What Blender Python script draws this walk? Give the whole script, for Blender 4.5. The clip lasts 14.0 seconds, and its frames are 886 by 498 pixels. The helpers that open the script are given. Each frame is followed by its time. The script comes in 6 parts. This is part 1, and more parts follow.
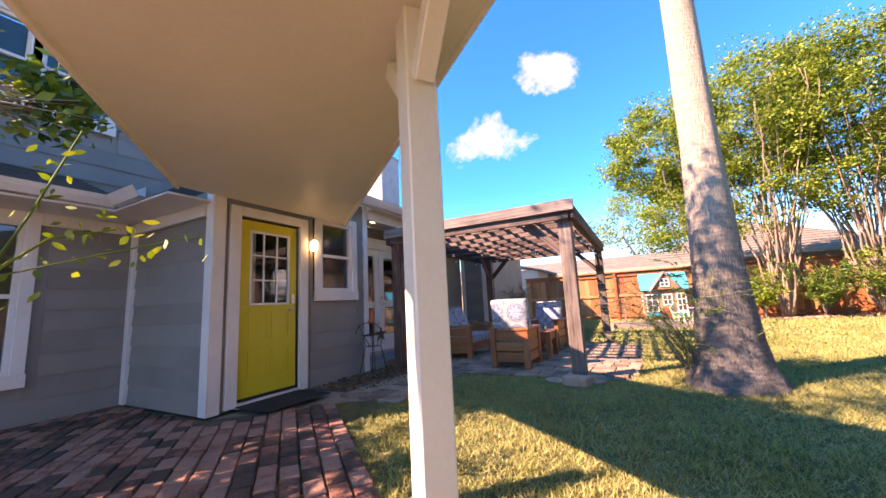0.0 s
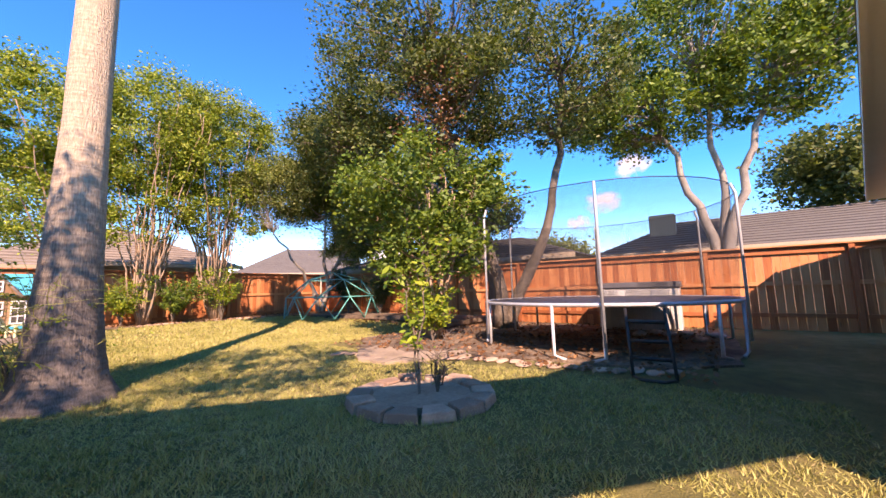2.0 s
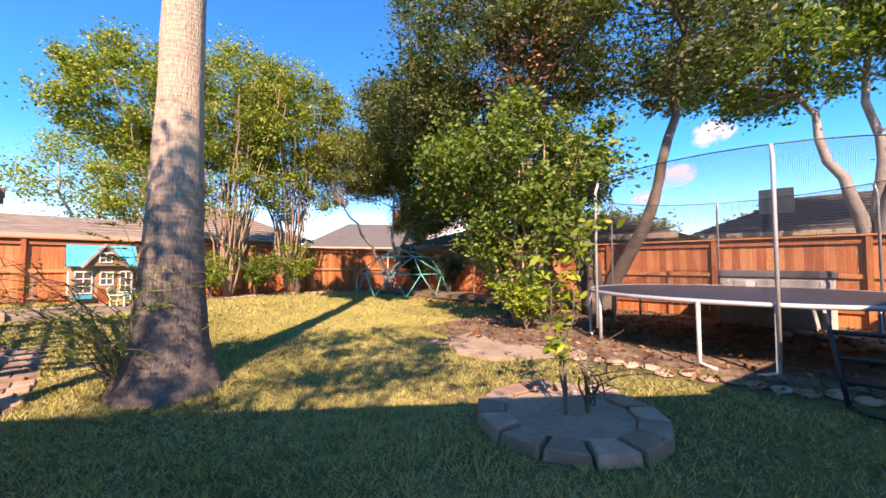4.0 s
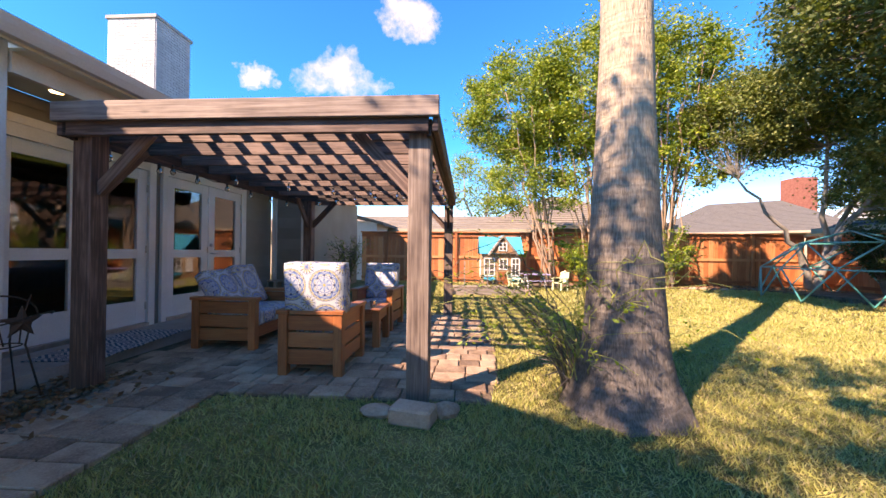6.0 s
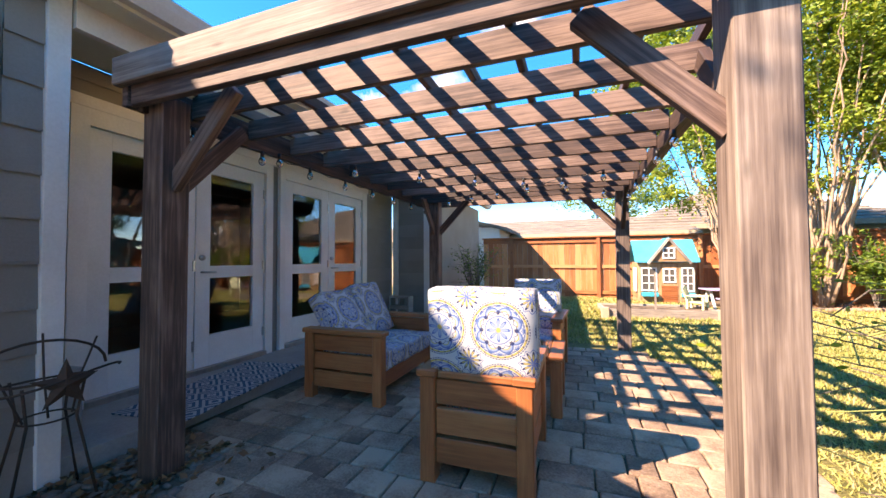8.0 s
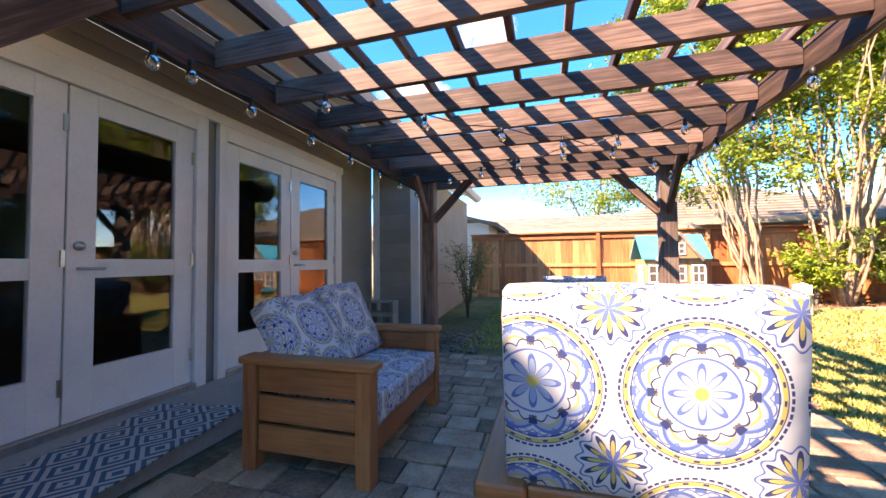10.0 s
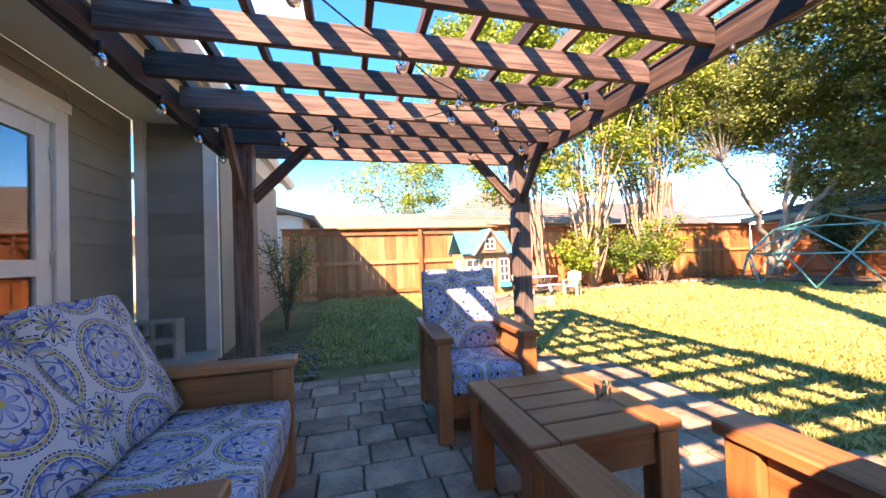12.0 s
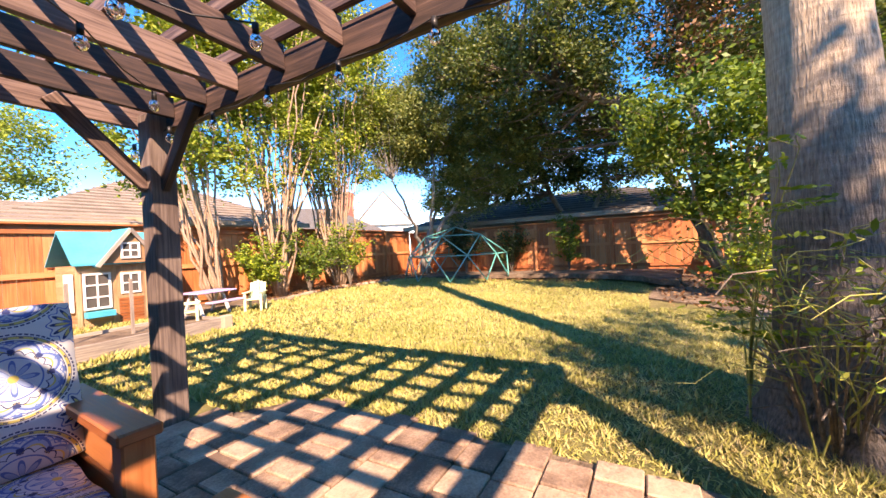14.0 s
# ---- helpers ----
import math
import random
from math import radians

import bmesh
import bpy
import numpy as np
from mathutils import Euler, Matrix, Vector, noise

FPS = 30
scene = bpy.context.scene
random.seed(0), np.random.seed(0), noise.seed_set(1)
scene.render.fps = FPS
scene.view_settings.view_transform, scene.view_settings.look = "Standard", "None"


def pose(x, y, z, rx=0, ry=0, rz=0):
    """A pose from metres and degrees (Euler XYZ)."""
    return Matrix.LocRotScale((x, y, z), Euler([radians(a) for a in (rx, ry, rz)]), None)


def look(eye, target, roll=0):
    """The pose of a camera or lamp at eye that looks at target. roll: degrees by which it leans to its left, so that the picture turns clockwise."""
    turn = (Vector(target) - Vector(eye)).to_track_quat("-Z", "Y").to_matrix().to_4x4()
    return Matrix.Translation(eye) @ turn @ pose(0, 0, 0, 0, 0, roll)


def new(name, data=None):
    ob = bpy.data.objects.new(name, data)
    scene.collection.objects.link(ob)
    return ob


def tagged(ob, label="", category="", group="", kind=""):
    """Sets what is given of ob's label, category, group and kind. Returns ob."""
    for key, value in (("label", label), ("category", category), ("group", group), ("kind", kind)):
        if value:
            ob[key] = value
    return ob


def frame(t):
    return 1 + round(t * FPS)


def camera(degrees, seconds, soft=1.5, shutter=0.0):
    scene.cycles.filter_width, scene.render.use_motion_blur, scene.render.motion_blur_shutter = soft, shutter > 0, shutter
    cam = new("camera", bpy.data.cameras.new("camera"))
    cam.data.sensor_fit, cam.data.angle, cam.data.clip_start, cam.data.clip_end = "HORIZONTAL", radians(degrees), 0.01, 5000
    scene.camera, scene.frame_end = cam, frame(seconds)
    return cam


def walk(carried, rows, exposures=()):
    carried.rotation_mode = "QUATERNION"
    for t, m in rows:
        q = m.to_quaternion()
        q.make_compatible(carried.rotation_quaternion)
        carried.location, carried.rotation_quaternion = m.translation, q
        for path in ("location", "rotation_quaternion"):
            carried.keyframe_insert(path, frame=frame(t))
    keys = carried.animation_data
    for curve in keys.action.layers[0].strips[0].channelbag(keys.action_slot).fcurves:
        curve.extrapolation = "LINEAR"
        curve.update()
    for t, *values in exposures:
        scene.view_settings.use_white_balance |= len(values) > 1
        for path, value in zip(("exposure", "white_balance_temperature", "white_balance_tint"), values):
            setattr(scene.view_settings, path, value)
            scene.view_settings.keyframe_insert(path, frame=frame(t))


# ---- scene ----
cam = camera(101.0, 14.0)
PATH = [
    (0, (0.688, 3.341, 1.007), (-0.239, 5.088, 1.306), -3.0),
    (0.5, (0.74, 3.194, 1.018), (0.806, 5.179, 1.254), -3.3),
    (1, (0.678, 3.113, 1.005), (1.569, 4.89, 1.222), -2.3),
    (1.5, (0.697, 3.073, 0.98), (2.084, 4.497, 1.204), -1.6),
    (2, (0.756, 3.125, 0.992), (2.35, 4.312, 1.214), -1.4),
    (4.5, (0.819, 4.509, 1.157), (2.052, 6.084, 1.173), 0.5),
    (5, (0.707, 4.888, 1.148), (1.43, 6.752, 1.168), 0.5),
    (5.5, (0.455, 5.22, 1.158), (0.766, 7.196, 1.181), 0.7),
    (6, (0.256, 5.54, 1.137), (0.127, 7.535, 1.155), 0.6),
    (6.5, (0.043, 5.934, 1.14), (-0.404, 7.883, 1.169), 0.5),
    (7, (-0.191, 6.287, 1.147), (-0.75, 8.207, 1.186), 0.2),
    (7.5, (-0.428, 6.609, 1.16), (-1.061, 8.506, 1.211), -0.0),
    (8, (-0.647, 6.946, 1.18), (-1.335, 8.823, 1.241), -0.3),
    (10.5, (-1.523, 8.106, 1.051), (-1.944, 10.059, 1.132), -1.0),
    (11, (-1.776, 8.291, 1.025), (-1.859, 10.288, 1.104), -0.9),
    (11.5, (-1.878, 8.566, 1.05), (-1.667, 10.554, 1.114), -1.4),
    (12, (-1.86, 8.765, 1.042), (-1.354, 10.699, 1.089), -2.1),
    (12.5, (-1.762, 8.969, 1.063), (-0.833, 10.74, 1.087), -2.9),
    (13, (-1.593, 9.134, 1.061), (-0.287, 10.648, 1.064), -3.2),
    (13.5, (-1.434, 9.246, 1.075), (0.123, 10.501, 1.069), -3.1),
    (14, (-1.336, 9.362, 1.088), (0.407, 10.343, 1.082), -3.0),
]
walk(cam, [(t, look(eye, target, roll)) for t, eye, target, roll in PATH],
     [(0, 2.3, 9000, 42), (1, 1.75, 9000, 42), (2, 1.8, 9000, 42), (4.5, 1.75, 9000, 36), (5.5, 1.85, 9000, 34), (6.5, 2.15, 9000, 30), (8, 2.38, 8700, 25), (10.5, 2.8, 9600, 34), (11.5, 2.95, 9800, 36), (12.5, 2.7, 9400, 35), (13.5, 2.25, 9300, 33), (14, 2.2, 9300, 34)])

# ---- world, sun, large lights ----
SUN_EL = 38.5
world = bpy.data.worlds.new("sky")
scene.world = world
world.use_nodes = True
wn, wl = world.node_tree.nodes, world.node_tree.links
sky = wn.new("ShaderNodeTexSky")
sky.sky_type, sky.sun_disc = "NISHITA", False
sky.sun_elevation, sky.sun_rotation = radians(SUN_EL), radians(225)
sky.air_density, sky.dust_density, sky.ozone_density = 0.75, 0.03, 3.5
SKY_STRENGTH = 0.15
wn["Background"].inputs["Strength"].default_value = SKY_STRENGTH
deep = wn.new("ShaderNodeHueSaturation")
deep.inputs["Saturation"].default_value, deep.inputs["Hue"].default_value = 1.42, 0.50
wl.new(sky.outputs[0], deep.inputs["Color"])
wl.new(deep.outputs[0], wn["Background"].inputs[0])
sun = new("sun", bpy.data.lights.new("sun", "SUN"))
sun.data.energy, sun.data.angle, sun.data.color = 3.2, radians(0.5), (1.0, 0.93, 0.82)
sun.matrix_world = look((-12, -12, 12 * math.sqrt(2) * math.tan(radians(SUN_EL))), (0, 0, 0))


# ---- node materials ----
class Mat:
    def __init__(self, name, rough=0.6, metal=0.0):
        self.m = bpy.data.materials.new(name)
        self.m.use_nodes = True
        self.n, self.l = self.m.node_tree.nodes, self.m.node_tree.links
        self.b = self.n["Principled BSDF"]
        self.set("Roughness", rough), self.set("Metallic", metal)

    def node(self, kind, **inputs):
        nd = self.n.new("ShaderNode" + kind)
        for k, v in inputs.items():
            key = int(k[1:]) if k[0] == "i" and k[1:].isdigit() else k.replace("_", " ")
            if isinstance(v, bpy.types.NodeSocket):
                self.l.new(v, nd.inputs[key])
            else:
                nd.inputs[key].default_value = v
        return nd

    def set(self, key, v):
        if isinstance(v, bpy.types.NodeSocket):
            self.l.new(v, self.b.inputs[key])
        else:
            self.b.inputs[key].default_value = v

    def math(self, op, a, b=0.0, c=0.0):
        nd = self.n.new("ShaderNodeMath")
        nd.operation = op
        for i, v in enumerate((a, b, c)):
            if isinstance(v, bpy.types.NodeSocket):
                self.l.new(v, nd.inputs[i])
            else:
                nd.inputs[i].default_value = v
        return nd.outputs[0]

    def coord(self, scale=(1, 1, 1), kind="Object", shift=True):
        tc = self.n.new("ShaderNodeTexCoord")
        out = tc.outputs[kind]
        if shift:
            oi = self.n.new("ShaderNodeObjectInfo")
            add = self.n.new("ShaderNodeVectorMath")
            add.operation = "ADD"
            mul = self.math("MULTIPLY", oi.outputs["Random"], 37.0)
            self.l.new(out, add.inputs[0]), self.l.new(mul, add.inputs[1])
            out = add.outputs[0]
        mp = self.n.new("ShaderNodeMapping")
        mp.inputs["Scale"].default_value = scale
        self.l.new(out, mp.inputs[0])
        return mp.outputs[0]

    def noise(self, vec, scale, detail=4.0, rough=0.6):
        return self.node("TexNoise", Vector=vec, Scale=scale, Detail=detail, Roughness=rough).outputs["Fac"]

    def ramp(self, fac, stops):
        nd = self.n.new("ShaderNodeValToRGB")
        self.l.new(fac, nd.inputs[0])
        el = nd.color_ramp.elements
        while len(el) < len(stops):
            el.new(0.5)
        for e, (p, c) in zip(el, stops):
            e.position, e.color = p, (*c, 1) if len(c) == 3 else c
        return nd.outputs[0]

    def mix(self, fac, a, b, blend="MIX"):
        nd = self.n.new("ShaderNodeMix")
        nd.data_type, nd.blend_type = "RGBA", blend
        for i, v in ((0, fac), (6, a), (7, b)):
            if isinstance(v, bpy.types.NodeSocket):
                self.l.new(v, nd.inputs[i])
            else:
                nd.inputs[i].default_value = (*v, 1) if isinstance(v, tuple) else v
        return nd.outputs[2]

    def bump(self, h, strength=0.3, dist=0.01):
        self.set("Normal", self.node("Bump", Height=h, Strength=strength, Distance=dist).outputs[0])

    def rand(self):
        return self.n.new("ShaderNodeObjectInfo").outputs["Random"]

    def island(self):
        return self.n.new("ShaderNodeNewGeometry").outputs["Random Per Island"]


def mottled(name, stops, scale=3.0, fine=40.0, rough=0.7, bump=0.25, dist=0.004, vary=0.15, metal=0.0):
    """A plain material with stains and grain: a colour ramp over two scales of noise, lightly varied from object to object."""
    k = Mat(name, rough, metal)
    v = k.coord()
    a, b = k.noise(v, scale), k.noise(v, fine, 3)
    f = k.math("ADD", k.math("MULTIPLY", a, 0.65), k.math("MULTIPLY", b, 0.35))
    f = k.math("ADD", f, k.math("MULTIPLY", k.math("SUBTRACT", k.rand(), 0.5), vary))
    lo, hi = 0.36, 0.64
    cs = [(lo + (hi - lo) * i / (len(stops) - 1), c) for i, c in enumerate(stops)]
    k.set("Base Color", k.ramp(f, cs))
    k.bump(b, bump, dist)
    return k.m


def wood(name, dark, mid, light, rough=0.6, stretch=0.06, vary=0.35, bump=0.35):
    """Boards whose grain runs along the first UV axis."""
    k = Mat(name, rough)
    v = k.coord((stretch, 1, 1), "UV")
    v2 = k.coord((1, 1, 1), "UV")
    g = k.noise(v, 60, 5, 0.65)
    w = k.noise(k.coord((0.25, 1, 1), "UV"), 9, 3)
    s = k.noise(v2, 2.3, 3)
    f = k.math("ADD", k.math("MULTIPLY", g, 0.55), k.math("ADD", k.math("MULTIPLY", w, 0.25), k.math("MULTIPLY", s, 0.2)))
    f = k.math("ADD", f, k.math("MULTIPLY", k.math("SUBTRACT", k.rand(), 0.5), vary * 0.4))
    col = k.ramp(f, [(0.36, dark), (0.5, mid), (0.64, light)])
    kn = k.node("TexVoronoi", Vector=k.coord((0.35, 1, 1), "UV"), Scale=5.0)
    knot = k.ramp(kn.outputs["Distance"], [(0.03, (0.35, 0.35, 0.35)), (0.09, (1, 1, 1))])
    col = k.mix(0.8, col, knot, "MULTIPLY")
    k.set("Base Color", col)
    k.set("Roughness", k.math("ADD", rough - 0.1, k.math("MULTIPLY", g, 0.25)))
    k.bump(g, bump, 0.003)
    return k.m


def leafy(name, a, b, c, trans=0.35):
    k = Mat(name, 0.55)
    r = k.island()
    col = k.ramp(r, [(0.0, a), (0.55, b), (1.0, c)])
    k.set("Base Color", col)
    tr = k.n.new("ShaderNodeBsdfTranslucent")
    k.l.new(k.mix(1.0, col, (1.0, 1.0, 0.45), "MULTIPLY"), tr.inputs[0])
    mx = k.n.new("ShaderNodeMixShader")
    mx.inputs[0].default_value = trans
    k.l.new(k.b.outputs[0], mx.inputs[1]), k.l.new(tr.outputs[0], mx.inputs[2])
    k.l.new(mx.outputs[0], k.n["Material Output"].inputs[0])
    return k.m


def medallion_fabric():
    """White outdoor fabric printed with blue rings, flowers and yellow bands."""
    k = Mat("medallion_fabric", 0.85)
    uv = k.n.new("ShaderNodeTexCoord").outputs["UV"]
    sep = k.node("SeparateXYZ", Vector=uv)
    P = 0.33
    def cell(off):
        u = k.math("SUBTRACT", k.math("FRACT", k.math("ADD", k.math("DIVIDE", sep.outputs[0], P), off)), 0.5)
        v = k.math("SUBTRACT", k.math("FRACT", k.math("ADD", k.math("DIVIDE", sep.outputs[1], P), off)), 0.5)
        r = k.math("SQRT", k.math("ADD", k.math("MULTIPLY", u, u), k.math("MULTIPLY", v, v)))
        return r, k.math("ARCTAN2", v, u)
    def band(x, c, w):
        return k.math("LESS_THAN", k.math("ABSOLUTE", k.math("SUBTRACT", x, c)), w)
    r, th = cell(0.0)
    r2, th2 = cell(0.5)
    white, blue, navy, yell, pale = (0.56, 0.58, 0.60), (0.08, 0.15, 0.40), (0.022, 0.038, 0.14), (0.54, 0.44, 0.13), (0.27, 0.37, 0.56)
    col = k.mix(0.0, white, white)
    dots = k.math("MULTIPLY", band(r, 0.462, 0.008), k.math("GREATER_THAN", k.math("SINE", k.math("MULTIPLY", th, 64.0)), -0.6))
    col = k.mix(k.math("LESS_THAN", r, 0.40), col, (0.49, 0.53, 0.59))
    col = k.mix(band(r, 0.425, 0.014), col, yell)
    bead = k.math("MULTIPLY", band(r, 0.425, 0.007), k.math("GREATER_THAN", k.math("SINE", k.math("MULTIPLY", th, 24.0)), 0.6))
    col = k.mix(bead, col, navy)
    col = k.mix(dots, col, navy)
    wave = k.math("ADD", 0.30, k.math("MULTIPLY", k.math("ABSOLUTE", k.math("SINE", k.math("MULTIPLY", th, 4.0))), 0.07))
    lace = k.math("ADD", 0.335, k.math("MULTIPLY", k.math("ABSOLUTE", k.math("COSINE", k.math("MULTIPLY", th, 8.0))), 0.045))
    col = k.mix(band(r, lace, 0.009), col, pale)
    col = k.mix(band(r, k.math("SUBTRACT", wave, 0.028), 0.020), col, pale)
    col = k.mix(band(r, wave, 0.012), col, blue)
    leaf = k.math("MULTIPLY", k.math("LESS_THAN", k.math("ABSOLUTE", k.math("SUBTRACT", r, 0.275)), 0.03), k.math("GREATER_THAN", k.math("COSINE", k.math("MULTIPLY", th, 8.0)), 0.72))
    col = k.mix(leaf, col, navy)
    col = k.mix(band(r, k.math("SUBTRACT", wave, 0.055), 0.008), col, yell)
    pet = k.math("MULTIPLY", k.math("ABSOLUTE", k.math("COSINE", k.math("MULTIPLY", th, 4.0))), 0.19)
    col = k.mix(k.math("LESS_THAN", r, pet), col, blue)
    col = k.mix(k.math("LESS_THAN", k.math("ADD", r, 0.035), pet), col, pale)
    col = k.mix(band(r, 0.215, 0.007), col, blue)
    col = k.mix(k.math("LESS_THAN", r, 0.04), col, yell)
    pet2 = k.math("ADD", 0.245, k.math("MULTIPLY", k.math("ABSOLUTE", k.math("SINE", k.math("MULTIPLY", th, 8.0))), 0.04))
    col = k.mix(band(r, pet2, 0.006), col, navy)
    col = k.mix(band(r, k.math("ADD", pet2, 0.10), 0.005), col, blue)
    bud = k.math("MULTIPLY", band(r, 0.385, 0.018), k.math("GREATER_THAN", k.math("COSINE", k.math("MULTIPLY", th, 16.0)), 0.25))
    col = k.mix(bud, col, blue)
    col = k.mix(band(r, 0.395, 0.004), col, navy)
    col = k.mix(band(r, 0.44, 0.003), col, navy)
    p2 = k.math("MULTIPLY", k.math("ABSOLUTE", k.math("COSINE", k.math("MULTIPLY", th2, 6.0))), 0.20)
    out = k.math("GREATER_THAN", r, 0.475)
    col = k.mix(k.math("MULTIPLY", out, k.math("LESS_THAN", r2, p2)), col, navy)
    col = k.mix(k.math("MULTIPLY", out, k.math("LESS_THAN", k.math("ADD", r2, 0.045), p2)), col, yell)
    p3 = k.math("MULTIPLY", k.math("ABSOLUTE", k.math("SINE", k.math("MULTIPLY", th2, 4.0))), 0.10)
    col = k.mix(k.math("MULTIPLY", out, k.math("LESS_THAN", r2, p3)), col, blue)
    sprig = k.math("MULTIPLY", out, k.math("LESS_THAN", k.math("ABSOLUTE", k.math("SUBTRACT", r2, k.math("ADD", 0.205, k.math("MULTIPLY", k.math("COSINE", k.math("MULTIPLY", th2, 12.0)), 0.02)))), 0.007))
    col = k.mix(sprig, col, blue)
    wv = k.node("TexNoise", Vector=uv, Scale=600.0, Detail=2.0)
    st = k.node("TexNoise", Vector=uv, Scale=6.0, Detail=4.0)
    col = k.mix(0.5, col, k.ramp(st.outputs["Fac"], [(0.3, (0.68, 0.67, 0.66)), (0.6, (0.84, 0.83, 0.81))]), "MULTIPLY")
    k.set("Base Color", col)
    fold = k.node("TexNoise", Vector=uv, Scale=9.0, Detail=2.0)
    h = k.math("ADD", k.math("MULTIPLY", wv.outputs["Fac"], 0.05), fold.outputs["Fac"])
    k.bump(h, 0.35, 0.02)
    return k.m


M = {}
M["white_trim"] = mottled("white_trim", [(0.70, 0.68, 0.64), (0.84, 0.82, 0.78)], 2, 60, 0.45, 0.1, 0.002, 0.0)
M["cream_paint"] = mottled("cream_paint", [(0.74, 0.735, 0.585), (0.82, 0.81, 0.67)], 1.2, 40, 0.55, 0.15, 0.003, 0.0)
M["siding"] = mottled("grey_siding", [(0.235, 0.222, 0.20), (0.30, 0.285, 0.26)], 1.5, 90, 0.6, 0.2, 0.003, 0.25)
M["fence"] = wood("fence_cedar", (0.34, 0.10, 0.035), (0.52, 0.175, 0.06), (0.62, 0.26, 0.11), 0.7, 0.05, 0.8)
M["furn"] = wood("redwood_stain", (0.23, 0.066, 0.022), (0.35, 0.113, 0.038), (0.43, 0.16, 0.06), 0.42, 0.05, 0.35)
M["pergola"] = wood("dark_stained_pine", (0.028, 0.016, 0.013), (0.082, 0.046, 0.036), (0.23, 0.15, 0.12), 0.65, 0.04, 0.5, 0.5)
# Paler copy of the pergola wood: weathered, with sunlight put into the colour.
M["pergola_pale"] = wood("sunlit_weathered_pine", (0.075, 0.05, 0.042), (0.19, 0.14, 0.115), (0.34, 0.27, 0.225), 0.75, 0.03, 0.3, 0.6)
M["grey_wood"] = wood("weathered_wood", (0.16, 0.13, 0.11), (0.30, 0.25, 0.21), (0.42, 0.37, 0.31), 0.8, 0.05, 0.5)
M["play_wood"] = wood("playhouse_wood", (0.26, 0.14, 0.07), (0.42, 0.25, 0.13), (0.52, 0.34, 0.2), 0.7, 0.05, 0.4)
M["paver"] = mottled("grey_paver", [(0.15, 0.095, 0.065), (0.30, 0.20, 0.138), (0.44, 0.325, 0.23)], 4, 70, 0.85, 0.7, 0.006, 0.22)
M["brick"] = mottled("red_paver_brick", [(0.10, 0.06, 0.045), (0.33, 0.125, 0.085), (0.42, 0.22, 0.16)], 9, 45, 0.9, 0.9, 0.008, 0.5)
M["concrete"] = mottled("concrete", [(0.26, 0.25, 0.23), (0.38, 0.36, 0.33)], 2, 50, 0.85, 0.3)
M["stone"] = mottled("edging_stone", [(0.26, 0.165, 0.115), (0.46, 0.33, 0.24)], 5, 60, 0.85, 0.6, 0.006, 0.4)
M["pebble"] = mottled("river_pebble", [(0.15, 0.12, 0.10), (0.34, 0.28, 0.22)], 9, 60, 0.6, 0.3, 0.003, 0.8)
M["shingle"] = mottled("roof_shingle", [(0.06, 0.055, 0.052), (0.13, 0.12, 0.11)], 2, 60, 0.9, 0.6, 0.01, 0.4)
M["shingle_tan"] = mottled("roof_shingle_tan", [(0.17, 0.14, 0.115), (0.30, 0.25, 0.2)], 2, 30, 0.9, 0.6, 0.01, 0.4)
M["white_brick"] = mottled("painted_brick", [(0.34, 0.345, 0.35), (0.52, 0.52, 0.52)], 3, 60, 0.7, 0.3, 0.004, 0.2)
M["yellow"] = mottled("yellow_door_paint", [(0.62, 0.50, 0.02), (0.72, 0.60, 0.04)], 2, 50, 0.35, 0.08, 0.002, 0.0)
M["black_metal"] = mottled("black_metal", [(0.012, 0.012, 0.013), (0.03, 0.03, 0.03)], 5, 60, 0.45, 0.1)
M["rust_iron"] = mottled("rusty_iron", [(0.03, 0.018, 0.013), (0.07, 0.035, 0.02)], 9, 90, 0.7, 0.3)
M["galv"] = mottled("galvanised_steel", [(0.45, 0.47, 0.48), (0.62, 0.64, 0.65)], 6, 60, 0.35, 0.1, 0.002, 0.1, 0.3)
M["nickel"] = mottled("brushed_nickel", [(0.45, 0.44, 0.42), (0.6, 0.58, 0.55)], 20, 90, 0.3, 0.05, 0.001, 0.0, 1.0)
M["teal"] = mottled("teal_painted_steel", [(0.05, 0.33, 0.29), (0.09, 0.45, 0.40)], 4, 40, 0.4, 0.1)
M["blue_roof"] = mottled("turquoise_roof_paint", [(0.01, 0.34, 0.50), (0.02, 0.46, 0.62)], 3, 30, 0.5, 0.2)
M["mat_black"] = mottled("rubber_mat", [(0.012, 0.012, 0.012), (0.028, 0.028, 0.028)], 8, 200, 0.9, 0.6)
M["tramp_mat"] = mottled("trampoline_fabric", [(0.03, 0.03, 0.035), (0.07, 0.07, 0.08)], 3, 80, 0.5, 0.2)
M["lime_plastic"] = mottled("pale_green_plastic", [(0.58, 0.62, 0.38), (0.66, 0.70, 0.44)], 3, 30, 0.4, 0.05)
M["purple_plastic"] = mottled("purple_plastic", [(0.40, 0.32, 0.52), (0.48, 0.40, 0.6)], 3, 30, 0.4, 0.05)
M["grey_plastic"] = mottled("pale_grey_resin", [(0.46, 0.46, 0.44), (0.60, 0.60, 0.58)], 3, 40, 0.5, 0.1)
M["dark_lid"] = mottled("grey_lid", [(0.10, 0.10, 0.11), (0.16, 0.16, 0.17)], 3, 40, 0.5, 0.1)
M["soil"] = mottled("mulch_soil", [(0.06, 0.038, 0.026), (0.15, 0.105, 0.07), (0.27, 0.20, 0.14)], 3, 25, 0.95, 0.9, 0.02, 0.0)
M["dirt"] = mottled("sandy_dirt", [(0.22, 0.16, 0.11), (0.38, 0.30, 0.22)], 2, 25, 0.95, 0.7, 0.01, 0.0)
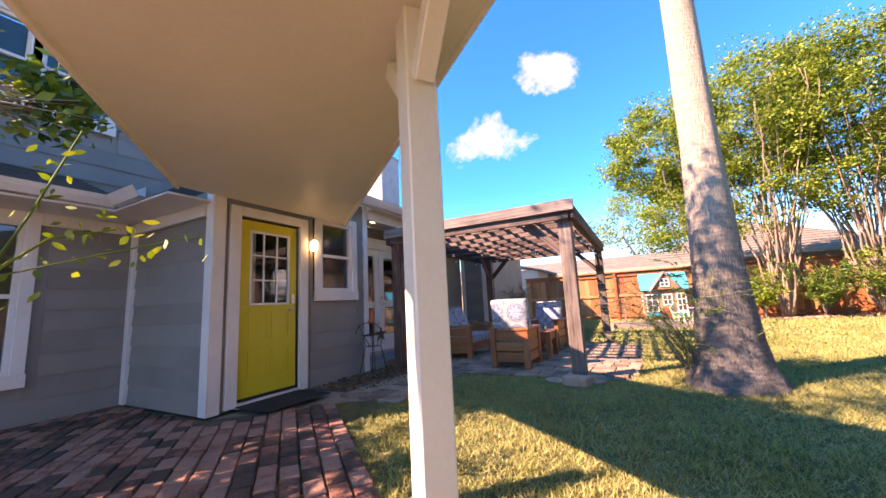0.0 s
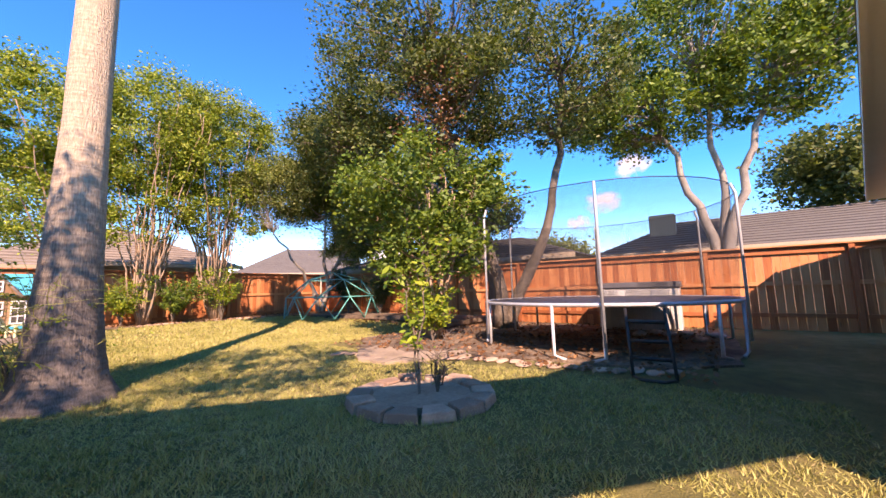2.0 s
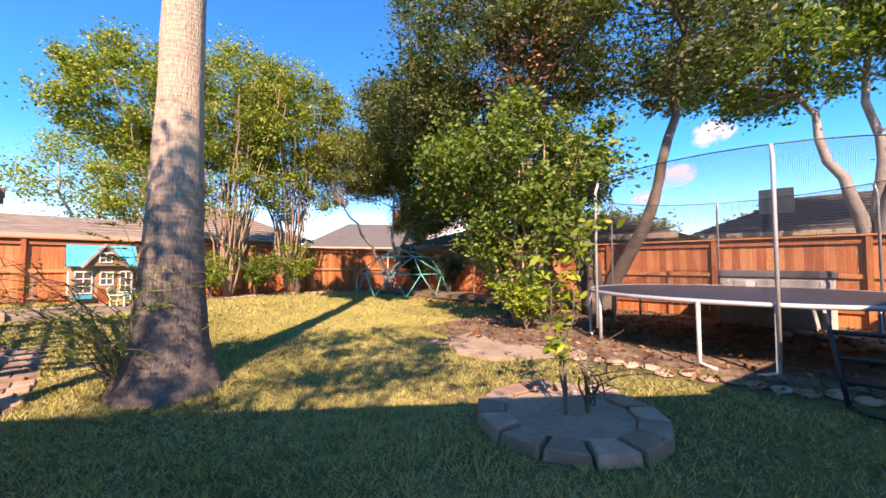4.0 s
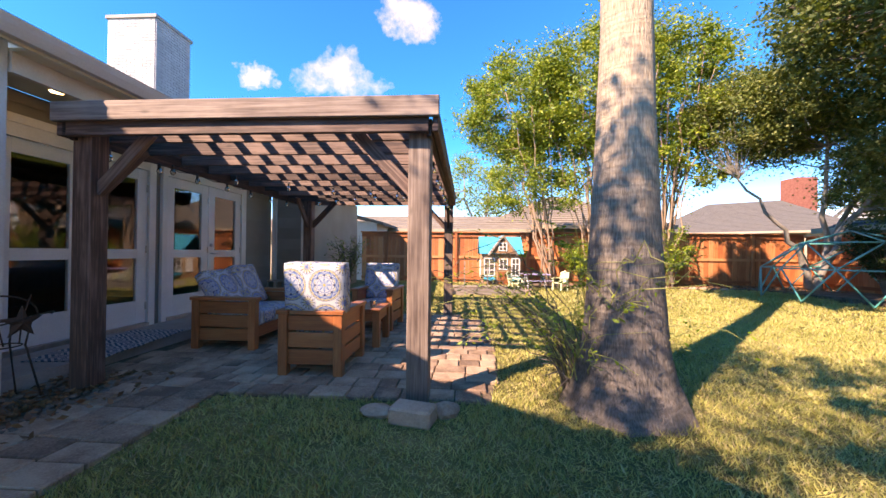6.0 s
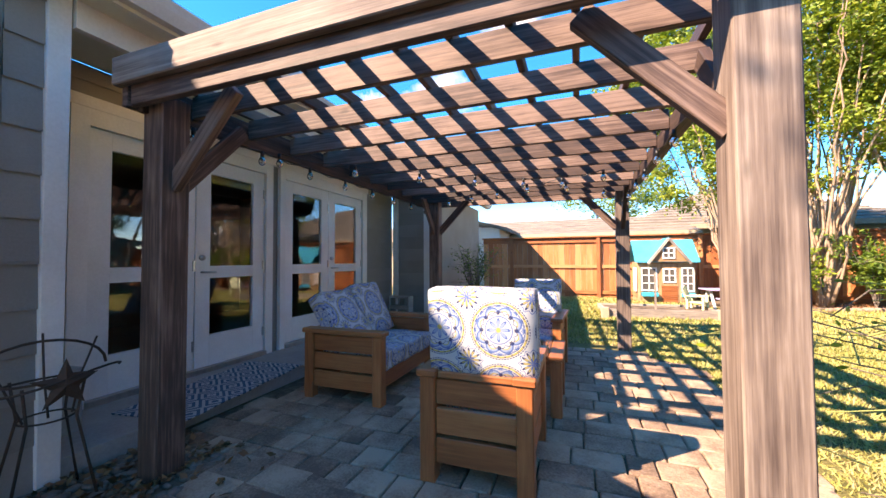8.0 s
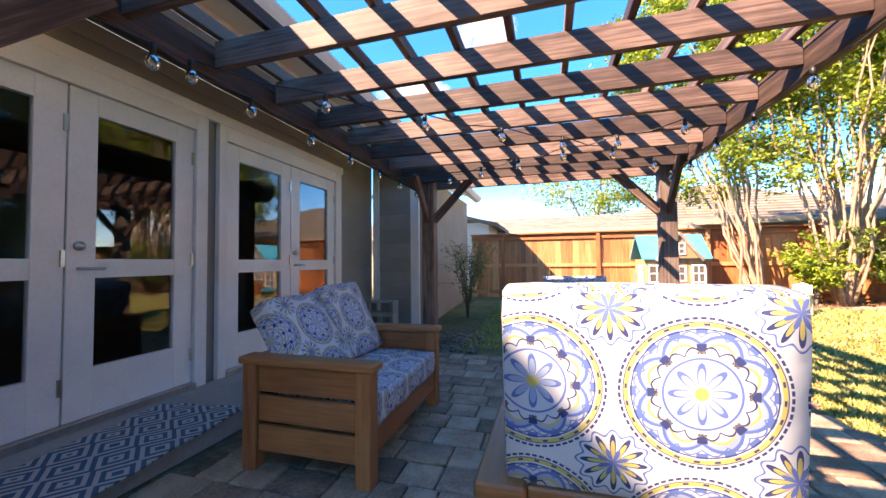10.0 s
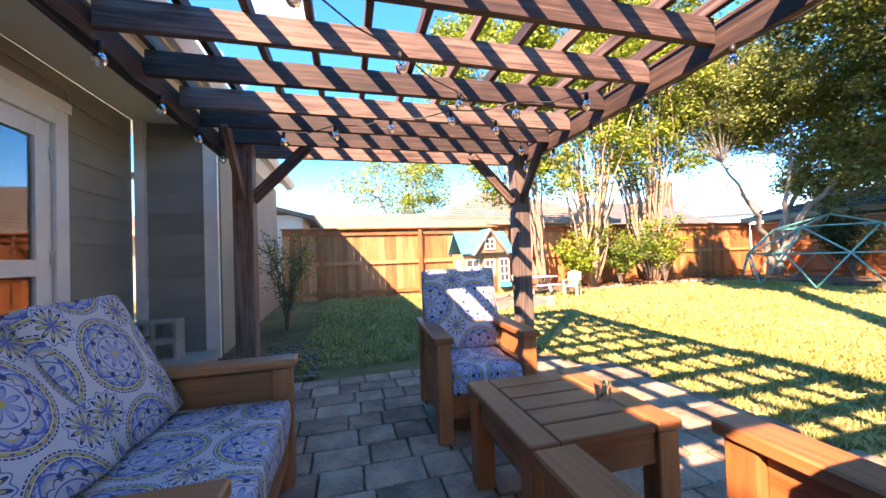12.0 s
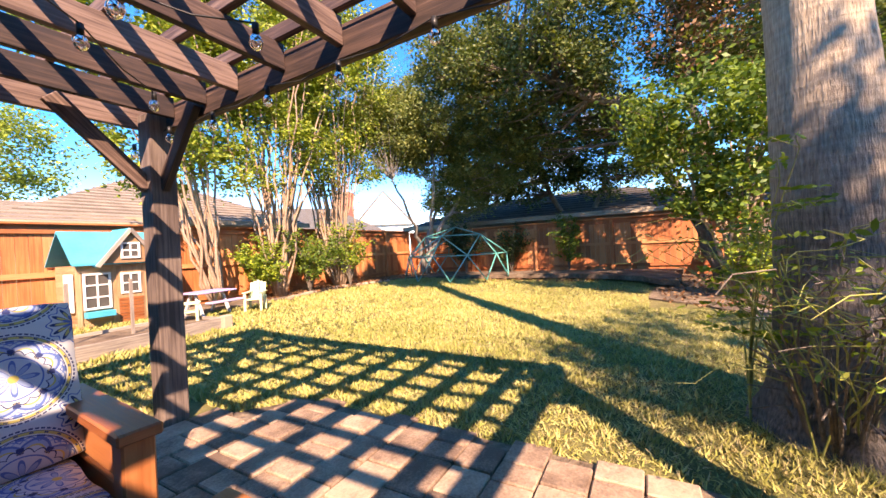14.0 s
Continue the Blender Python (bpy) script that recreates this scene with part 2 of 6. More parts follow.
M["bark"] = mottled("tree_bark", [(0.10, 0.08, 0.06), (0.24, 0.19, 0.15)], 4, 30, 0.9, 1.0, 0.03, 0.0)
M["pale_bark"] = mottled("smooth_pale_bark", [(0.26, 0.17, 0.11), (0.46, 0.33, 0.23)], 3, 30, 0.7, 0.4, 0.01, 0.0)
M["grey_bark"] = mottled("pale_grey_bark", [(0.22, 0.19, 0.16), (0.38, 0.34, 0.29)], 3, 30, 0.8, 0.7, 0.02, 0.0)
M["stucco_white"] = mottled("white_wall", [(0.66, 0.66, 0.64), (0.76, 0.76, 0.74)], 1, 40, 0.8, 0.2)
M["red_brick_wall"] = mottled("red_brick_wall", [(0.22, 0.07, 0.045), (0.34, 0.12, 0.08)], 6, 40, 0.9, 0.4)
M["tan_wall"] = mottled("tan_wall", [(0.36, 0.29, 0.21), (0.46, 0.38, 0.28)], 1, 40, 0.85, 0.2)
# Near-black colour stands in for the shade of unlit space behind glass.
M["interior"] = mottled("unlit_interior_dark", [(0.05, 0.045, 0.04), (0.09, 0.08, 0.07)], 1, 10, 0.9, 0.0)
M["fabric"] = medallion_fabric()
M["green_cane"] = mottled("green_cane", [(0.20, 0.22, 0.05), (0.46, 0.45, 0.14)], 6, 40, 0.6, 0.2)
M["leaf_crape"] = leafy("leaf_crape_myrtle", (0.10, 0.17, 0.02), (0.23, 0.32, 0.035), (0.44, 0.47, 0.07))
M["leaf_oak"] = leafy("leaf_live_oak", (0.04, 0.07, 0.018), (0.10, 0.145, 0.035), (0.20, 0.23, 0.065), 0.4)
M["leaf_grey"] = leafy("leaf_olive_grey", (0.09, 0.13, 0.035), (0.18, 0.23, 0.06), (0.32, 0.34, 0.11), 0.35)
M["leaf_shrub"] = leafy("leaf_shrub", (0.05, 0.10, 0.015), (0.11, 0.20, 0.025), (0.24, 0.32, 0.04))
M["leaf_bright"] = leafy("leaf_bright_green", (0.10, 0.18, 0.02), (0.22, 0.33, 0.025), (0.42, 0.46, 0.05))
M["leaf_brown"] = leafy("dead_leaf", (0.12, 0.05, 0.02), (0.22, 0.10, 0.045), (0.35, 0.19, 0.09), 0.1)
M["leaf_dark"] = leafy("leaf_dark_green", (0.015, 0.035, 0.01), (0.03, 0.06, 0.014), (0.06, 0.10, 0.02), 0.2)


def glass_material(name, tint=(0.9, 0.93, 0.92), rough=0.02):
    k = Mat(name, rough)
    k.set("Base Color", (*tint, 1)), k.set("Transmission Weight", 1.0), k.set("IOR", 1.5)
    return k.m


M["glass"] = glass_material("clear_glass")


def lawn_material():
    k = Mat("lawn_ground", 0.95)
    v = k.coord(shift=False)
    a, b, c = k.noise(v, 0.5, 3), k.noise(v, 6, 4), k.noise(v, 70, 3)
    f = k.math("ADD", k.math("MULTIPLY", a, 0.5), k.math("ADD", k.math("MULTIPLY", b, 0.25), k.math("MULTIPLY", c, 0.25)))
    k.set("Base Color", k.ramp(f, [(0.36, (0.055, 0.055, 0.018)), (0.5, (0.14, 0.125, 0.035)), (0.64, (0.27, 0.215, 0.085))]))
    k.bump(c, 0.8, 0.02)
    return k.m


def palm_bark():
    k = Mat("palm_trunk_bark", 0.85)
    v = k.coord((1, 1, 1), shift=False)
    rings = k.node("TexWave", Vector=k.coord((0.3, 0.3, 1), shift=False), Scale=6.0, Distortion=7.0, Detail=3.0, Detail_Scale=2.0)
    rings.bands_direction = "Z"
    fine = k.noise(k.coord((9, 9, 1.2), shift=False), 9, 5)
    f = k.math("ADD", k.math("MULTIPLY", rings.outputs["Fac"], 0.08), k.math("MULTIPLY", fine, 0.92))
    up = k.ramp(f, [(0.3, (0.34, 0.255, 0.175)), (0.7, (0.62, 0.50, 0.36))])
    lo = k.ramp(f, [(0.3, (0.09, 0.075, 0.065)), (0.7, (0.26, 0.22, 0.19))])
    z = k.node("SeparateXYZ", Vector=k.n.new("ShaderNodeTexCoord").outputs["Object"]).outputs[2]
    worn = k.node("MapRange", Value=k.math("ADD", z, k.math("MULTIPLY", fine, 1.2)), From_Min=1.5, From_Max=2.7).outputs[0]
    k.set("Base Color", k.mix(worn, lo, up))
    k.bump(f, 1.0, 0.03)
    return k.m


M["lawn"] = lawn_material()
M["palm"] = palm_bark()
kg = Mat("grass_blade", 0.7)
kg_r = kg.island()
kg_p = kg.noise(kg.coord(shift=False), 0.6, 3)
kg_f = kg.math("ADD", kg.math("MULTIPLY", kg_r, 0.45), kg.math("MULTIPLY", kg.math("SUBTRACT", kg_p, 0.22), 1.0))
kg_c = kg.ramp(kg_f, [(0.1, (0.15, 0.165, 0.035)), (0.45, (0.33, 0.32, 0.08)), (0.8, (0.47, 0.43, 0.16))])
kg_dry = kg.math("GREATER_THAN", kg.math("FRACT", kg.math("MULTIPLY", kg_r, 7.3)), kg.math("ADD", 0.58, kg.math("MULTIPLY", kg.noise(kg.coord(shift=False), 1.7, 3), 0.5)))
kg.set("Base Color", kg.mix(kg_dry, kg_c, (0.37, 0.30, 0.14)))
M["grass"] = kg.m
kl = Mat("warm_lamp_glass", 0.4)
kl.set("Emission Color", (1.0, 0.72, 0.35, 1)), kl.set("Emission Strength", 4.0)
M["lamp"] = kl.m


def rug_material():
    k = Mat("blue_diamond_rug", 0.95)
    uv = k.coord(kind="UV", shift=False)
    sep = k.node("SeparateXYZ", Vector=uv)
    u = k.math("PINGPONG", sep.outputs[0], 0.14)
    v = k.math("PINGPONG", sep.outputs[1], 0.11)
    d = k.math("FRACT", k.math("MULTIPLY", k.math("ADD", u, v), 17.0))
    m = k.math("GREATER_THAN", d, 0.52)
    n = k.noise(uv, 220, 2)
    col = k.mix(m, (0.05, 0.12, 0.20), (0.50, 0.50, 0.48))
    k.set("Base Color", k.mix(0.5, col, k.ramp(n, [(0.3, (0.6, 0.6, 0.6)), (0.7, (1, 1, 1))]), "MULTIPLY"))
    k.bump(n, 0.6, 0.004)
    return k.m


M["rug"] = rug_material()


def net_material():
    k = Mat("safety_net", 0.8)
    uv = k.coord(kind="UV", shift=False)
    sep = k.node("SeparateXYZ", Vector=uv)
    a = k.math("LESS_THAN", k.math("FRACT", k.math("MULTIPLY", sep.outputs[0], 30.0)), 0.14)
    b = k.math("LESS_THAN", k.math("FRACT", k.math("MULTIPLY", sep.outputs[1], 30.0)), 0.14)
    k.set("Base Color", (0.012, 0.012, 0.014, 1))
    k.set("Alpha", k.math("MAXIMUM", a, b))
    return k.m


M["net"] = net_material()


# ---- mesh helpers ----
def part(name, bm, material, parent=None, label="", smooth=False):
    """Links a bmesh as one mesh object, under a thing or a part."""
    me = bpy.data.meshes.new(name)
    bm.to_mesh(me)
    bm.free()
    if smooth:
        me.polygons.foreach_set("use_smooth", [True] * len(me.polygons))
    for m in material if isinstance(material, (list, tuple)) else [material]:
        me.materials.append(m)
    ob = new(name, me)
    ob.parent = parent
    if label:
        ob["label"] = label
    return ob


def thing(name, label, category, group="", at=(0, 0, 0), rz=0.0):
    ob = new(name)
    ob.empty_display_size = 0.1
    ob.location, ob.rotation_euler = at, (0, 0, radians(rz))
    return tagged(ob, label, category, group)


def structure(ob, label=""):
    return tagged(ob, label, kind="structure")


def uv_box(bm, faces):
    uv = bm.loops.layers.uv.verify()
    vs = {v for f in faces for v in f.verts}
    ext = [max(v.co[i] for v in vs) - min(v.co[i] for v in vs) for i in range(3)]
    long = ext.index(max(ext))
    for f in faces:
        f.normal_update()
        n = [abs(c) for c in f.normal]
        ax = n.index(max(n))
        others = [i for i in range(3) if i != ax]
        a, b = (others if others[0] == long or long == ax else others[::-1])
        for lp in f.loops:
            lp[uv].uv = (lp.vert.co[a] + 0.37 * ax, lp.vert.co[b] + 0.71 * ax)


def box(bm, x0, x1, y0, y1, z0, z1, bevel=0.0):
    r = bmesh.ops.create_cube(bm, size=1.0)
    for v in r["verts"]:
        v.co = Vector(((x0 + x1) / 2 + v.co.x * (x1 - x0), (y0 + y1) / 2 + v.co.y * (y1 - y0), (z0 + z1) / 2 + v.co.z * (z1 - z0)))
    faces = {f for v in r["verts"] for f in v.link_faces}
    if bevel:
        edges = {e for f in faces for e in f.edges}
        bmesh.ops.bevel(bm, geom=list(edges), offset=bevel, segments=1, affect="EDGES")
        faces = [f for f in bm.faces if all(x0 - 1e-4 <= v.co.x <= x1 + 1e-4 and y0 - 1e-4 <= v.co.y <= y1 + 1e-4 and z0 - 1e-4 <= v.co.z <= z1 + 1e-4 for v in f.verts)]
    uv_box(bm, list(faces))
    return bm


def boxed(name, x0, x1, y0, y1, z0, z1, mat, parent=None, label="", bevel=0.0):
    return part(name, box(bmesh.new(), x0, x1, y0, y1, z0, z1, bevel), mat, parent, label)


def plank(name, a, b, w, t, mat, parent=None, label="", bevel=0.004, up=(0, 0, 1)):
    """A board from a to b: w across (along the up direction), t thick."""
    a, b, up = Vector(a), Vector(b), Vector(up)
    d = (b - a).normalized()
    s = d.cross(up).normalized()
    u = s.cross(d).normalized()
    L = (b - a).length
    bm = box(bmesh.new(), 0, L, -t / 2, t / 2, -w / 2, w / 2, bevel)
    m = Matrix((d, -s, u)).transposed().to_4x4()
    m.translation = a
    bm.transform(m)
    return part(name, bm, mat, parent, label)


def tube(bm, pts, radii, seg=8, cap=True):
    pts = [Vector(p) for p in pts]
    if not hasattr(radii, "__len__"):
        radii = [radii] * len(pts)
    rings = []
    ref = Vector((0.13, 0.21, 1)).normalized()
    for i, p in enumerate(pts):
        d = (pts[min(i + 1, len(pts) - 1)] - pts[max(i - 1, 0)]).normalized()
        if abs(d.dot(ref)) > 0.95:
            ref = Vector((1, 0.2, 0.1)).normalized()
        s = d.cross(ref).normalized()
        u = s.cross(d)
        rings.append([bm.verts.new(p + radii[i] * (math.cos(2 * math.pi * k / seg) * s + math.sin(2 * math.pi * k / seg) * u)) for k in range(seg)])
    for a, b in zip(rings, rings[1:]):
        for k in range(seg):
            bm.faces.new((a[k], a[(k + 1) % seg], b[(k + 1) % seg], b[k]))
    if cap:
        bm.faces.new(rings[0][::-1]), bm.faces.new(rings[-1])
    return bm


def tubed(name, pts, radii, mat, parent=None, label="", seg=8):
    return part(name, tube(bmesh.new(), pts, radii, seg), mat, parent, label, smooth=True)


def from_arrays(name, verts, faces, mat, parent=None, label="", smooth=False):
    me = bpy.data.meshes.new(name)
    n, k = faces.shape
    me.vertices.add(len(verts)), me.loops.add(n * k), me.polygons.add(n)
    me.vertices.foreach_set("co", verts.astype(np.float32).ravel())
    me.loops.foreach_set("vertex_index", faces.astype(np.int32).ravel())
    me.polygons.foreach_set("loop_start", np.arange(0, n * k, k, dtype=np.int32))
    me.polygons.foreach_set("loop_total", np.full(n, k, dtype=np.int32))
    me.update(calc_edges=True)
    me.materials.append(mat)
    ob = new(name, me)
    ob.parent = parent
    if label:
        ob["label"] = label
    return ob


def leaves(name, centres, size, mat, parent, rng, label="", flat=0.5, oval=False):
    """Small pointed leaves folded along the middle, one at each centre; oval: with rounded shoulders, for plants that are seen close."""
    n = len(centres)
    d = rng.normal(size=(n, 3)); d[:, 2] = d[:, 2] * flat - 0.25
    d /= np.linalg.norm(d, axis=1)[:, None]
    w = np.cross(d, rng.normal(size=(n, 3))); w /= np.linalg.norm(w, axis=1)[:, None]
    nrm = np.cross(d, w)
    s = (size * rng.uniform(0.6, 1.3, n))[:, None]
    c = centres
    if oval:
        v = np.stack([c - d * s * 0.5, c - d * s * 0.22 + w * s * 0.17, c + d * s * 0.12 + w * s * 0.19 + nrm * s * 0.05, c + d * s * 0.5, c + d * s * 0.12 - w * s * 0.19 + nrm * s * 0.05, c - d * s * 0.22 - w * s * 0.17], 1).reshape(-1, 3)
        return from_arrays(name, v, np.arange(6 * n).reshape(n, 6), mat, parent, label)
    v = np.stack([c - d * s * 0.5, c + w * s * 0.27 + nrm * s * 0.08, c + d * s * 0.5, c - w * s * 0.27 + nrm * s * 0.08], 1).reshape(-1, 3)
    f = np.arange(4 * n).reshape(n, 4)
    return from_arrays(name, v, f, mat, parent, label)


def ground_z(x, y):
    t = np.clip((np.asarray(y, float) - 12.6) / 4.6, 0, 1)
    return 0.17 * t * t * (3 - 2 * t) - 0.03


def tree(name, label, base, stems, blobs, leaf, leaf_mat, bark, per_blob, spread, seed, stem_r=0.06, group="", category="tree", twigs=True, extra=None):
    """stems: paths as lists of points (from the base); blobs: crown masses (centre, radii, clumps). Limbs run from the stems to each clump."""
    rng = np.random.default_rng(seed)
    root = thing(name, label, category, group, at=base)
    bx = Vector(base)
    bm = bmesh.new()
    nodes = []
    for st in stems:
        pts = [Vector(p) for p in st]
        fine = []
        for a, b in zip(pts, pts[1:]):
            for k in range(4):
                fine.append(a.lerp(b, k / 4) + Vector(rng.normal(size=3)) * 0.03 * (a - b).length * (1 if k else 0))
        fine.append(pts[-1])
        rr = [stem_r * (1 - 0.75 * i / (len(fine) - 1)) * (1.25 if i == 0 else 1) for i in range(len(fine))]
        tube(bm, fine, rr, 8)
        nodes += [(p, r) for p, r in zip(fine[2:], rr[2:])]
    cen = []
    for c, rad, cnt in blobs:
        q = rng.normal(size=(cnt, 3))
        q /= np.linalg.norm(q, axis=1)[:, None]
        q *= rng.uniform(0.35, 1.0, cnt)[:, None] ** 0.6
        cen.append(np.array(c) + q * np.array(rad))
    cen = np.concatenate(cen)
    pos = np.array([list(p) for p, _ in nodes])
    for c in cen:
        dist = np.linalg.norm(pos - c, axis=1) + 1.2 * np.maximum(0, pos[:, 2] - c[2])
        k = int(np.argmin(dist))
        a, r = nodes[k]
        b = Vector(c)
        mid = a.lerp(b, 0.5) + Vector((0, 0, -0.08 * (b - a).length)) + Vector(rng.normal(size=3)) * 0.06 * (b - a).length
        r0 = min(r * 0.6, 0.012 + 0.012 * (b - a).length)
        tube(bm, [a, mid, b], [r0, r0 * 0.6, 0.004], 5, False)
        for _ in range(3 if twigs else 0):
            e = b + Vector(rng.normal(size=3)) * spread * 0.7
            tube(bm, [mid.lerp(b, 0.7), e], [r0 * 0.35, 0.002], 3, False)
    part("trunk", bm, bark, root, smooth=True)
    n = len(cen) * per_blob
    idx = np.repeat(np.arange(len(cen)), per_blob)
    sc = rng.uniform(0.5, 1.3, len(cen))[idx][:, None]
    pts = cen[idx] + rng.normal(size=(n, 3)) * spread * sc * np.array([1, 1, 0.75])
    lo = 0.1 - bx.z
    pts = pts[pts[:, 2] > lo]
    cr = leaves("crown", pts, leaf, leaf_mat, root, rng)
    cr["kind"] = "stuff"
    if extra:
        extra(root, rng, cen)
    return root


# ---- ground ----
def ground_sheet():
    xs = np.unique(np.concatenate([np.array([-400.0, -120, -40, -15]), np.arange(-8, 14, 0.5), np.array([18.0, 30, 80, 200, 500])]))
    ys = np.unique(np.concatenate([np.array([-400.0, -120, -40, -12]), np.arange(-6, 20, 0.5), np.array([26.0, 40, 90, 200, 500])]))
    X, Y = np.meshgrid(xs, ys)
    Z = ground_z(X, Y)
    v = np.stack([X, Y, Z], -1).reshape(-1, 3)
    nx = len(xs)
    i = np.arange((len(ys) - 1) * nx).reshape(len(ys) - 1, nx)[:, :-1].ravel()
    f = np.stack([i, i + 1, i + 1 + nx, i + nx], 1)
    return structure(from_arrays("ground", v, f, M["lawn"]), "lawn of dry yellow-green turf across a back garden")


ground_sheet()


def patch(name, outline, z, mat, label):
    """A flat bed of soil or concrete with an uneven outline."""
    bm = bmesh.new()
    low = [bm.verts.new((x, y, z - 0.12)) for x, y in outline]
    top = [bm.verts.new((x, y, z)) for x, y in outline]
    bm.faces.new(top)
    for k in range(len(top)):
        bm.faces.new((low[k], low[(k + 1) % len(top)], top[(k + 1) % len(top)], top[k]))
    return structure(part(name, bm, mat), label)


def wobble(pts, amp=0.08, step=0.4, seed=3):
    rng = random.Random(seed)
    out = []
    for (ax, ay), (bx, by) in zip(pts, pts[1:] + pts[:1]):
        n = max(1, int(math.hypot(bx - ax, by - ay) / step))
        for k in range(n):
            out.append((ax + (bx - ax) * k / n + rng.uniform(-amp, amp), ay + (by - ay) * k / n + rng.uniform(-amp, amp)))
    return out


# beds along the fences and under the trampoline
patch("mulch_bed", wobble([(2.0, 16.3), (3.9, 16.4), (5.3, 16.9), (7.4, 17.0), (8.6, 16.4), (9.6, 13.2), (9.4, 11.0), (8.6, 9.6), (7.6, 8.9), (10.9, 8.6), (11.0, 17.7), (2.0, 17.7)]), 0.165, M["soil"], "mulched bed with fallen leaves along the fence")
patch("mulch_bed", wobble([(6.2, 9.4), (5.0, 8.1), (4.9, 7.2), (5.5, 6.4), (5.75, 5.0), (5.9, 3.6), (6.6, 2.9), (10.6, 3.0), (10.9, 9.0)]), 0.0, M["soil"], "bare mulched soil under a trampoline and trees")
patch("dirt_strip", wobble([(5.0, 8.1), (4.4, 7.5), (4.5, 6.9), (5.5, 6.2), (5.8, 6.6), (5.2, 7.2), (5.6, 8.2)], 0.05), 0.012, M["dirt"], "sandy bare strip beside the mulch")
patch("flower_bed", wobble([(-3.3, 12.25), (-2.45, 12.25), (-2.1, 13.6), (-1.9, 15.2), (-2.2, 17.4), (-3.4, 17.4)], 0.06), -0.012, M["soil"], "narrow planted bed with mulch and pebbles")
patch("gravel_bed", wobble([(-3.28, 6.9), (-2.6, 7.0), (-2.35, 8.0), (-2.75, 8.5), (-3.28, 8.6)], 0.03, 0.3), -0.008, M["soil"], "gravel strip at the foot of the house wall")
patch("slab", [(-4.06, 8.12), (-3.3, 8.12), (-3.3, 13.4), (-4.06, 13.4)], 0.105, M["concrete"], "concrete porch slab below the glazed doors")
patch("patio_base", [(-3.3, 8.35), (0.45, 8.35), (0.58, 9.2), (0.58, 11.7), (0.2, 12.02), (0.0, 12.16), (-3.3, 12.16)], -0.022, M["soil"], "sand joints below the patio pavers")
patch("walk_base", [(-3.29, 5.5), (-2.4, 6.6), (-1.75, 7.0), (-1.95, 8.4), (-2.6, 8.35), (-2.7, 7.1), (-3.29, 6.9)], -0.024, M["dirt"], "base of the walk beside the wall")
patch("path_base", [(-5.15, -1), (-5.15, 5.55), (-3.3, 5.6), (-2.45, 6.45), (-0.6, 4.8), (2.5, 2.2), (2.4, -1)], -0.022, M["soil"], "base of the brick path")


# ---- house ----
def siding(name, a, b, z0, z1, parent, mat, out, lap=0.235, cut=()):
    """Lapped boards on a wall from a to b (x, y), proud along out; cut: (start, end, z0, z1) openings along the wall."""
    a, b, out = Vector((*a, 0)), Vector((*b, 0)), Vector((*out, 0))
    d = (b - a).normalized()
    L = (b - a).length
    z = z0
    while z < z1 - 0.02:
        top = min(z + lap, z1)
        spans = [(0, L)]
        for s, e, c0, c1 in cut:
            if c0 < top - 0.01 and c1 > z + 0.01:
                spans = [p for s0, e0 in spans for p in ((s0, min(e0, s)), (max(s0, e), e0)) if p[1] - p[0] > 0.02]
        for s, e in spans:
            bm = bmesh.new()
            p, q = a + d * s, a + d * e
            prof = [(0, z), (0.022, z - 0.006), (0.022, z + 0.012), (0.008, top), (0, top)]
            r = [[bm.verts.new(w + out * o + Vector((0, 0, h))) for o, h in prof] for w in (p, q)]
            for k in range(len(prof)):
                k2 = (k + 1) % len(prof)
                bm.faces.new((r[0][k], r[0][k2], r[1][k2], r[1][k]))
            bm.faces.new(r[0][::-1]), bm.faces.new(r[1])
            bmesh.ops.recalc_face_normals(bm, faces=bm.faces)
            part("siding_board", bm, mat, parent)
        z = top


def wall(name, x0, x1, y0, y1, z0, z1, mat, label):
    return structure(boxed(name, x0, x1, y0, y1, z0, z1, mat), label)


# Wall with the yellow door: x = -3.3, from y 5.6 to 8.1
DOOR_Y = (5.93, 6.70)
w_door = wall("wall_entry", -3.45, -3.325, 5.6, 5.83, 0, 2.72, M["siding"], "grey lap-sided house wall with a yellow door and a small window")
boxed("wall_panel", -3.45, -3.325, 6.8, 6.98, 0, 2.72, M["siding"], w_door)
boxed("wall_panel", -3.45, -3.325, 5.83, 6.8, 2.16, 2.72, M["siding"], w_door)
boxed("wall_panel", -3.45, -3.325, 6.98, 7.84, 0, 1.19, M["siding"], w_door)
boxed("wall_panel", -3.45, -3.325, 6.98, 7.84, 2.36, 2.72, M["siding"], w_door)
boxed("wall_panel", -3.45, -3.325, 7.84, 8.1, 0, 2.72, M["siding"], w_door)
siding("s", (-3.325, 5.72), (-3.325, 8.02), 0.0, 2.72, w_door, M["siding"], (1, 0), cut=((0.02, 1.2, -1, 2.27), (1.22, 2.15, 1.15, 2.47)))
for nm, y0, y1 in (("corner_trim", 5.60, 5.72), ("corner_trim", 8.02, 8.12)):
    tagged(boxed(nm, -3.326, -3.285, y0, y1, 0.0, 2.735, M["white_trim"], w_door, "white corner board", 0.004))


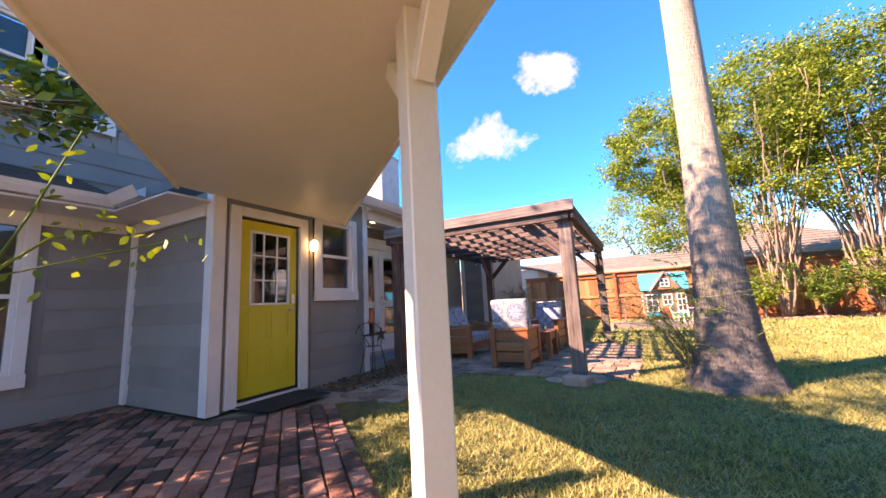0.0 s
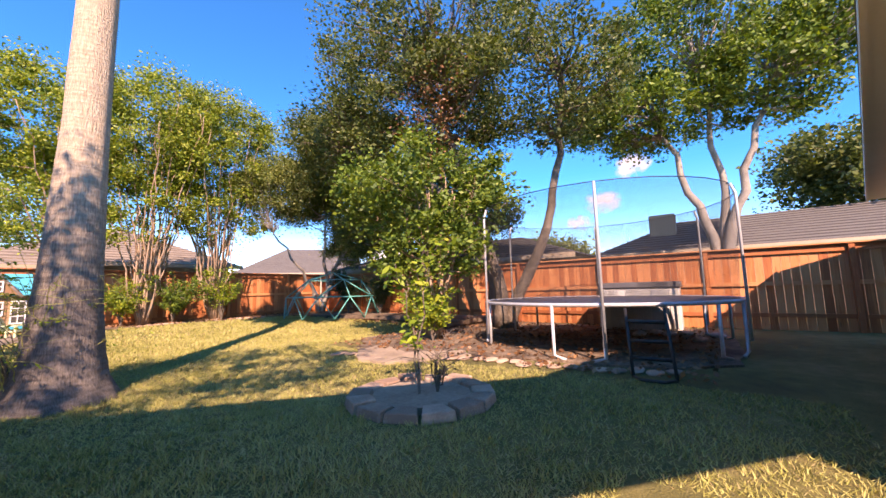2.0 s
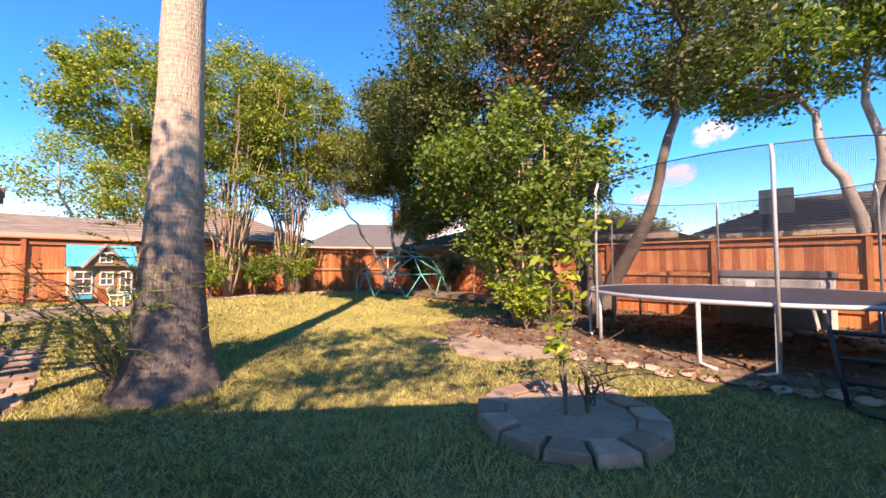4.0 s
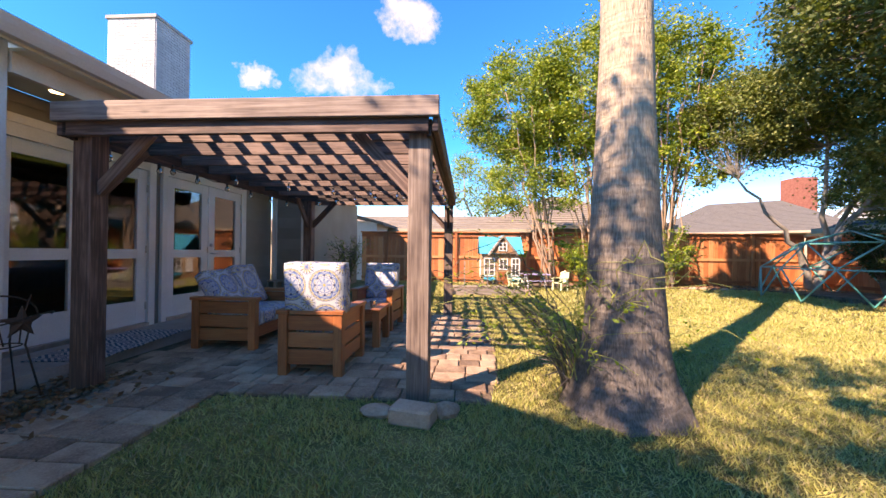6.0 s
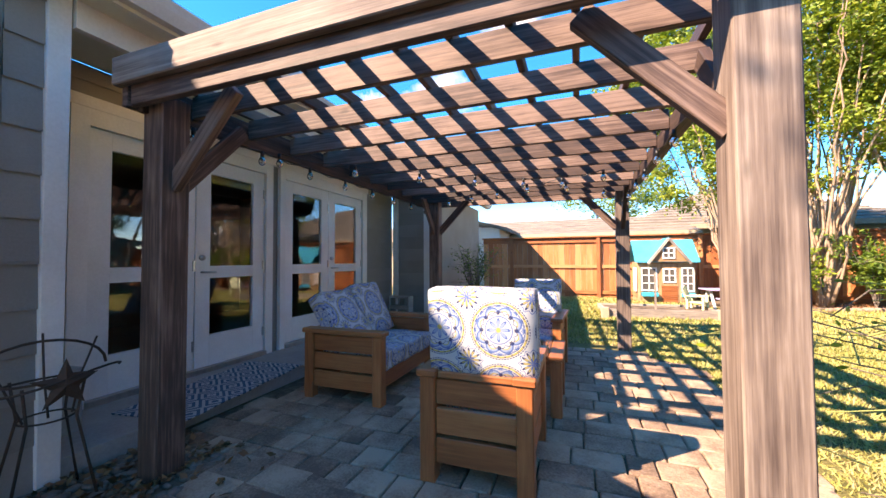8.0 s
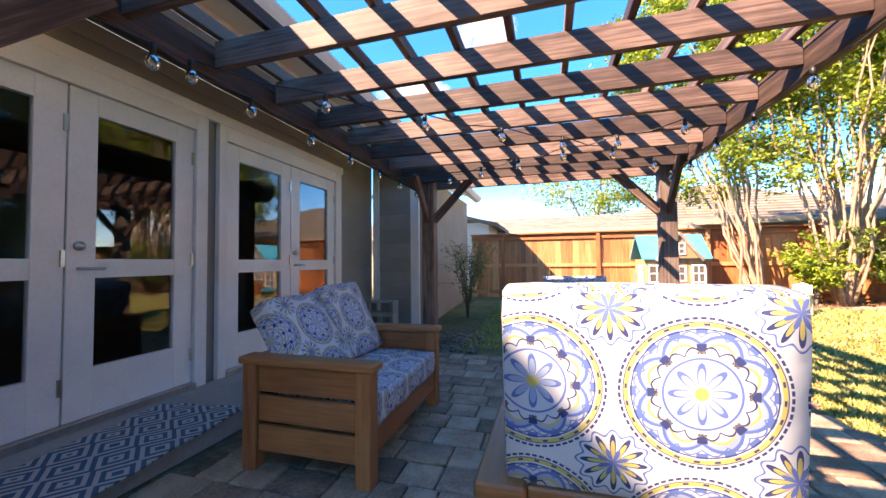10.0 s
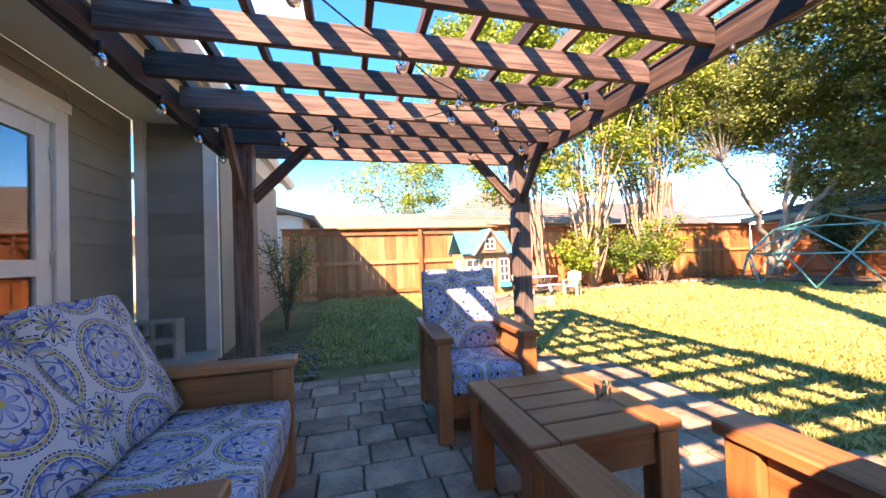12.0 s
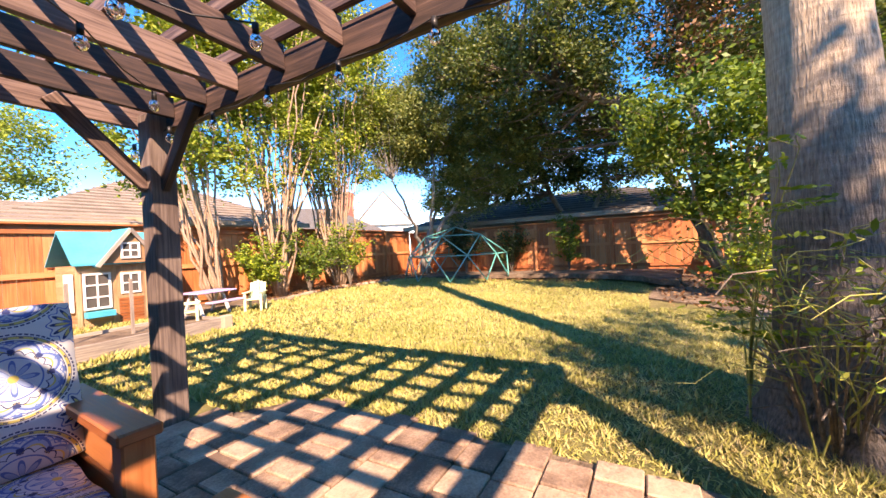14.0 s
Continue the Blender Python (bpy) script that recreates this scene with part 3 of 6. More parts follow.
def entry_door():
    d = thing("entry_door", "closed bright yellow wooden door with a nine-pane window", "door", at=(-3.33, 0, 0.09))
    y0, y1 = DOOR_Y
    bm = bmesh.new()
    H = 2.03
    box(bm, -0.035, 0.0, y0, y1, 0.0, 1.02, 0.003)
    box(bm, -0.035, 0.0, y0, y0 + 0.11, 1.02, H - 0.12), box(bm, -0.035, 0.0, y1 - 0.11, y1, 1.02, H - 0.12)
    box(bm, -0.035, 0.0, y0, y1, H - 0.12, H)
    part("leaf", bm, M["yellow"], d)
    for yy in (y0 + 0.11, y0 + 0.41):
        bm = bmesh.new()
        for z in (0.18, 0.62):
            w = 0.25
            box(bm, 0.0, 0.006, yy, yy + w, z, z + 0.015), box(bm, 0.0, 0.006, yy, yy + w, z + 0.3, z + 0.315)
            box(bm, 0.0, 0.006, yy, yy + 0.015, z + 0.015, z + 0.3), box(bm, 0.0, 0.006, yy + w - 0.015, yy + w, z + 0.015, z + 0.3)
        part("panel_moulding", bm, M["yellow"], d)
    bm = bmesh.new()
    a, b, c, e = y0 + 0.11, y1 - 0.11, 1.02, H - 0.12
    box(bm, -0.02, 0.008, a, b, c, c + 0.025), box(bm, -0.02, 0.008, a, b, e - 0.025, e)
    box(bm, -0.02, 0.008, a, a + 0.025, c + 0.025, e - 0.025), box(bm, -0.02, 0.008, b - 0.025, b, c + 0.025, e - 0.025)
    for k in (1, 2):
        yy, zz = a + (b - a) * k / 3, c + (e - c) * k / 3
        box(bm, -0.018, 0.004, yy - 0.009, yy + 0.009, c + 0.025, e - 0.025)
        box(bm, -0.016, 0.003, a + 0.025, b - 0.025, zz - 0.009, zz + 0.009)
    part("glazing_bars", bm, M["white_trim"], d, "white glazing bars")
    boxed("pane", -0.014, -0.010, a, b, c, e, M["glass"], d)
    tubed("door_lever", [(0.0, y1 - 0.06, 0.95), (0.05, y1 - 0.06, 0.95), (0.055, y1 - 0.15, 0.95)], 0.011, M["nickel"], d, "brushed nickel lever")
    boxed("keypad_lock", 0.0, 0.025, y1 - 0.085, y1 - 0.035, 1.03, 1.14, M["nickel"], d, "nickel keypad lock", 0.006)
    boxed("kickplate", 0.0, 0.02, y0, y1, -0.03, 0.0, M["black_metal"], d)


entry_door()
cas = structure(boxed("door_trim", -3.326, -3.28, 5.77, 5.90, 0.02, 2.26, M["white_trim"], None, "", 0.004), "white casing round the entry door")
boxed("casing", -3.326, -3.28, 6.73, 6.86, 0.02, 2.26, M["white_trim"], cas, "", 0.004)
boxed("casing", -3.326, -3.28, 5.90, 6.73, 2.15, 2.26, M["white_trim"], cas, "", 0.004)
boxed("threshold", -3.36, -3.27, 5.90, 6.73, 0.0, 0.058, M["white_trim"], cas)


def sash_window(name, label, x, y0, y1, z0, z1, out=1, casing=0.10, sill=0.14):
    """A white two-sash window in a wall that faces along x."""
    w = structure(new(name), label)
    w.location = (x, 0, 0)
    def bx(nm, a, b, c, d, e, f, m=M["white_trim"]):
        return boxed(nm, min(a * out, b * out), max(a * out, b * out), c, d, e, f, m, w, "", 0.004)
    bx("casing", 0, 0.045, y0 - casing, y0, z0 - 0.002, z1 + casing), bx("casing", 0, 0.045, y1, y1 + casing, z0 - 0.002, z1 + casing)
    bx("casing", 0, 0.045, y0, y1, z1, z1 + casing), bx("window_sill", 0, 0.055, y0 - casing - 0.01, y1 + casing + 0.01, z0 - sill, z0 - 0.002)
    f = 0.045
    bx("window_frame", -0.06, 0.02, y0, y0 + f, z0, z1), bx("window_frame", -0.06, 0.02, y1 - f, y1, z0, z1)
    bx("window_frame", -0.06, 0.02, y0 + f, y1 - f, z1 - f, z1), bx("window_frame", -0.06, 0.02, y0 + f, y1 - f, z0, z0 + f)
    zm = (z0 + z1) / 2
    bx("sash", -0.05, 0.012, y0 + f, y1 - f, zm - 0.022, zm + 0.022)
    for a, b in ((z0 + f, zm - 0.022), (zm + 0.022, z1 - f)):
        bx("pane", -0.034, -0.028, y0 + f, y1 - f, a, b, M["glass"])
    # Dark sheet behind the panes stands in for the unlit room.
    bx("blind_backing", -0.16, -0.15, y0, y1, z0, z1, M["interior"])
    return w


sash_window("window_1", "small white two-sash window beside the entry door", -3.31, 7.09, 7.735, 1.285, 2.305)


def wall_lamp():
    w = thing("wall_lamp", "small lit brass wall lantern on the grey siding", "wall lamp", at=(-3.3, 6.925, 1.9))
    boxed("backplate", -0.02, 0.012, -0.03, 0.03, -0.07, 0.07, M["nickel"], w, "", 0.004)
    bm = bmesh.new()
    tube(bm, [(0.07, 0, -0.07), (0.07, 0, 0.05), (0.07, 0, 0.08)], [0.035, 0.045, 0.02], 10)
    part("shade", bm, M["lamp"], w, "glowing warm glass shade", True)
    tubed("cap", [(0.07, 0, 0.08), (0.07, 0, 0.11)], [0.045, 0.01], M["nickel"], w)
    tubed("arm", [(0.0, 0, 0.06), (0.04, 0, 0.1), (0.07, 0, 0.1)], 0.006, M["nickel"], w)


wall_lamp()

# Wall that faces the path, and the wing with the large window
w_side = wall("wall_side", -5.15, -3.32, 5.62, 5.75, 0, 2.4, M["siding"], "grey lap-sided wall facing the brick path")
siding("s", (-5.0, 5.62), (-3.42, 5.62), 0, 2.24, w_side, M["siding"], (0, -1))
boxed("corner_trim", -3.42, -3.285, 5.575, 5.60, 0, 2.4, M["white_trim"], w_side, "white corner board", 0.004)
boxed("corner_trim", -5.10, -5.0, 5.56, 5.62, 0, 2.3, M["white_trim"], w_side, "white corner board", 0.004)
w_wing = wall("wall_wing", -5.25, -5.1, 4.72, 5.62, 0, 2.4, M["siding"], "grey lap-sided wall of the wing with a large window")
boxed("wall_panel", -5.25, -5.1, 3.0, 4.72, 0, 0.5, M["siding"], w_wing), boxed("wall_panel", -5.25, -5.1, 3.0, 4.72, 2.12, 2.4, M["siding"], w_wing)
boxed("wall_panel", -5.25, -5.1, -4, 3.0, 0, 2.4, M["siding"], w_wing)
siding("s", (-5.1, 0.0), (-5.1, 5.55), 0, 2.24, w_wing, M["siding"], (1, 0), cut=((2.9, 4.83, 0.36, 2.24),))
sash_window("window_2", "large white window in the wing wall", -5.09, 3.1, 4.62, 0.52, 2.12, casing=0.11)
structure(boxed("soffit", -5.1, -4.45, -4, 5.15, 2.235, 2.26, M["white_trim"]), "white soffit board under the wing eave")
structure(boxed("soffit", -5.1, -3.33, 5.15, 5.62, 2.24, 2.262, M["white_trim"]), "white soffit board under the eave")
boxed("frieze", -5.09, -5.05, 0, 5.5, 2.10, 2.234, M["white_trim"], w_wing)
boxed("frieze", -4.98, -3.43, 5.555, 5.6, 2.10, 2.238, M["white_trim"], w_side)


def gutter(name, pts, label):
    """A K-shaped rain gutter along two or more corner points."""
    g = structure(new(name), label)
    for a, b in zip(pts, pts[1:]):
        a, b = Vector(a), Vector(b)
        d = (b - a).normalized()
        o = d.cross(Vector((0, 0, 1)))
        bm = bmesh.new()
        prof = [(0, 0), (0.06, 0), (0.10, 0.06), (0.125, 0.11), (0.115, 0.11), (0.055, 0.012), (0.008, 0.012), (0.008, 0.11), (0, 0.11)]
        r = [[bm.verts.new(p + o * q + Vector((0, 0, h))) for q, h in prof] for p in (a, b)]
        for k in range(len(prof)):
            k2 = (k + 1) % len(prof)
            bm.faces.new((r[0][k], r[0][k2], r[1][k2], r[1][k]))
        bmesh.ops.recalc_face_normals(bm, faces=bm.faces)
        part("gutter_run", bm, M["white_trim"], g)
    return g


gutter("gutter", [(-4.45, -4, 2.27), (-4.45, 5.12, 2.27)], "white rain gutter along the wing eave")
gutter("gutter", [(-4.33, 5.14, 2.27), (-3.75, 5.14, 2.27)], "short white rain gutter over the path")


def roof(name, quad, mat, label, thick=0.06, course=0.16):
    """A sloped roof of overlapping shingle courses; quad: eave a, eave b, ridge b, ridge a."""
    a, b, c, d = (Vector(p) for p in quad)
    root = structure(new(name), label)
    n = max(2, int(((c - b).length) / course))
    nrm = (b - a).cross(d - a).normalized()
    if nrm.z < 0:
        nrm = -nrm
    bm = bmesh.new()
    for k in range(n):
        p, q = a.lerp(d, k / n), b.lerp(c, k / n)
        r, s = a.lerp(d, min(1, (k + 1.15) / n)), b.lerp(c, min(1, (k + 1.15) / n))
        vs = [bm.verts.new(v) for v in (p, q, s, r, p + nrm * 0.022, q + nrm * 0.022, s + nrm * 0.006, r + nrm * 0.006)]
        for f in ((4, 5, 6, 7), (0, 1, 5, 4), (1, 2, 6, 5), (3, 0, 4, 7)):
            bm.faces.new([vs[i] for i in f])
    bmesh.ops.recalc_face_normals(bm, faces=bm.faces)
    tagged(part("roof_covering", bm, mat, root), kind="stuff")
    bm = bmesh.new()
    lo = [bm.verts.new(v - nrm * thick) for v in (a, b, c, d)]
    hi = [bm.verts.new(v - nrm * 0.004) for v in (a, b, c, d)]
    bm.faces.new(lo[::-1]), bm.faces.new(hi)
    for k in range(4):
        bm.faces.new((lo[k], lo[(k + 1) % 4], hi[(k + 1) % 4], hi[k]))
    bmesh.ops.recalc_face_normals(bm, faces=bm.faces)
    part("roof_deck", bm, M["white_trim"], root)
    return root


roof("roof_wing", ((-4.45, -4, 2.40), (-4.45, 5.15, 2.40), (-5.62, 5.15, 2.86), (-5.62, -4, 2.86)), M["shingle"], "dark shingled lean-to roof below the upper storey")
# Upper storey
w_up = wall("wall_upper", -5.9, -5.62, 2.3, 5.7, 2.3, 3.62, M["siding"], "grey lap-sided upper storey")
boxed("wall_panel", -5.9, -5.62, 5.7, 6.8, 2.3, 5.3, M["siding"], w_up), boxed("wall_panel", -5.9, -5.62, 5.45, 5.7, 3.62, 5.3, M["siding"], w_up), boxed("wall_panel", -5.9, -5.62, 2.3, 3.88, 3.62, 5.3, M["siding"], w_up)
boxed("wall_panel", -9.5, -5.9, 5.5, 5.7, 2.3, 5.3, M["siding"], w_up), boxed("wall_panel", -9.5, -5.9, 2.3, 2.5, 2.3, 5.3, M["siding"], w_up)
boxed("wall_panel", -5.9, -5.62, 3.4, 4.95, 4.9, 5.3, M["siding"], w_up)
siding("s", (-5.62, 2.3), (-5.62, 6.8), 2.88, 5.3, w_up, M["siding"], (1, 0), cut=((1.5, 3.22, 3.5, 4.9),))
sash_window("window_3", "white upper window with closed blinds", -5.6, 3.95, 4.61, 3.7, 4.75)
sash_window("window_4", "white upper window with closed blinds", -5.6, 4.70, 5.36, 3.7, 4.75)
roof("roof_upper", ((-5.3, 2.0, 5.3), (-5.3, 6.9, 5.3), (-8.0, 6.9, 6.4), (-8.0, 2.0, 6.4)), M["shingle"], "dark shingled upper roof")

# Covered walk that leaves the house at an angle
N2, D2 = Vector((0.63, 0.777)), Vector((0.777, -0.63))
def slant(x, off):
    return (x, (off - 0.63 * x) / 0.777)
STEP = -1.30
ROOF_POLY = [slant(-3.26, 3.80), slant(3.6, 3.80), slant(3.6, 1.74), slant(STEP + 0.1, 1.74), slant(STEP, 2.0), slant(-3.26, 2.0)]


def prism(name, poly, z0, z1, mat, parent=None, label=""):
    bm = bmesh.new()
    lo = [bm.verts.new((x, y, z0)) for x, y in poly]
    hi = [bm.verts.new((x, y, z1)) for x, y in poly]
    bm.faces.new(lo), bm.faces.new(hi)
    for k in range(len(poly)):
        bm.faces.new((lo[k], lo[(k + 1) % len(poly)], hi[(k + 1) % len(poly)], hi[k]))
    bmesh.ops.recalc_face_normals(bm, faces=bm.faces)
    return part(name, bm, mat, parent, label)


structure(prism("ceiling", ROOF_POLY, 2.31, 2.34, M["cream_paint"]), "cream painted flat ceiling of a covered walk")
cw = structure(prism("walk_roof", [slant(-3.26, 3.81), slant(3.6, 3.81), slant(3.6, 1.76), slant(STEP + 0.1, 1.76), slant(STEP, 2.02), slant(-3.26, 2.02)], 2.345, 2.40, M["shingle"]), "low roof over the covered walk")
for off, x0, x1 in ((3.80, -3.26, 3.6), (1.97, -3.26, STEP), (1.71, STEP + 0.1, 3.6)):
    prism("fascia", [slant(x0, off), slant(x1, off), slant(x1, off + 0.03), slant(x0, off + 0.03)], 2.28, 2.39, M["cream_paint"], cw, "cream fascia board")


def porch_post(x, y, label):
    p = thing("porch_post", label, "post", "posts of the covered walk", (x, y, -0.02), -39)
    boxed("shaft", -0.07, 0.07, -0.07, 0.07, 0.0, 2.33, M["cream_paint"], p, "", 0.008)
    for s in (1, -1) if x > -1 else ():
        plank("brace", (s * 0.07, 0, 1.98), (s * 0.34, 0, 2.29), 0.09, 0.09, M["cream_paint"], p, "", 0.006)
    return p


porch_post(-0.085, 4.63, "cream painted square post under the covered walk, on the lawn")
porch_post(-1.85, 3.65, "cream painted square post at the far side of the covered walk")

# Recessed porch wall with two pairs of glazed doors: x = -4.07
XW = -4.07
w_rec = wall("wall_porch", XW - 0.17, XW - 0.02, 8.1, 13.4, 2.34, 2.66, M["siding"], "grey lap-sided porch wall with two pairs of glazed doors")
for a, b in ((8.1, 8.50), (10.32, 10.46), (12.34, 13.4)):
    boxed("wall_panel", XW - 0.17, XW - 0.02, a, b, 0.0, 2.34, M["siding"], w_rec)
siding("s", (XW - 0.02, 12.44), (XW - 0.02, 13.32), 0.1, 2.62, w_rec, M["siding"], (1, 0))
siding("s", (XW - 0.02, 8.1), (XW - 0.02, 12.44), 2.36, 2.655, w_rec, M["siding"], (1, 0), lap=0.18)
structure(boxed("wall_return", -4.07, -3.32, 13.48, 13.6, 0, 2.72, M["siding"]), "grey return wall at the end of the porch")
w_ret = structure(new("wall_return_siding"), "lap siding of the porch return wall")
siding("s", (-3.98, 13.48), (-3.42, 13.48), 0.0, 2.5, w_ret, M["siding"], (0, -1))
boxed("corner_trim", -4.07, -3.98, 13.40, 13.478, 0, 2.7, M["white_trim"], w_ret), boxed("corner_trim", -3.42, -3.28, 13.43, 13.478, 0, 2.6, M["white_trim"], w_ret)
wall("wall_far", -3.45, -3.3, 13.61, 17.2, 0, 2.6, M["tan_wall"], "tan side wall of the house beyond the porch")
structure(boxed("wall_jamb", -4.05, -3.46, 8.02, 8.1, 0, 2.72, M["siding"]), "grey jamb wall at the near end of the porch")
structure(boxed("porch_soffit", -4.08, -3.1, 8.13, 13.6, 2.66, 2.685, M["cream_paint"]), "cream painted porch soffit")
structure(boxed("fascia", -3.32, -3.27, 8.13, 13.4, 2.50, 2.658, M["white_trim"]), "white beam across the porch opening")
structure(boxed("soffit", -3.28, -3.08, 5.2, 8.12, 2.74, 2.76, M["cream_paint"]), "cream soffit under the main eave")
structure(boxed("eave_fascia", -3.10, -3.07, 7.7, 17.4, 2.64, 2.77, M["cream_paint"]), "cream fascia board along the main eave")
gutter("gutter", [(-3.065, 7.7, 2.66), (-3.065, 17.4, 2.66)], "cream rain gutter along the main eave")
roof("roof_main", ((-3.02, 7.6, 2.79), (-3.02, 17.5, 2.79), (-8.5, 17.5, 4.7), (-8.5, 7.6, 4.7)), M["shingle"], "grey-brown shingled main roof")
structure(boxed("roof_gable", -8.5, -3.46, 7.62, 7.7, 2.6, 2.74, M["siding"]), "grey gable end under the main roof")
dl = thing("recessed_light", "small lit round light in the porch soffit", "ceiling light", at=(-3.7, 8.8, 2.652))
tubed("trim_ring", [(0, 0, -0.008), (0, 0, 0.004)], [0.075, 0.075], M["white_trim"], dl, seg=16)
tubed("lens", [(0, 0, -0.012), (0, 0, -0.008)], [0.055, 0.055], M["lamp"], dl, "glowing lens", 16)
# unseen rooms behind the glass, their shade put into a near-black colour
structure(boxed("room_wall", -8.0, -7.9, 5.8, 13.3, 0, 2.7, M["interior"]), "inside wall coloured near-black for an unlit room")
structure(boxed("room_floor", -8.0, -4.25, 5.8, 13.3, 0.0, 0.08, M["interior"]), "inside floor coloured near-black for an unlit room")
structure(boxed("room_ceiling", -8.0, -4.25, 5.8, 13.3, 2.6, 2.66, M["interior"]), "inside ceiling coloured near-black for an unlit room")
structure(boxed("room_side", -8.0, -4.25, 13.2, 13.3, 0, 2.7, M["interior"]), "inside wall coloured near-black for an unlit room")
structure(boxed("room_side", -8.0, -3.46, 5.76, 5.8, 0, 2.7, M["interior"]), "inside wall coloured near-black for an unlit room")
cur = thing("hanging_curtain", "cream curtain seen through the window of the entry door", "curtain", at=(-3.62, 5.9, 0.08))
bm = bmesh.new()
vs = [[bm.verts.new((0.03 * math.sin(k * 1.3), 0.022 * k, z)) for k in range(20)] for z in (0.0, 2.0)]
for k in range(19):
    bm.faces.new((vs[0][k], vs[0][k + 1], vs[1][k + 1], vs[1][k]))
part("cloth", bm, M["cream_paint"], cur, smooth=True)


def glazed_door(name, y0, y1, lever, label):
    d = thing(name, label, "glazed door", "glazed patio doors", at=(XW, 0, 0.155))
    H = 2.04
    s = 0.15
    zs = (0.30, 0.86, 0.98, H - 0.14)
    bm = bmesh.new()
    box(bm, -0.045, 0, y0, y0 + s, 0, H, 0.003), box(bm, -0.045, 0, y1 - s, y1, 0, H, 0.003)
    box(bm, -0.045, -0.001, y0 + s, y1 - s, 0, zs[0]), box(bm, -0.045, -0.001, y0 + s, y1 - s, zs[1], zs[2]), box(bm, -0.045, -0.001, y0 + s, y1 - s, zs[3], H)
    part("leaf", bm, M["white_trim"], d)
    for a, b in ((zs[0], zs[1]), (zs[2], zs[3])):
        boxed("pane", -0.03, -0.024, y0 + s, y1 - s, a, b, M["glass"], d)
    hy = y1 if lever != "right" else y0
    for z in (0.22, 0.98, 1.8):
        boxed("hinge", 0.0, 0.012, hy - 0.02, hy + 0.0, z - 0.05, z + 0.05, M["nickel"], d, "nickel hinge")
    if lever:
        yy = y0 + 0.06 if lever == "left" else y1 - 0.06
        sg = 1 if lever == "left" else -1
        tubed("lever", [(0, yy, 0.92), (0.05, yy, 0.92), (0.055, yy + 0.11 * sg, 0.92)], 0.010, M["nickel"], d, "brushed nickel lever")
        tubed("deadbolt", [(0, yy, 1.06), (0.02, yy, 1.06)], 0.028, M["nickel"], d, "nickel deadbolt", 12)
    return d


for a, b, lev in ((8.58, 9.40, ""), (9.41, 10.22, "left"), (10.53, 11.39, ""), (11.40, 12.26, "left")):
    glazed_door("patio_door", a, b, lev, "closed white glazed patio door, a tall pane over a low one")
tr = structure(boxed("door_frame", XW - 0.02, XW + 0.03, 8.46, 8.575, 0.1, 2.33, M["white_trim"]), "white frames round the two pairs of glazed doors")
for a, b in ((10.225, 10.33), (10.44, 10.525), (12.265, 12.40)):
    boxed("jamb", XW - 0.02, XW + 0.03, a, b, 0.1, 2.33, M["white_trim"], tr, "", 0.004)
boxed("head", XW - 0.02, XW + 0.032, 8.40, 12.44, 2.33, 2.42, M["white_trim"], tr, "", 0.004)
for a, b in ((8.575, 10.225), (10.525, 12.265)):
    boxed("head", XW - 0.02, XW + 0.028, a, b, 2.2, 2.33, M["white_trim"], tr)
    boxed("threshold", XW - 0.04, XW + 0.05, a, b, 0.1, 0.152, M["nickel"], tr)

# Chimney of painted brick
ch = thing("chimney", "white painted brick chimney above the roof", "chimney", at=(-8.0, 14.5, 0))
boxed("core", -0.62, 0.62, -0.55, 0.55, 3.0, 6.80, M["white_brick"], ch)
bm = bmesh.new()
for side in range(2):
    for r in range(34):
        off = 0.1 if r % 2 else 0.0
        z = 4.4 + r * 0.071
        n = 6
        for k in range(n):
            L = 1.24 if side == 0 else 1.1
            a = -L / 2 + k * L / n + (off if k else 0)
            b = -L / 2 + (k + 1) * L / n + (off if k < n - 1 else 0) - 0.012
            if side == 0:
                box(bm, a, b, -0.565, -0.55, z, z + 0.06)
            else:
                box(bm, 0.62, 0.635, a, b, z, z + 0.06)
tagged(part("brick_facing", bm, M["white_brick"], ch), kind="stuff")
boxed("cap", -0.66, 0.66, -0.6, 0.6, 6.80, 6.88, M["concrete"], ch)
boxed("flue", -0.15, 0.3, -0.2, 0.2, 6.88, 7.02, M["black_metal"], ch)

# Garage whose eave runs beside the walk
gr = structure(new("garage"), "cream garage with a shingled roof beside the lawn")
gr.location, gr.rotation_euler = (2.75, 2.55, 0), (0, 0, radians(-12.5))
boxed("garage_wall", 0.4, 7.2, -7.0, -0.5, 0, 2.4, M["tan_wall"], gr)
boxed("garage_soffit", 0.0, 7.6, -7.4, 0.0, 2.36, 2.42, M["cream_paint"], gr)
boxed("garage_fascia", 0.0, 7.63, 0.0, 0.03, 2.34, 2.52, M["cream_paint"], gr)
bm = bmesh.new()
e = [(-0.05, 0.035, 2.45), (7.7, 0.035, 2.45), (7.7, -3.7, 4.3), (-0.05, -3.7, 4.3), (7.7, -7.4, 2.5), (-0.05, -7.4, 2.5)]
v = [bm.verts.new(p) for p in e]
for f in ((0, 1, 2, 3), (3, 2, 4, 5), (0, 3, 5), (1, 4, 2)):
    bm.faces.new([v[i] for i in f])
part("garage_roof", bm, M["shingle"], gr)


# ---- pergola ----
PX0, PX1, PY0, PY1 = -2.93, 0.02, 8.23, 12.42


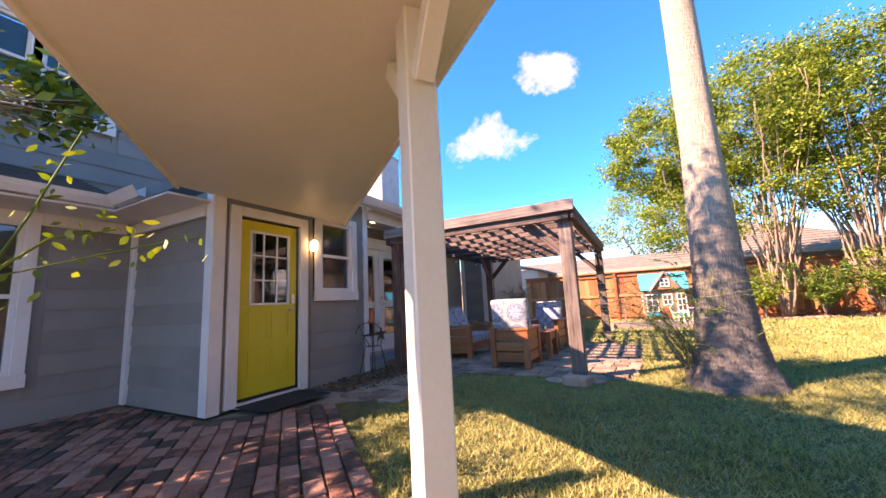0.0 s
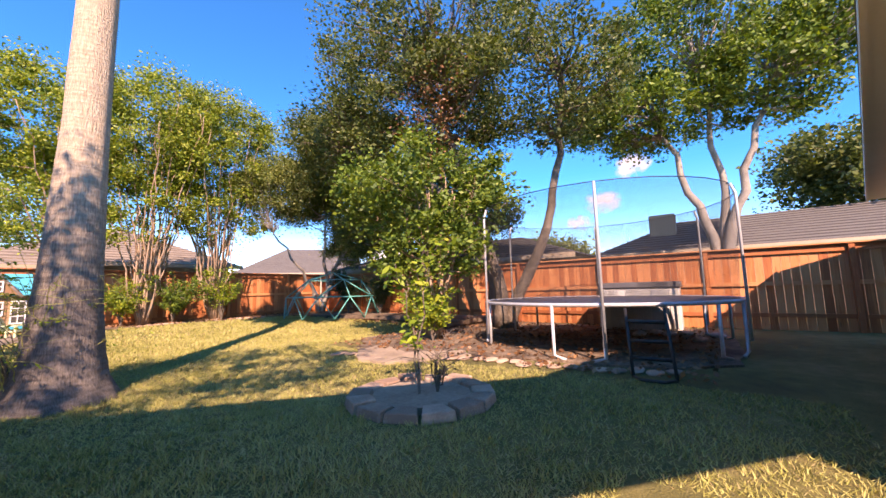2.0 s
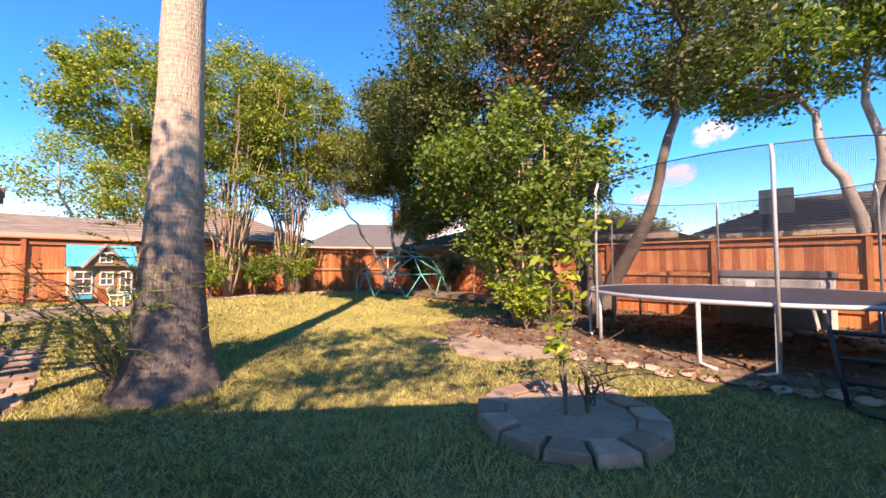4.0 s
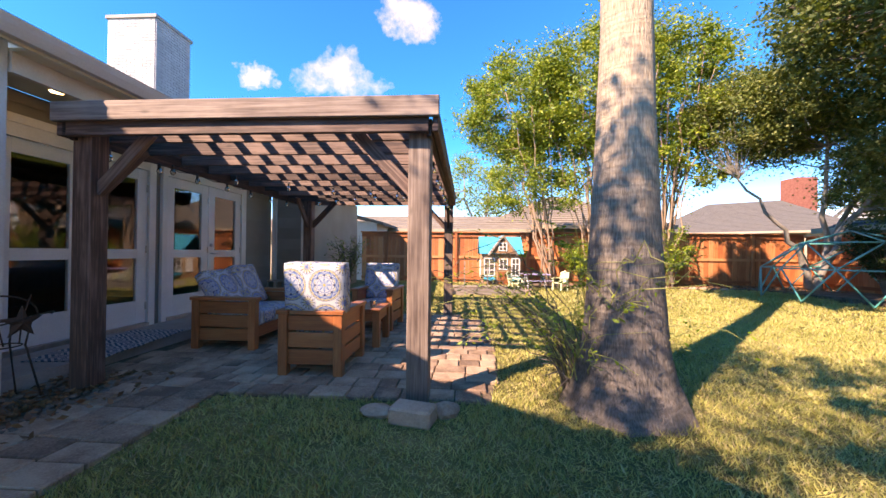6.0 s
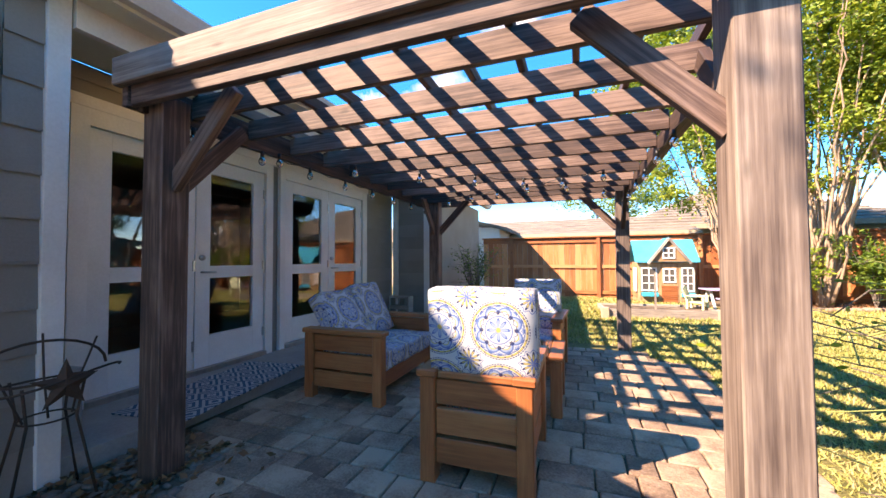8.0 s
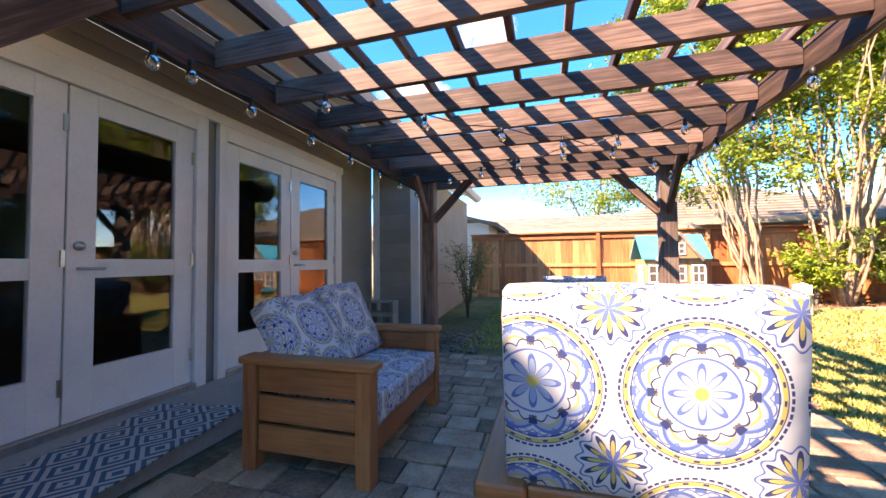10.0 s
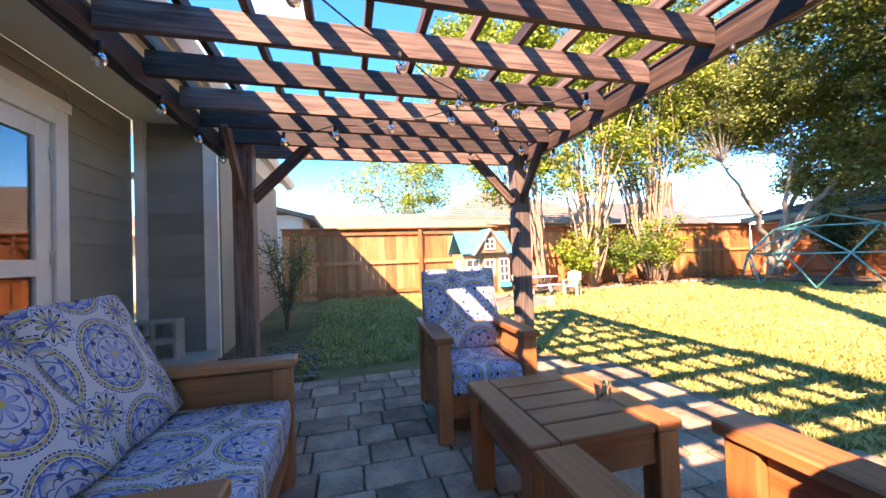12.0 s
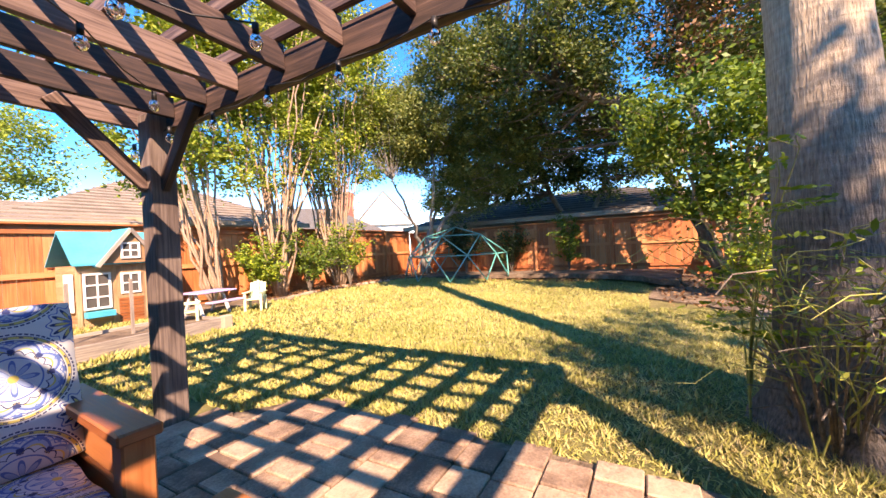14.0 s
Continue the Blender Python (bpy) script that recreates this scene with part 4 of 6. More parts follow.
def pergola():
    g = thing("pergola", "dark stained timber pergola with slatted top over a paved patio", "pergola")
    W = M["pergola"]
    for k, (x, y) in enumerate(((-2.825, 8.34), (-0.107, 8.363), (-2.70, 12.22), (-0.078, 12.30))):
        s = 0.085 if k == 1 else 0.078
        # Lawn-side posts get the paler copy that includes their sunlight.
        boxed("post", x - s, x + s, y - s, y + s, -0.02, 2.10, M["pergola_pale"] if x > -1 else W, g, "weathered timber post with sunlit paleness in its colour" if x > -1 else "dark timber post", 0.006)
        sx, sy = (1 if x < -1 else -1), (1 if y < 10 else -1)
        plank("brace", (x, y + sy * 0.06, 1.60), (x, y + sy * 0.50, 2.08), 0.095, 0.045, W, g, "diagonal knee brace")
        plank("brace", (x + sx * 0.06, y, 1.60), (x + sx * 0.52, y, 2.08), 0.095, 0.045, W, g, "diagonal knee brace")
    for y in (PY0, PY1):
        boxed("end_beam", PX0 + 0.05, PX1 - 0.05, y - 0.045 if y < 10 else y - 0.02, y + 0.0 if y < 10 else y + 0.02, 2.02, 2.15, W, g, "", 0.004)
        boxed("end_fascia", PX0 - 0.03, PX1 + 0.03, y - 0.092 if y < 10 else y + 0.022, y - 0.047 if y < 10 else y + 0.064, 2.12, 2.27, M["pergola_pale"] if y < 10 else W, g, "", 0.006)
    for x in (PX0, PX1):
        boxed("side_beam", x - 0.022, x + 0.022, PY0 - 0.046, PY1 + 0.021, 2.02, 2.20, W, g, "", 0.004)
        boxed("inner_beam", x - 0.07 if x > -1 else x + 0.03, x - 0.03 if x > -1 else x + 0.07, PY0 + 0.002, PY1 - 0.022, 2.0, 2.13, W, g, "", 0.004)
    for y in (8.52, 8.93, 9.34, 9.76, 10.17, 10.58, 10.99, 11.40, 11.73, 12.12):
        boxed("rafter", PX0 + 0.072, PX1 - 0.072, y - 0.019, y + 0.019, 2.055, 2.19, W, g, "", 0.003)
    m = 10
    for k in range(m + 1):
        x = PX0 + 0.11 + (PX1 - PX0 - 0.22) * k / m
        boxed("slat", x - 0.018, x + 0.018, PY0 + 0.0, PY1 - 0.0, 2.192, 2.262, W, g, "", 0.003)
    return g


pergola()


def string_lights():
    rng = random.Random(5)
    runs = [[(PX1 - 0.09, 8.5 + k * 0.52, 2.0 + (0.0 if k % 2 else -0.02)) for k in range(9)],
            [(PX0 + 0.09, 8.5 + k * 0.52, 2.0) for k in range(9)],
            [(-2.85 + k * 0.42, 9.2 + k * 0.42, 2.03 - 0.03 * math.sin(k)) for k in range(7)],
            [(-0.4 - k * 0.38, 10.7 + k * 0.2, 2.03) for k in range(6)]]
    for pts in runs:
        r = thing("string_light", "black cable of clear glass bulbs hung under the pergola rafters", "string light", "string lights")
        path = []
        for a, b in zip(pts, pts[1:]):
            path += [a, ((a[0] + b[0]) / 2, (a[1] + b[1]) / 2, (a[2] + b[2]) / 2 - 0.03)]
        tubed("cable", path + [pts[-1]], 0.004, M["black_metal"], r, seg=5)
        for p in pts:
            tubed("socket", [p, (p[0], p[1], p[2] - 0.045)], 0.013, M["black_metal"], r)
            z = p[2] - 0.045
            bm = bmesh.new()
            tube(bm, [(p[0], p[1], z - d) for d in (0, 0.015, 0.035, 0.055, 0.066)], [0.012, 0.022, 0.028, 0.02, 0.004], 10)
            part("bulb", bm, M["glass"], r, "clear glass bulb", True)


string_lights()


# ---- patio furniture ----
def cushion(name, x0, x1, y0, y1, z0, z1, parent, tilt=None, label="", puff=0.02, seed=1):
    """A boxed cushion with piped edges; tilt: (degrees about x, pivot y, pivot z)."""
    bm = bmesh.new()
    nx, ny, nz = 9, 9, 3
    sx, sy, sz = x1 - x0, y1 - y0, z1 - z0
    r = bmesh.ops.create_cube(bm, size=1.0)
    bmesh.ops.subdivide_edges(bm, edges=bm.edges[:], cuts=7, use_grid_fill=True)
    rng = random.Random(seed)
    uvl = bm.loops.layers.uv.verify()
    for f in bm.faces:
        n = [abs(c) for c in f.normal]
        ax = n.index(max(n))
        o = [i for i in range(3) if i != ax]
        dims = (sx, sy, sz)
        for lp in f.loops:
            c = lp.vert.co
            lp[uvl].uv = ((c[o[0]]) * dims[o[0]] + 0.15 + seed * 0.04, (c[o[1]]) * dims[o[1]] + 0.13)
    thin = min(range(3), key=lambda i: (sx, sy, sz)[i])
    for v in bm.verts:
        c = v.co.copy()
        e = [1 - (2 * abs(c[i])) ** 6 for i in range(3)]
        q = [c[0] * sx, c[1] * sy, c[2] * sz]
        o = [i for i in range(3) if i != thin]
        dome = max(0, (1 - (2 * abs(c[o[0]])) ** 2)) * max(0, (1 - (2 * abs(c[o[1]])) ** 2))
        q[thin] += (1 if c[thin] > 0 else -1) * puff * dome * (2 * abs(c[thin]))
        for i in o:
            k = 2 * abs(c[thin])
            q[i] *= 1 - 0.025 * k ** 4
            if abs(c[o[0]]) > 0.45 and abs(c[o[1]]) > 0.45:
                q[i] *= 0.985
        nz_ = noise.noise(Vector(q) * 6 + Vector((seed, 0, 0))) * 0.008
        v.co = Vector((q[0] + nz_, q[1] + nz_, q[2] + nz_)) + Vector(((x0 + x1) / 2, (y0 + y1) / 2, (z0 + z1) / 2))
    if tilt:
        a, py, pz = tilt
        bm.transform(Matrix.Translation((0, py, pz)) @ Matrix.Rotation(radians(a), 4, "X") @ Matrix.Translation((0, -py, -pz)))
    return part(name, bm, M["fabric"], parent, label, True)


def slatted_seat(name, label, w, d, at, rz, group):
    """A chunky redwood-stained seat frame that faces local -y... its back is at +y."""
    c = thing(name, label, name.replace("_", " "), group, at, rz)
    F = M["furn"]
    p = 0.085
    H = 0.56
    for x in (0, w - p):
        for y in (0, d - p):
            boxed("leg", x, x + p, y, y + p, 0, H, F, c, "", 0.006)
        boxed("armrest", x - 0.015, x + p + 0.015, -0.02, d + 0.015, H, H + 0.038, F, c, "", 0.006)
        for z in (0.10, 0.255, 0.41):
            boxed("side_slat", x + 0.025, x + 0.06, p, d - p, z, z + 0.135, F, c, "", 0.004)
    for z in (0.10, 0.255, 0.41):
        boxed("back_slat", p, w - p, d - 0.06, d - 0.025, z, z + 0.135, F, c, "", 0.004)
    boxed("back_cap", 0.10, w - 0.10, d - 0.08, d - 0.01, 0.555, 0.59, F, c, "", 0.005)
    boxed("front_rail", p, w - p, 0.02, 0.055, 0.13, 0.27, F, c, "", 0.004)
    n = 5
    for k in range(n):
        y = 0.08 + (d - 0.22) * k / n
        boxed("seat_slat", p, w - p, y, y + 0.09, 0.235, 0.26, F, c)
    return c


def armchair(label, at, rz):
    c = slatted_seat("armchair", label, 0.60, 0.74, at, rz, "patio armchairs")
    return c


def loose_cushion(label, at, rz, dims, tilt, seed, cat="cushion"):
    r = thing("cushion", label, cat, "patterned patio cushions", at, rz)
    cushion("cover", *dims, r, tilt, "", 0.02, seed)
    return r


# armchair whose back is turned to the lawn entrance: back at y 8.9, it faces +y
CH1 = (-0.855, 9.51, 0.0)
armchair("redwood-stained slatted patio armchair on the pavers beside a low table", CH1, 180)
loose_cushion("white, blue and yellow medallion seat cushion on the armchair", CH1, 180, (0.09, 0.51, 0.0, 0.58, 0.265, 0.40), None, 2)
loose_cushion("white, blue and yellow medallion back cushion leaning on the armchair back", CH1, 180, (-0.02, 0.55, 0.56, 0.71, 0.575, 1.035), (-6, 0.64, 0.57), 3)
# armchair at the far end, it faces -y
CH2 = (-1.40, 10.75, 0.0)
armchair("redwood-stained slatted patio armchair on the pavers at the patio edge", CH2, -3)
loose_cushion("white, blue and yellow medallion seat cushion on the armchair", CH2, -3, (0.09, 0.51, 0.0, 0.58, 0.265, 0.40), None, 5)
loose_cushion("white, blue and yellow medallion back cushion leaning on the armchair back", CH2, -3, (0.02, 0.55, 0.44, 0.58, 0.40, 0.965), (-14, 0.5, 0.42), 6)
# two-seat sofa with its back to the house, it faces +x
SOFA = (-2.13, 9.54, 0.0)
slatted_seat("sofa", "redwood-stained slatted two-seat sofa on the pavers beside the house", 1.15, 0.76, SOFA, 90, "")
loose_cushion("white, blue and yellow medallion long seat cushion on the sofa", SOFA, 90, (0.09, 1.06, 0.0, 0.64, 0.265, 0.42), None, 7)
loose_cushion("white, blue and yellow medallion back cushion slumped on the sofa", SOFA, 90, (0.095, 0.60, 0.40, 0.54, 0.43, 0.95), (-34, 0.47, 0.43), 8)
loose_cushion("white, blue and yellow medallion back cushion slumped on the sofa", SOFA, 90, (0.58, 1.05, 0.42, 0.56, 0.43, 0.98), (-26, 0.47, 0.43), 9)


def coffee_table():
    t = thing("coffee_table", "low redwood-stained slatted coffee table on the pavers", "coffee table", at=(-1.33, 9.805, 0))
    F = M["furn"]
    w, d, H = 0.565, 0.60, 0.455
    for x in (0, w - 0.085):
        for y in (0, d - 0.085):
            boxed("leg", x, x + 0.085, y, y + 0.085, 0, H - 0.037, F, t, "", 0.005)
        boxed("border_board", x - 0.01, x + 0.095, -0.01, d + 0.01, H - 0.036, H, F, t, "", 0.006)
        boxed("apron", x + 0.02, x + 0.06, 0.085, d - 0.085, H - 0.15, H - 0.04, F, t)
    for y in (0.02, d - 0.06):
        boxed("apron", 0.085, w - 0.085, y, y + 0.04, H - 0.15, H - 0.04, F, t)
    n = 5
    g = (d + 0.02) / n
    for k in range(n):
        boxed("slat", 0.10, w - 0.10, -0.01 + k * g + 0.005, -0.01 + (k + 1) * g - 0.005, H - 0.034, H - 0.002, F, t, "", 0.004)
    return t


coffee_table()
gl = thing("glass_tumbler", "small clear glass tumbler on the coffee table", "glass", at=(-0.90, 10.02, 0.455))
bm = bmesh.new()
tube(bm, [(0, 0, 0), (0, 0, 0.07)], [0.027, 0.034], 14, False)
part("cup", bm, M["glass"], gl, smooth=True)

rug = thing("doormat_rug", "blue and white diamond-patterned flat rug on the porch slab and pavers", "rug", at=(-3.45, 8.75, 0.108), rz=8)
bm = bmesh.new()
r = bmesh.ops.create_grid(bm, x_segments=12, y_segments=24, size=0.5)
uvl = bm.loops.layers.uv.verify()
for v in bm.verts:
    v.co = Vector((v.co.x * 0.62, 0.55 + v.co.y * 1.35, 0.008 + 0.004 * math.sin(v.co.y * 19)))
for f in bm.faces:
    for lp in f.loops:
        lp[uvl].uv = (lp.vert.co.x + 2.0, lp.vert.co.y + 2.0)
bmesh.ops.solidify(bm, geom=bm.faces[:], thickness=0.008)
part("weave", bm, M["rug"], rug)

mat = thing("doormat", "black rubber doormat before the yellow door on the bricks", "doormat", at=(-2.98, 6.28, 0.028), rz=0)
boxed("rubber_sheet", -0.27, 0.27, -0.42, 0.42, 0, 0.012, M["mat_black"], mat, "", 0.004)


def cinder_block(at, rz, label):
    c = thing("cinder_block", label, "concrete block", "concrete blocks", at, rz)
    bm = bmesh.new()
    box(bm, 0, 0.40, 0, 0.03, 0, 0.2), box(bm, 0, 0.40, 0.17, 0.20, 0, 0.2)
    for x in (0.0, 0.185, 0.37):
        box(bm, x, x + 0.03, 0.03, 0.17, 0.0, 0.2)
    bm.transform(Matrix.Rotation(radians(90), 4, "X") @ Matrix.Translation((0, 0, -0.2)))
    part("block", bm, M["concrete"], c)
    return c


cinder_block((-3.95, 13.02, 0.105), 0, "grey hollow concrete block stood against the wall")
cinder_block((-3.95, 13.02, 0.31), 0, "grey hollow concrete block on another against the wall")
cb = cinder_block((-3.62, 8.18, 0.105), 0, "grey hollow concrete block stood on end beside the porch corner")
cb.rotation_euler = (0, radians(-90), radians(8))


def star_stand():
    """A bent-rod plant holder: a ring with an iron star, a wide hooped back and splayed legs."""
    s = thing("wire_plant_stand", "rusty bent-wire plant stand with an iron star against the wall", "plant stand", at=(-3.10, 7.98, 0), rz=-10)
    R = M["rust_iron"]
    def ring(r_, z, tilt=0.0, n=24):
        return [(r_ * math.cos(2 * math.pi * k / n), r_ * math.sin(2 * math.pi * k / n), z + tilt * math.cos(2 * math.pi * k / n)) for k in range(n + 1)]
    tubed("hoop", ring(0.15, 0.60, 0.02), 0.006, R, s, "rusty round hoop")
    tubed("hoop", ring(0.10, 0.42), 0.005, R, s, "rusty round hoop")
    tubed("back_hoop", [(-0.10, 0.25 * math.cos(math.pi * k / 12), 0.62 + 0.16 * math.sin(math.pi * k / 12)) for k in range(13)], 0.007, R, s, "rusty wide hooped back")
    tubed("arm_hoop", [(0.02 + 0.16 * math.sin(math.pi * k / 12), 0.27 * math.cos(math.pi * k / 12), 0.62 + 0.03 * math.sin(math.pi * k / 6)) for k in range(13)], 0.006, R, s, "rusty curved arm")
    for y in (-0.14, 0.0, 0.14):
        tubed("spoke", [(-0.10, y * 1.5, 0.62 + 0.2 * math.sqrt(1 - (y * 5) ** 2 * 0.9)), (-0.06, y, 0.60), (0.02, y * 0.6, 0.42)], 0.005, R, s)
    for k in range(4):
        t = math.pi / 4 + k * math.pi / 2
        tubed("leg", [(0.20 * math.cos(t), 0.22 * math.sin(t), 0.0), (0.12 * math.cos(t), 0.12 * math.sin(t), 0.42), (0.15 * math.cos(t), 0.15 * math.sin(t), 0.60)], 0.0065, R, s)
    bm = bmesh.new()
    pts = [((0.125 if k % 2 == 0 else 0.05) * math.cos(k * math.pi / 5 + 0.3), (0.125 if k % 2 == 0 else 0.05) * math.sin(k * math.pi / 5 + 0.3)) for k in range(10)]
    vs = [bm.verts.new((0.165, p[0] + 0.02, 0.60 + p[1])) for p in pts]
    c0, c1 = bm.verts.new((0.19, 0.02, 0.60)), bm.verts.new((0.145, 0.02, 0.60))
    for k in range(10):
        bm.faces.new((vs[k], vs[(k + 1) % 10], c0)), bm.faces.new((vs[(k + 1) % 10], vs[k], c1))
    part("star", bm, R, s, "rusty iron star")


star_stand()


# ---- fences ----
def fence(name, label, a, b, top, side, base=None, step=0.145, posts=2.35, off0=0.0):
    """Pickets on three rails between posts, with a cap board; side: +1 or -1, to which side the rails lie."""
    f = thing(name, label, "fence")
    a, b = Vector((*a, 0)), Vector((*b, 0))
    d = (b - a).normalized()
    o = Vector((-d.y, d.x, 0)) * side
    L = (b - a).length
    rng = random.Random(len(name) + int(L))
    W = M["fence"]
    ang = math.atan2(d.y, d.x)
    mesh = None
    def put(nm, x0, x1, o0, o1, z0, z1, bev=0.0):
        bm = box(bmesh.new(), x0, x1, min(o0 * side, o1 * side), max(o0 * side, o1 * side), z0, z1, bev)
        bm.transform(Matrix.Translation(a) @ Matrix.Rotation(ang, 4, "Z"))
        return part(nm, bm, W, f)
    n = int(posts and L // posts) + 1
    xs = [off0 + k * posts for k in range(n + 1) if off0 + k * posts < L]
    for x in xs:
        p = a + d * x
        z = float(ground_z(p.x, p.y))
        put("post", x - 0.045, x + 0.045, 0.022, 0.11, z - 0.05, top - 0.005, 0.004)
    z0 = float(ground_z(a.x, a.y))
    for z in (z0 + 0.10, (z0 + top) / 2 - 0.02, top - 0.14):
        put("rail", 0, L, 0.0205, 0.058, z, z + 0.085)
    put("cap_board", -0.02, L + 0.02, -0.05, 0.13, top, top + 0.035, 0.004)
    put("trim_board", 0, L, 0.022, 0.042, top - 0.115 + 0.06, top - 0.002)
    m = bpy.data.meshes.new("picket")
    bm = box(bmesh.new(), 0, step - 0.006, -0.009, 0.009, 0, 1)
    bm.to_mesh(m), bm.free(), m.materials.append(W)
    k = 0
    x = 0.0
    while x < L - 0.02:
        p = a + d * x
        ob = new("picket", m)
        ob.parent = f
        z = float(ground_z(p.x, p.y)) - 0.02
        ob.location = (p.x + o.x * rng.uniform(0, 0.004), p.y + o.y * rng.uniform(0, 0.004), z)
        ob.rotation_euler = (0, 0, ang)
        ob.scale = (1, 1, top - z - rng.uniform(0.0, 0.012))
        x += step
    return f


fence("back_fence", "red-brown cedar privacy fence with a cap board behind the playhouse", (-3.3, 17.8), (10.85, 17.8), 1.79, -1, off0=0.85)
fence("side_fence", "red-brown cedar privacy fence with a cap board behind the trampoline", (11.0, 17.8), (11.45, -1.0), 1.72, -1, off0=0.4)


# ---- playhouse ----
def playhouse():
    h = thing("playhouse", "wooden cottage playhouse with turquoise roof and white windows by the fence", "playhouse", at=(0.73, 16.86, 0.12), rz=2)
    P, W, B = M["play_wood"], M["white_trim"], M["blue_roof"]
    w, d, e, pk = 1.18, 0.78, 1.0, 1.5
    n = 9
    def clap(y0, y1, x0, x1, z0, z1, nm="cladding_board"):
        z = z0
        while z < z1 - 0.01:
            boxed(nm, x0, x1, y0, y1, z, min(z + 0.11, z1) - 0.004, P, h)
            z += 0.11
    clap(0.0, 0.02, 0, w, 0.0, e)
    clap(d - 0.02, d, 0, w, 0.0, e)
    for x in (0.0, w - 0.02):
        clap(0.02, d - 0.02, x, x + 0.02, 0, e)
    for x in (-0.01, 0.415, 0.845, w - 0.05):
        boxed("corner_post", x, x + 0.06, -0.015, 0.0, 0, e, P, h)
    # main roof, ridge along x
    for s, y0, y1 in ((1, -0.12, d / 2), (-1, d + 0.12, d / 2)):
        bm = bmesh.new()
        z0, z1 = e - 0.02, pk
        v = [bm.verts.new(p) for p in ((-0.08, y0, z0), (w + 0.08, y0, z0), (w + 0.08, y1, z1), (-0.08, y1, z1), (-0.08, y0, z0 + 0.03), (w + 0.08, y0, z0 + 0.03), (w + 0.08, y1, z1 + 0.03), (-0.08, y1, z1 + 0.03))]
        for f in ((0, 1, 2, 3), (4, 5, 6, 7), (0, 1, 5, 4), (1, 2, 6, 5), (3, 0, 4, 7)):
            bm.faces.new([v[i] for i in f])
        bmesh.ops.recalc_face_normals(bm, faces=bm.faces)
        part("roof", bm, B, h, "turquoise painted roof")
    # gable dormer at the front
    gx, gw, gz = 0.62, 0.38, 1.52
    bm = bmesh.new()
    a = [bm.verts.new(p) for p in ((gx - gw, -0.15, e), (gx + gw, -0.15, e), (gx, -0.15, gz), (gx - gw, 0.3, e), (gx + gw, 0.3, e), (gx, 0.3, gz))]
    for f in ((0, 1, 2), (3, 4, 5), (0, 1, 4, 3)):
        bm.faces.new([a[i] for i in f])
    bmesh.ops.recalc_face_normals(bm, faces=bm.faces)
    part("gable", bm, P, h)
    for s in (1, -1):
        bm = bmesh.new()
        q = [(gx + s * (gw + 0.05), -0.2, e - 0.05), (gx, -0.2, gz + 0.01), (gx, 0.42, gz + 0.01), (gx + s * (gw + 0.05), 0.42, e - 0.05)]
        v = [bm.verts.new(p) for p in q] + [bm.verts.new((p[0], p[1], p[2] + 0.03)) for p in q]
        for f in ((0, 1, 2, 3), (4, 5, 6, 7), (0, 1, 5, 4), (1, 2, 6, 5), (2, 3, 7, 6), (3, 0, 4, 7)):
            bm.faces.new([v[i] for i in f])
        bmesh.ops.recalc_face_normals(bm, faces=bm.faces)
        part("gable_roof", bm, B, h, "turquoise painted roof")
        plank("bargeboard", (gx + s * (gw + 0.06), -0.215, e - 0.05), (gx, -0.215, gz + 0.02), 0.06, 0.02, M["grey_wood"], h)
    def win(x, z, ww, hh, y=-0.02, nx=2, nz=2):
        wd = part("window", box(box(box(box(bmesh.new(), x, x + ww, y - 0.02, y, z, z + 0.03), x, x + ww, y - 0.02, y, z + hh - 0.03, z + hh), x, x + 0.03, y - 0.02, y, z + 0.03, z + hh - 0.03), x + ww - 0.03, x + ww, y - 0.02, y, z + 0.03, z + hh - 0.03), W, h, "white window frame")
        # Opaque dark pane: the unlit inside is put into its colour.
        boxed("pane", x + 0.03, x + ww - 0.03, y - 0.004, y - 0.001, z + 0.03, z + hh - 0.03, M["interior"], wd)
        bm = bmesh.new()
        for k in range(1, nx):
            xx = x + ww * k / nx
            box(bm, xx - 0.011, xx + 0.011, y - 0.017, y - 0.005, z + 0.03, z + hh - 0.03)
        for k in range(1, nz):
            zz = z + hh * k / nz
            box(bm, x + 0.03, x + ww - 0.03, y - 0.016, y - 0.005, zz - 0.011, zz + 0.011)
        part("glazing_bars", bm, W, wd)
    win(0.49, 1.07, 0.26, 0.26, -0.155)
    win(0.06, 0.30, 0.34, 0.56, -0.02, 2, 3)
    win(0.90, 0.30, 0.26, 0.56, -0.02, 2, 3)
    boxed("flower_box", 0.06, 0.40, -0.16, -0.02, 0.18, 0.27, B, h, "turquoise flower box", 0.004)
    boxed("flower_box", 0.90, 1.16, -0.14, -0.02, 0.18, 0.27, B, h, "turquoise flower box", 0.004)
    boxed("shutter", -0.05, -0.02, 0.05, 0.32, 0.28, 0.86, W, h)
    dr = part("door", box(bmesh.new(), 0.47, 0.84, -0.03, -0.016, 0.02, 0.95), M["play_wood"], h, "brown slatted playhouse door")
    for k in range(8):
        boxed("door_slat", 0.49, 0.82, -0.04, -0.031, 0.04 + k * 0.05, 0.08 + k * 0.05, M["furn"], dr)
    win(0.52, 0.50, 0.27, 0.34, -0.03)
    return h


playhouse()


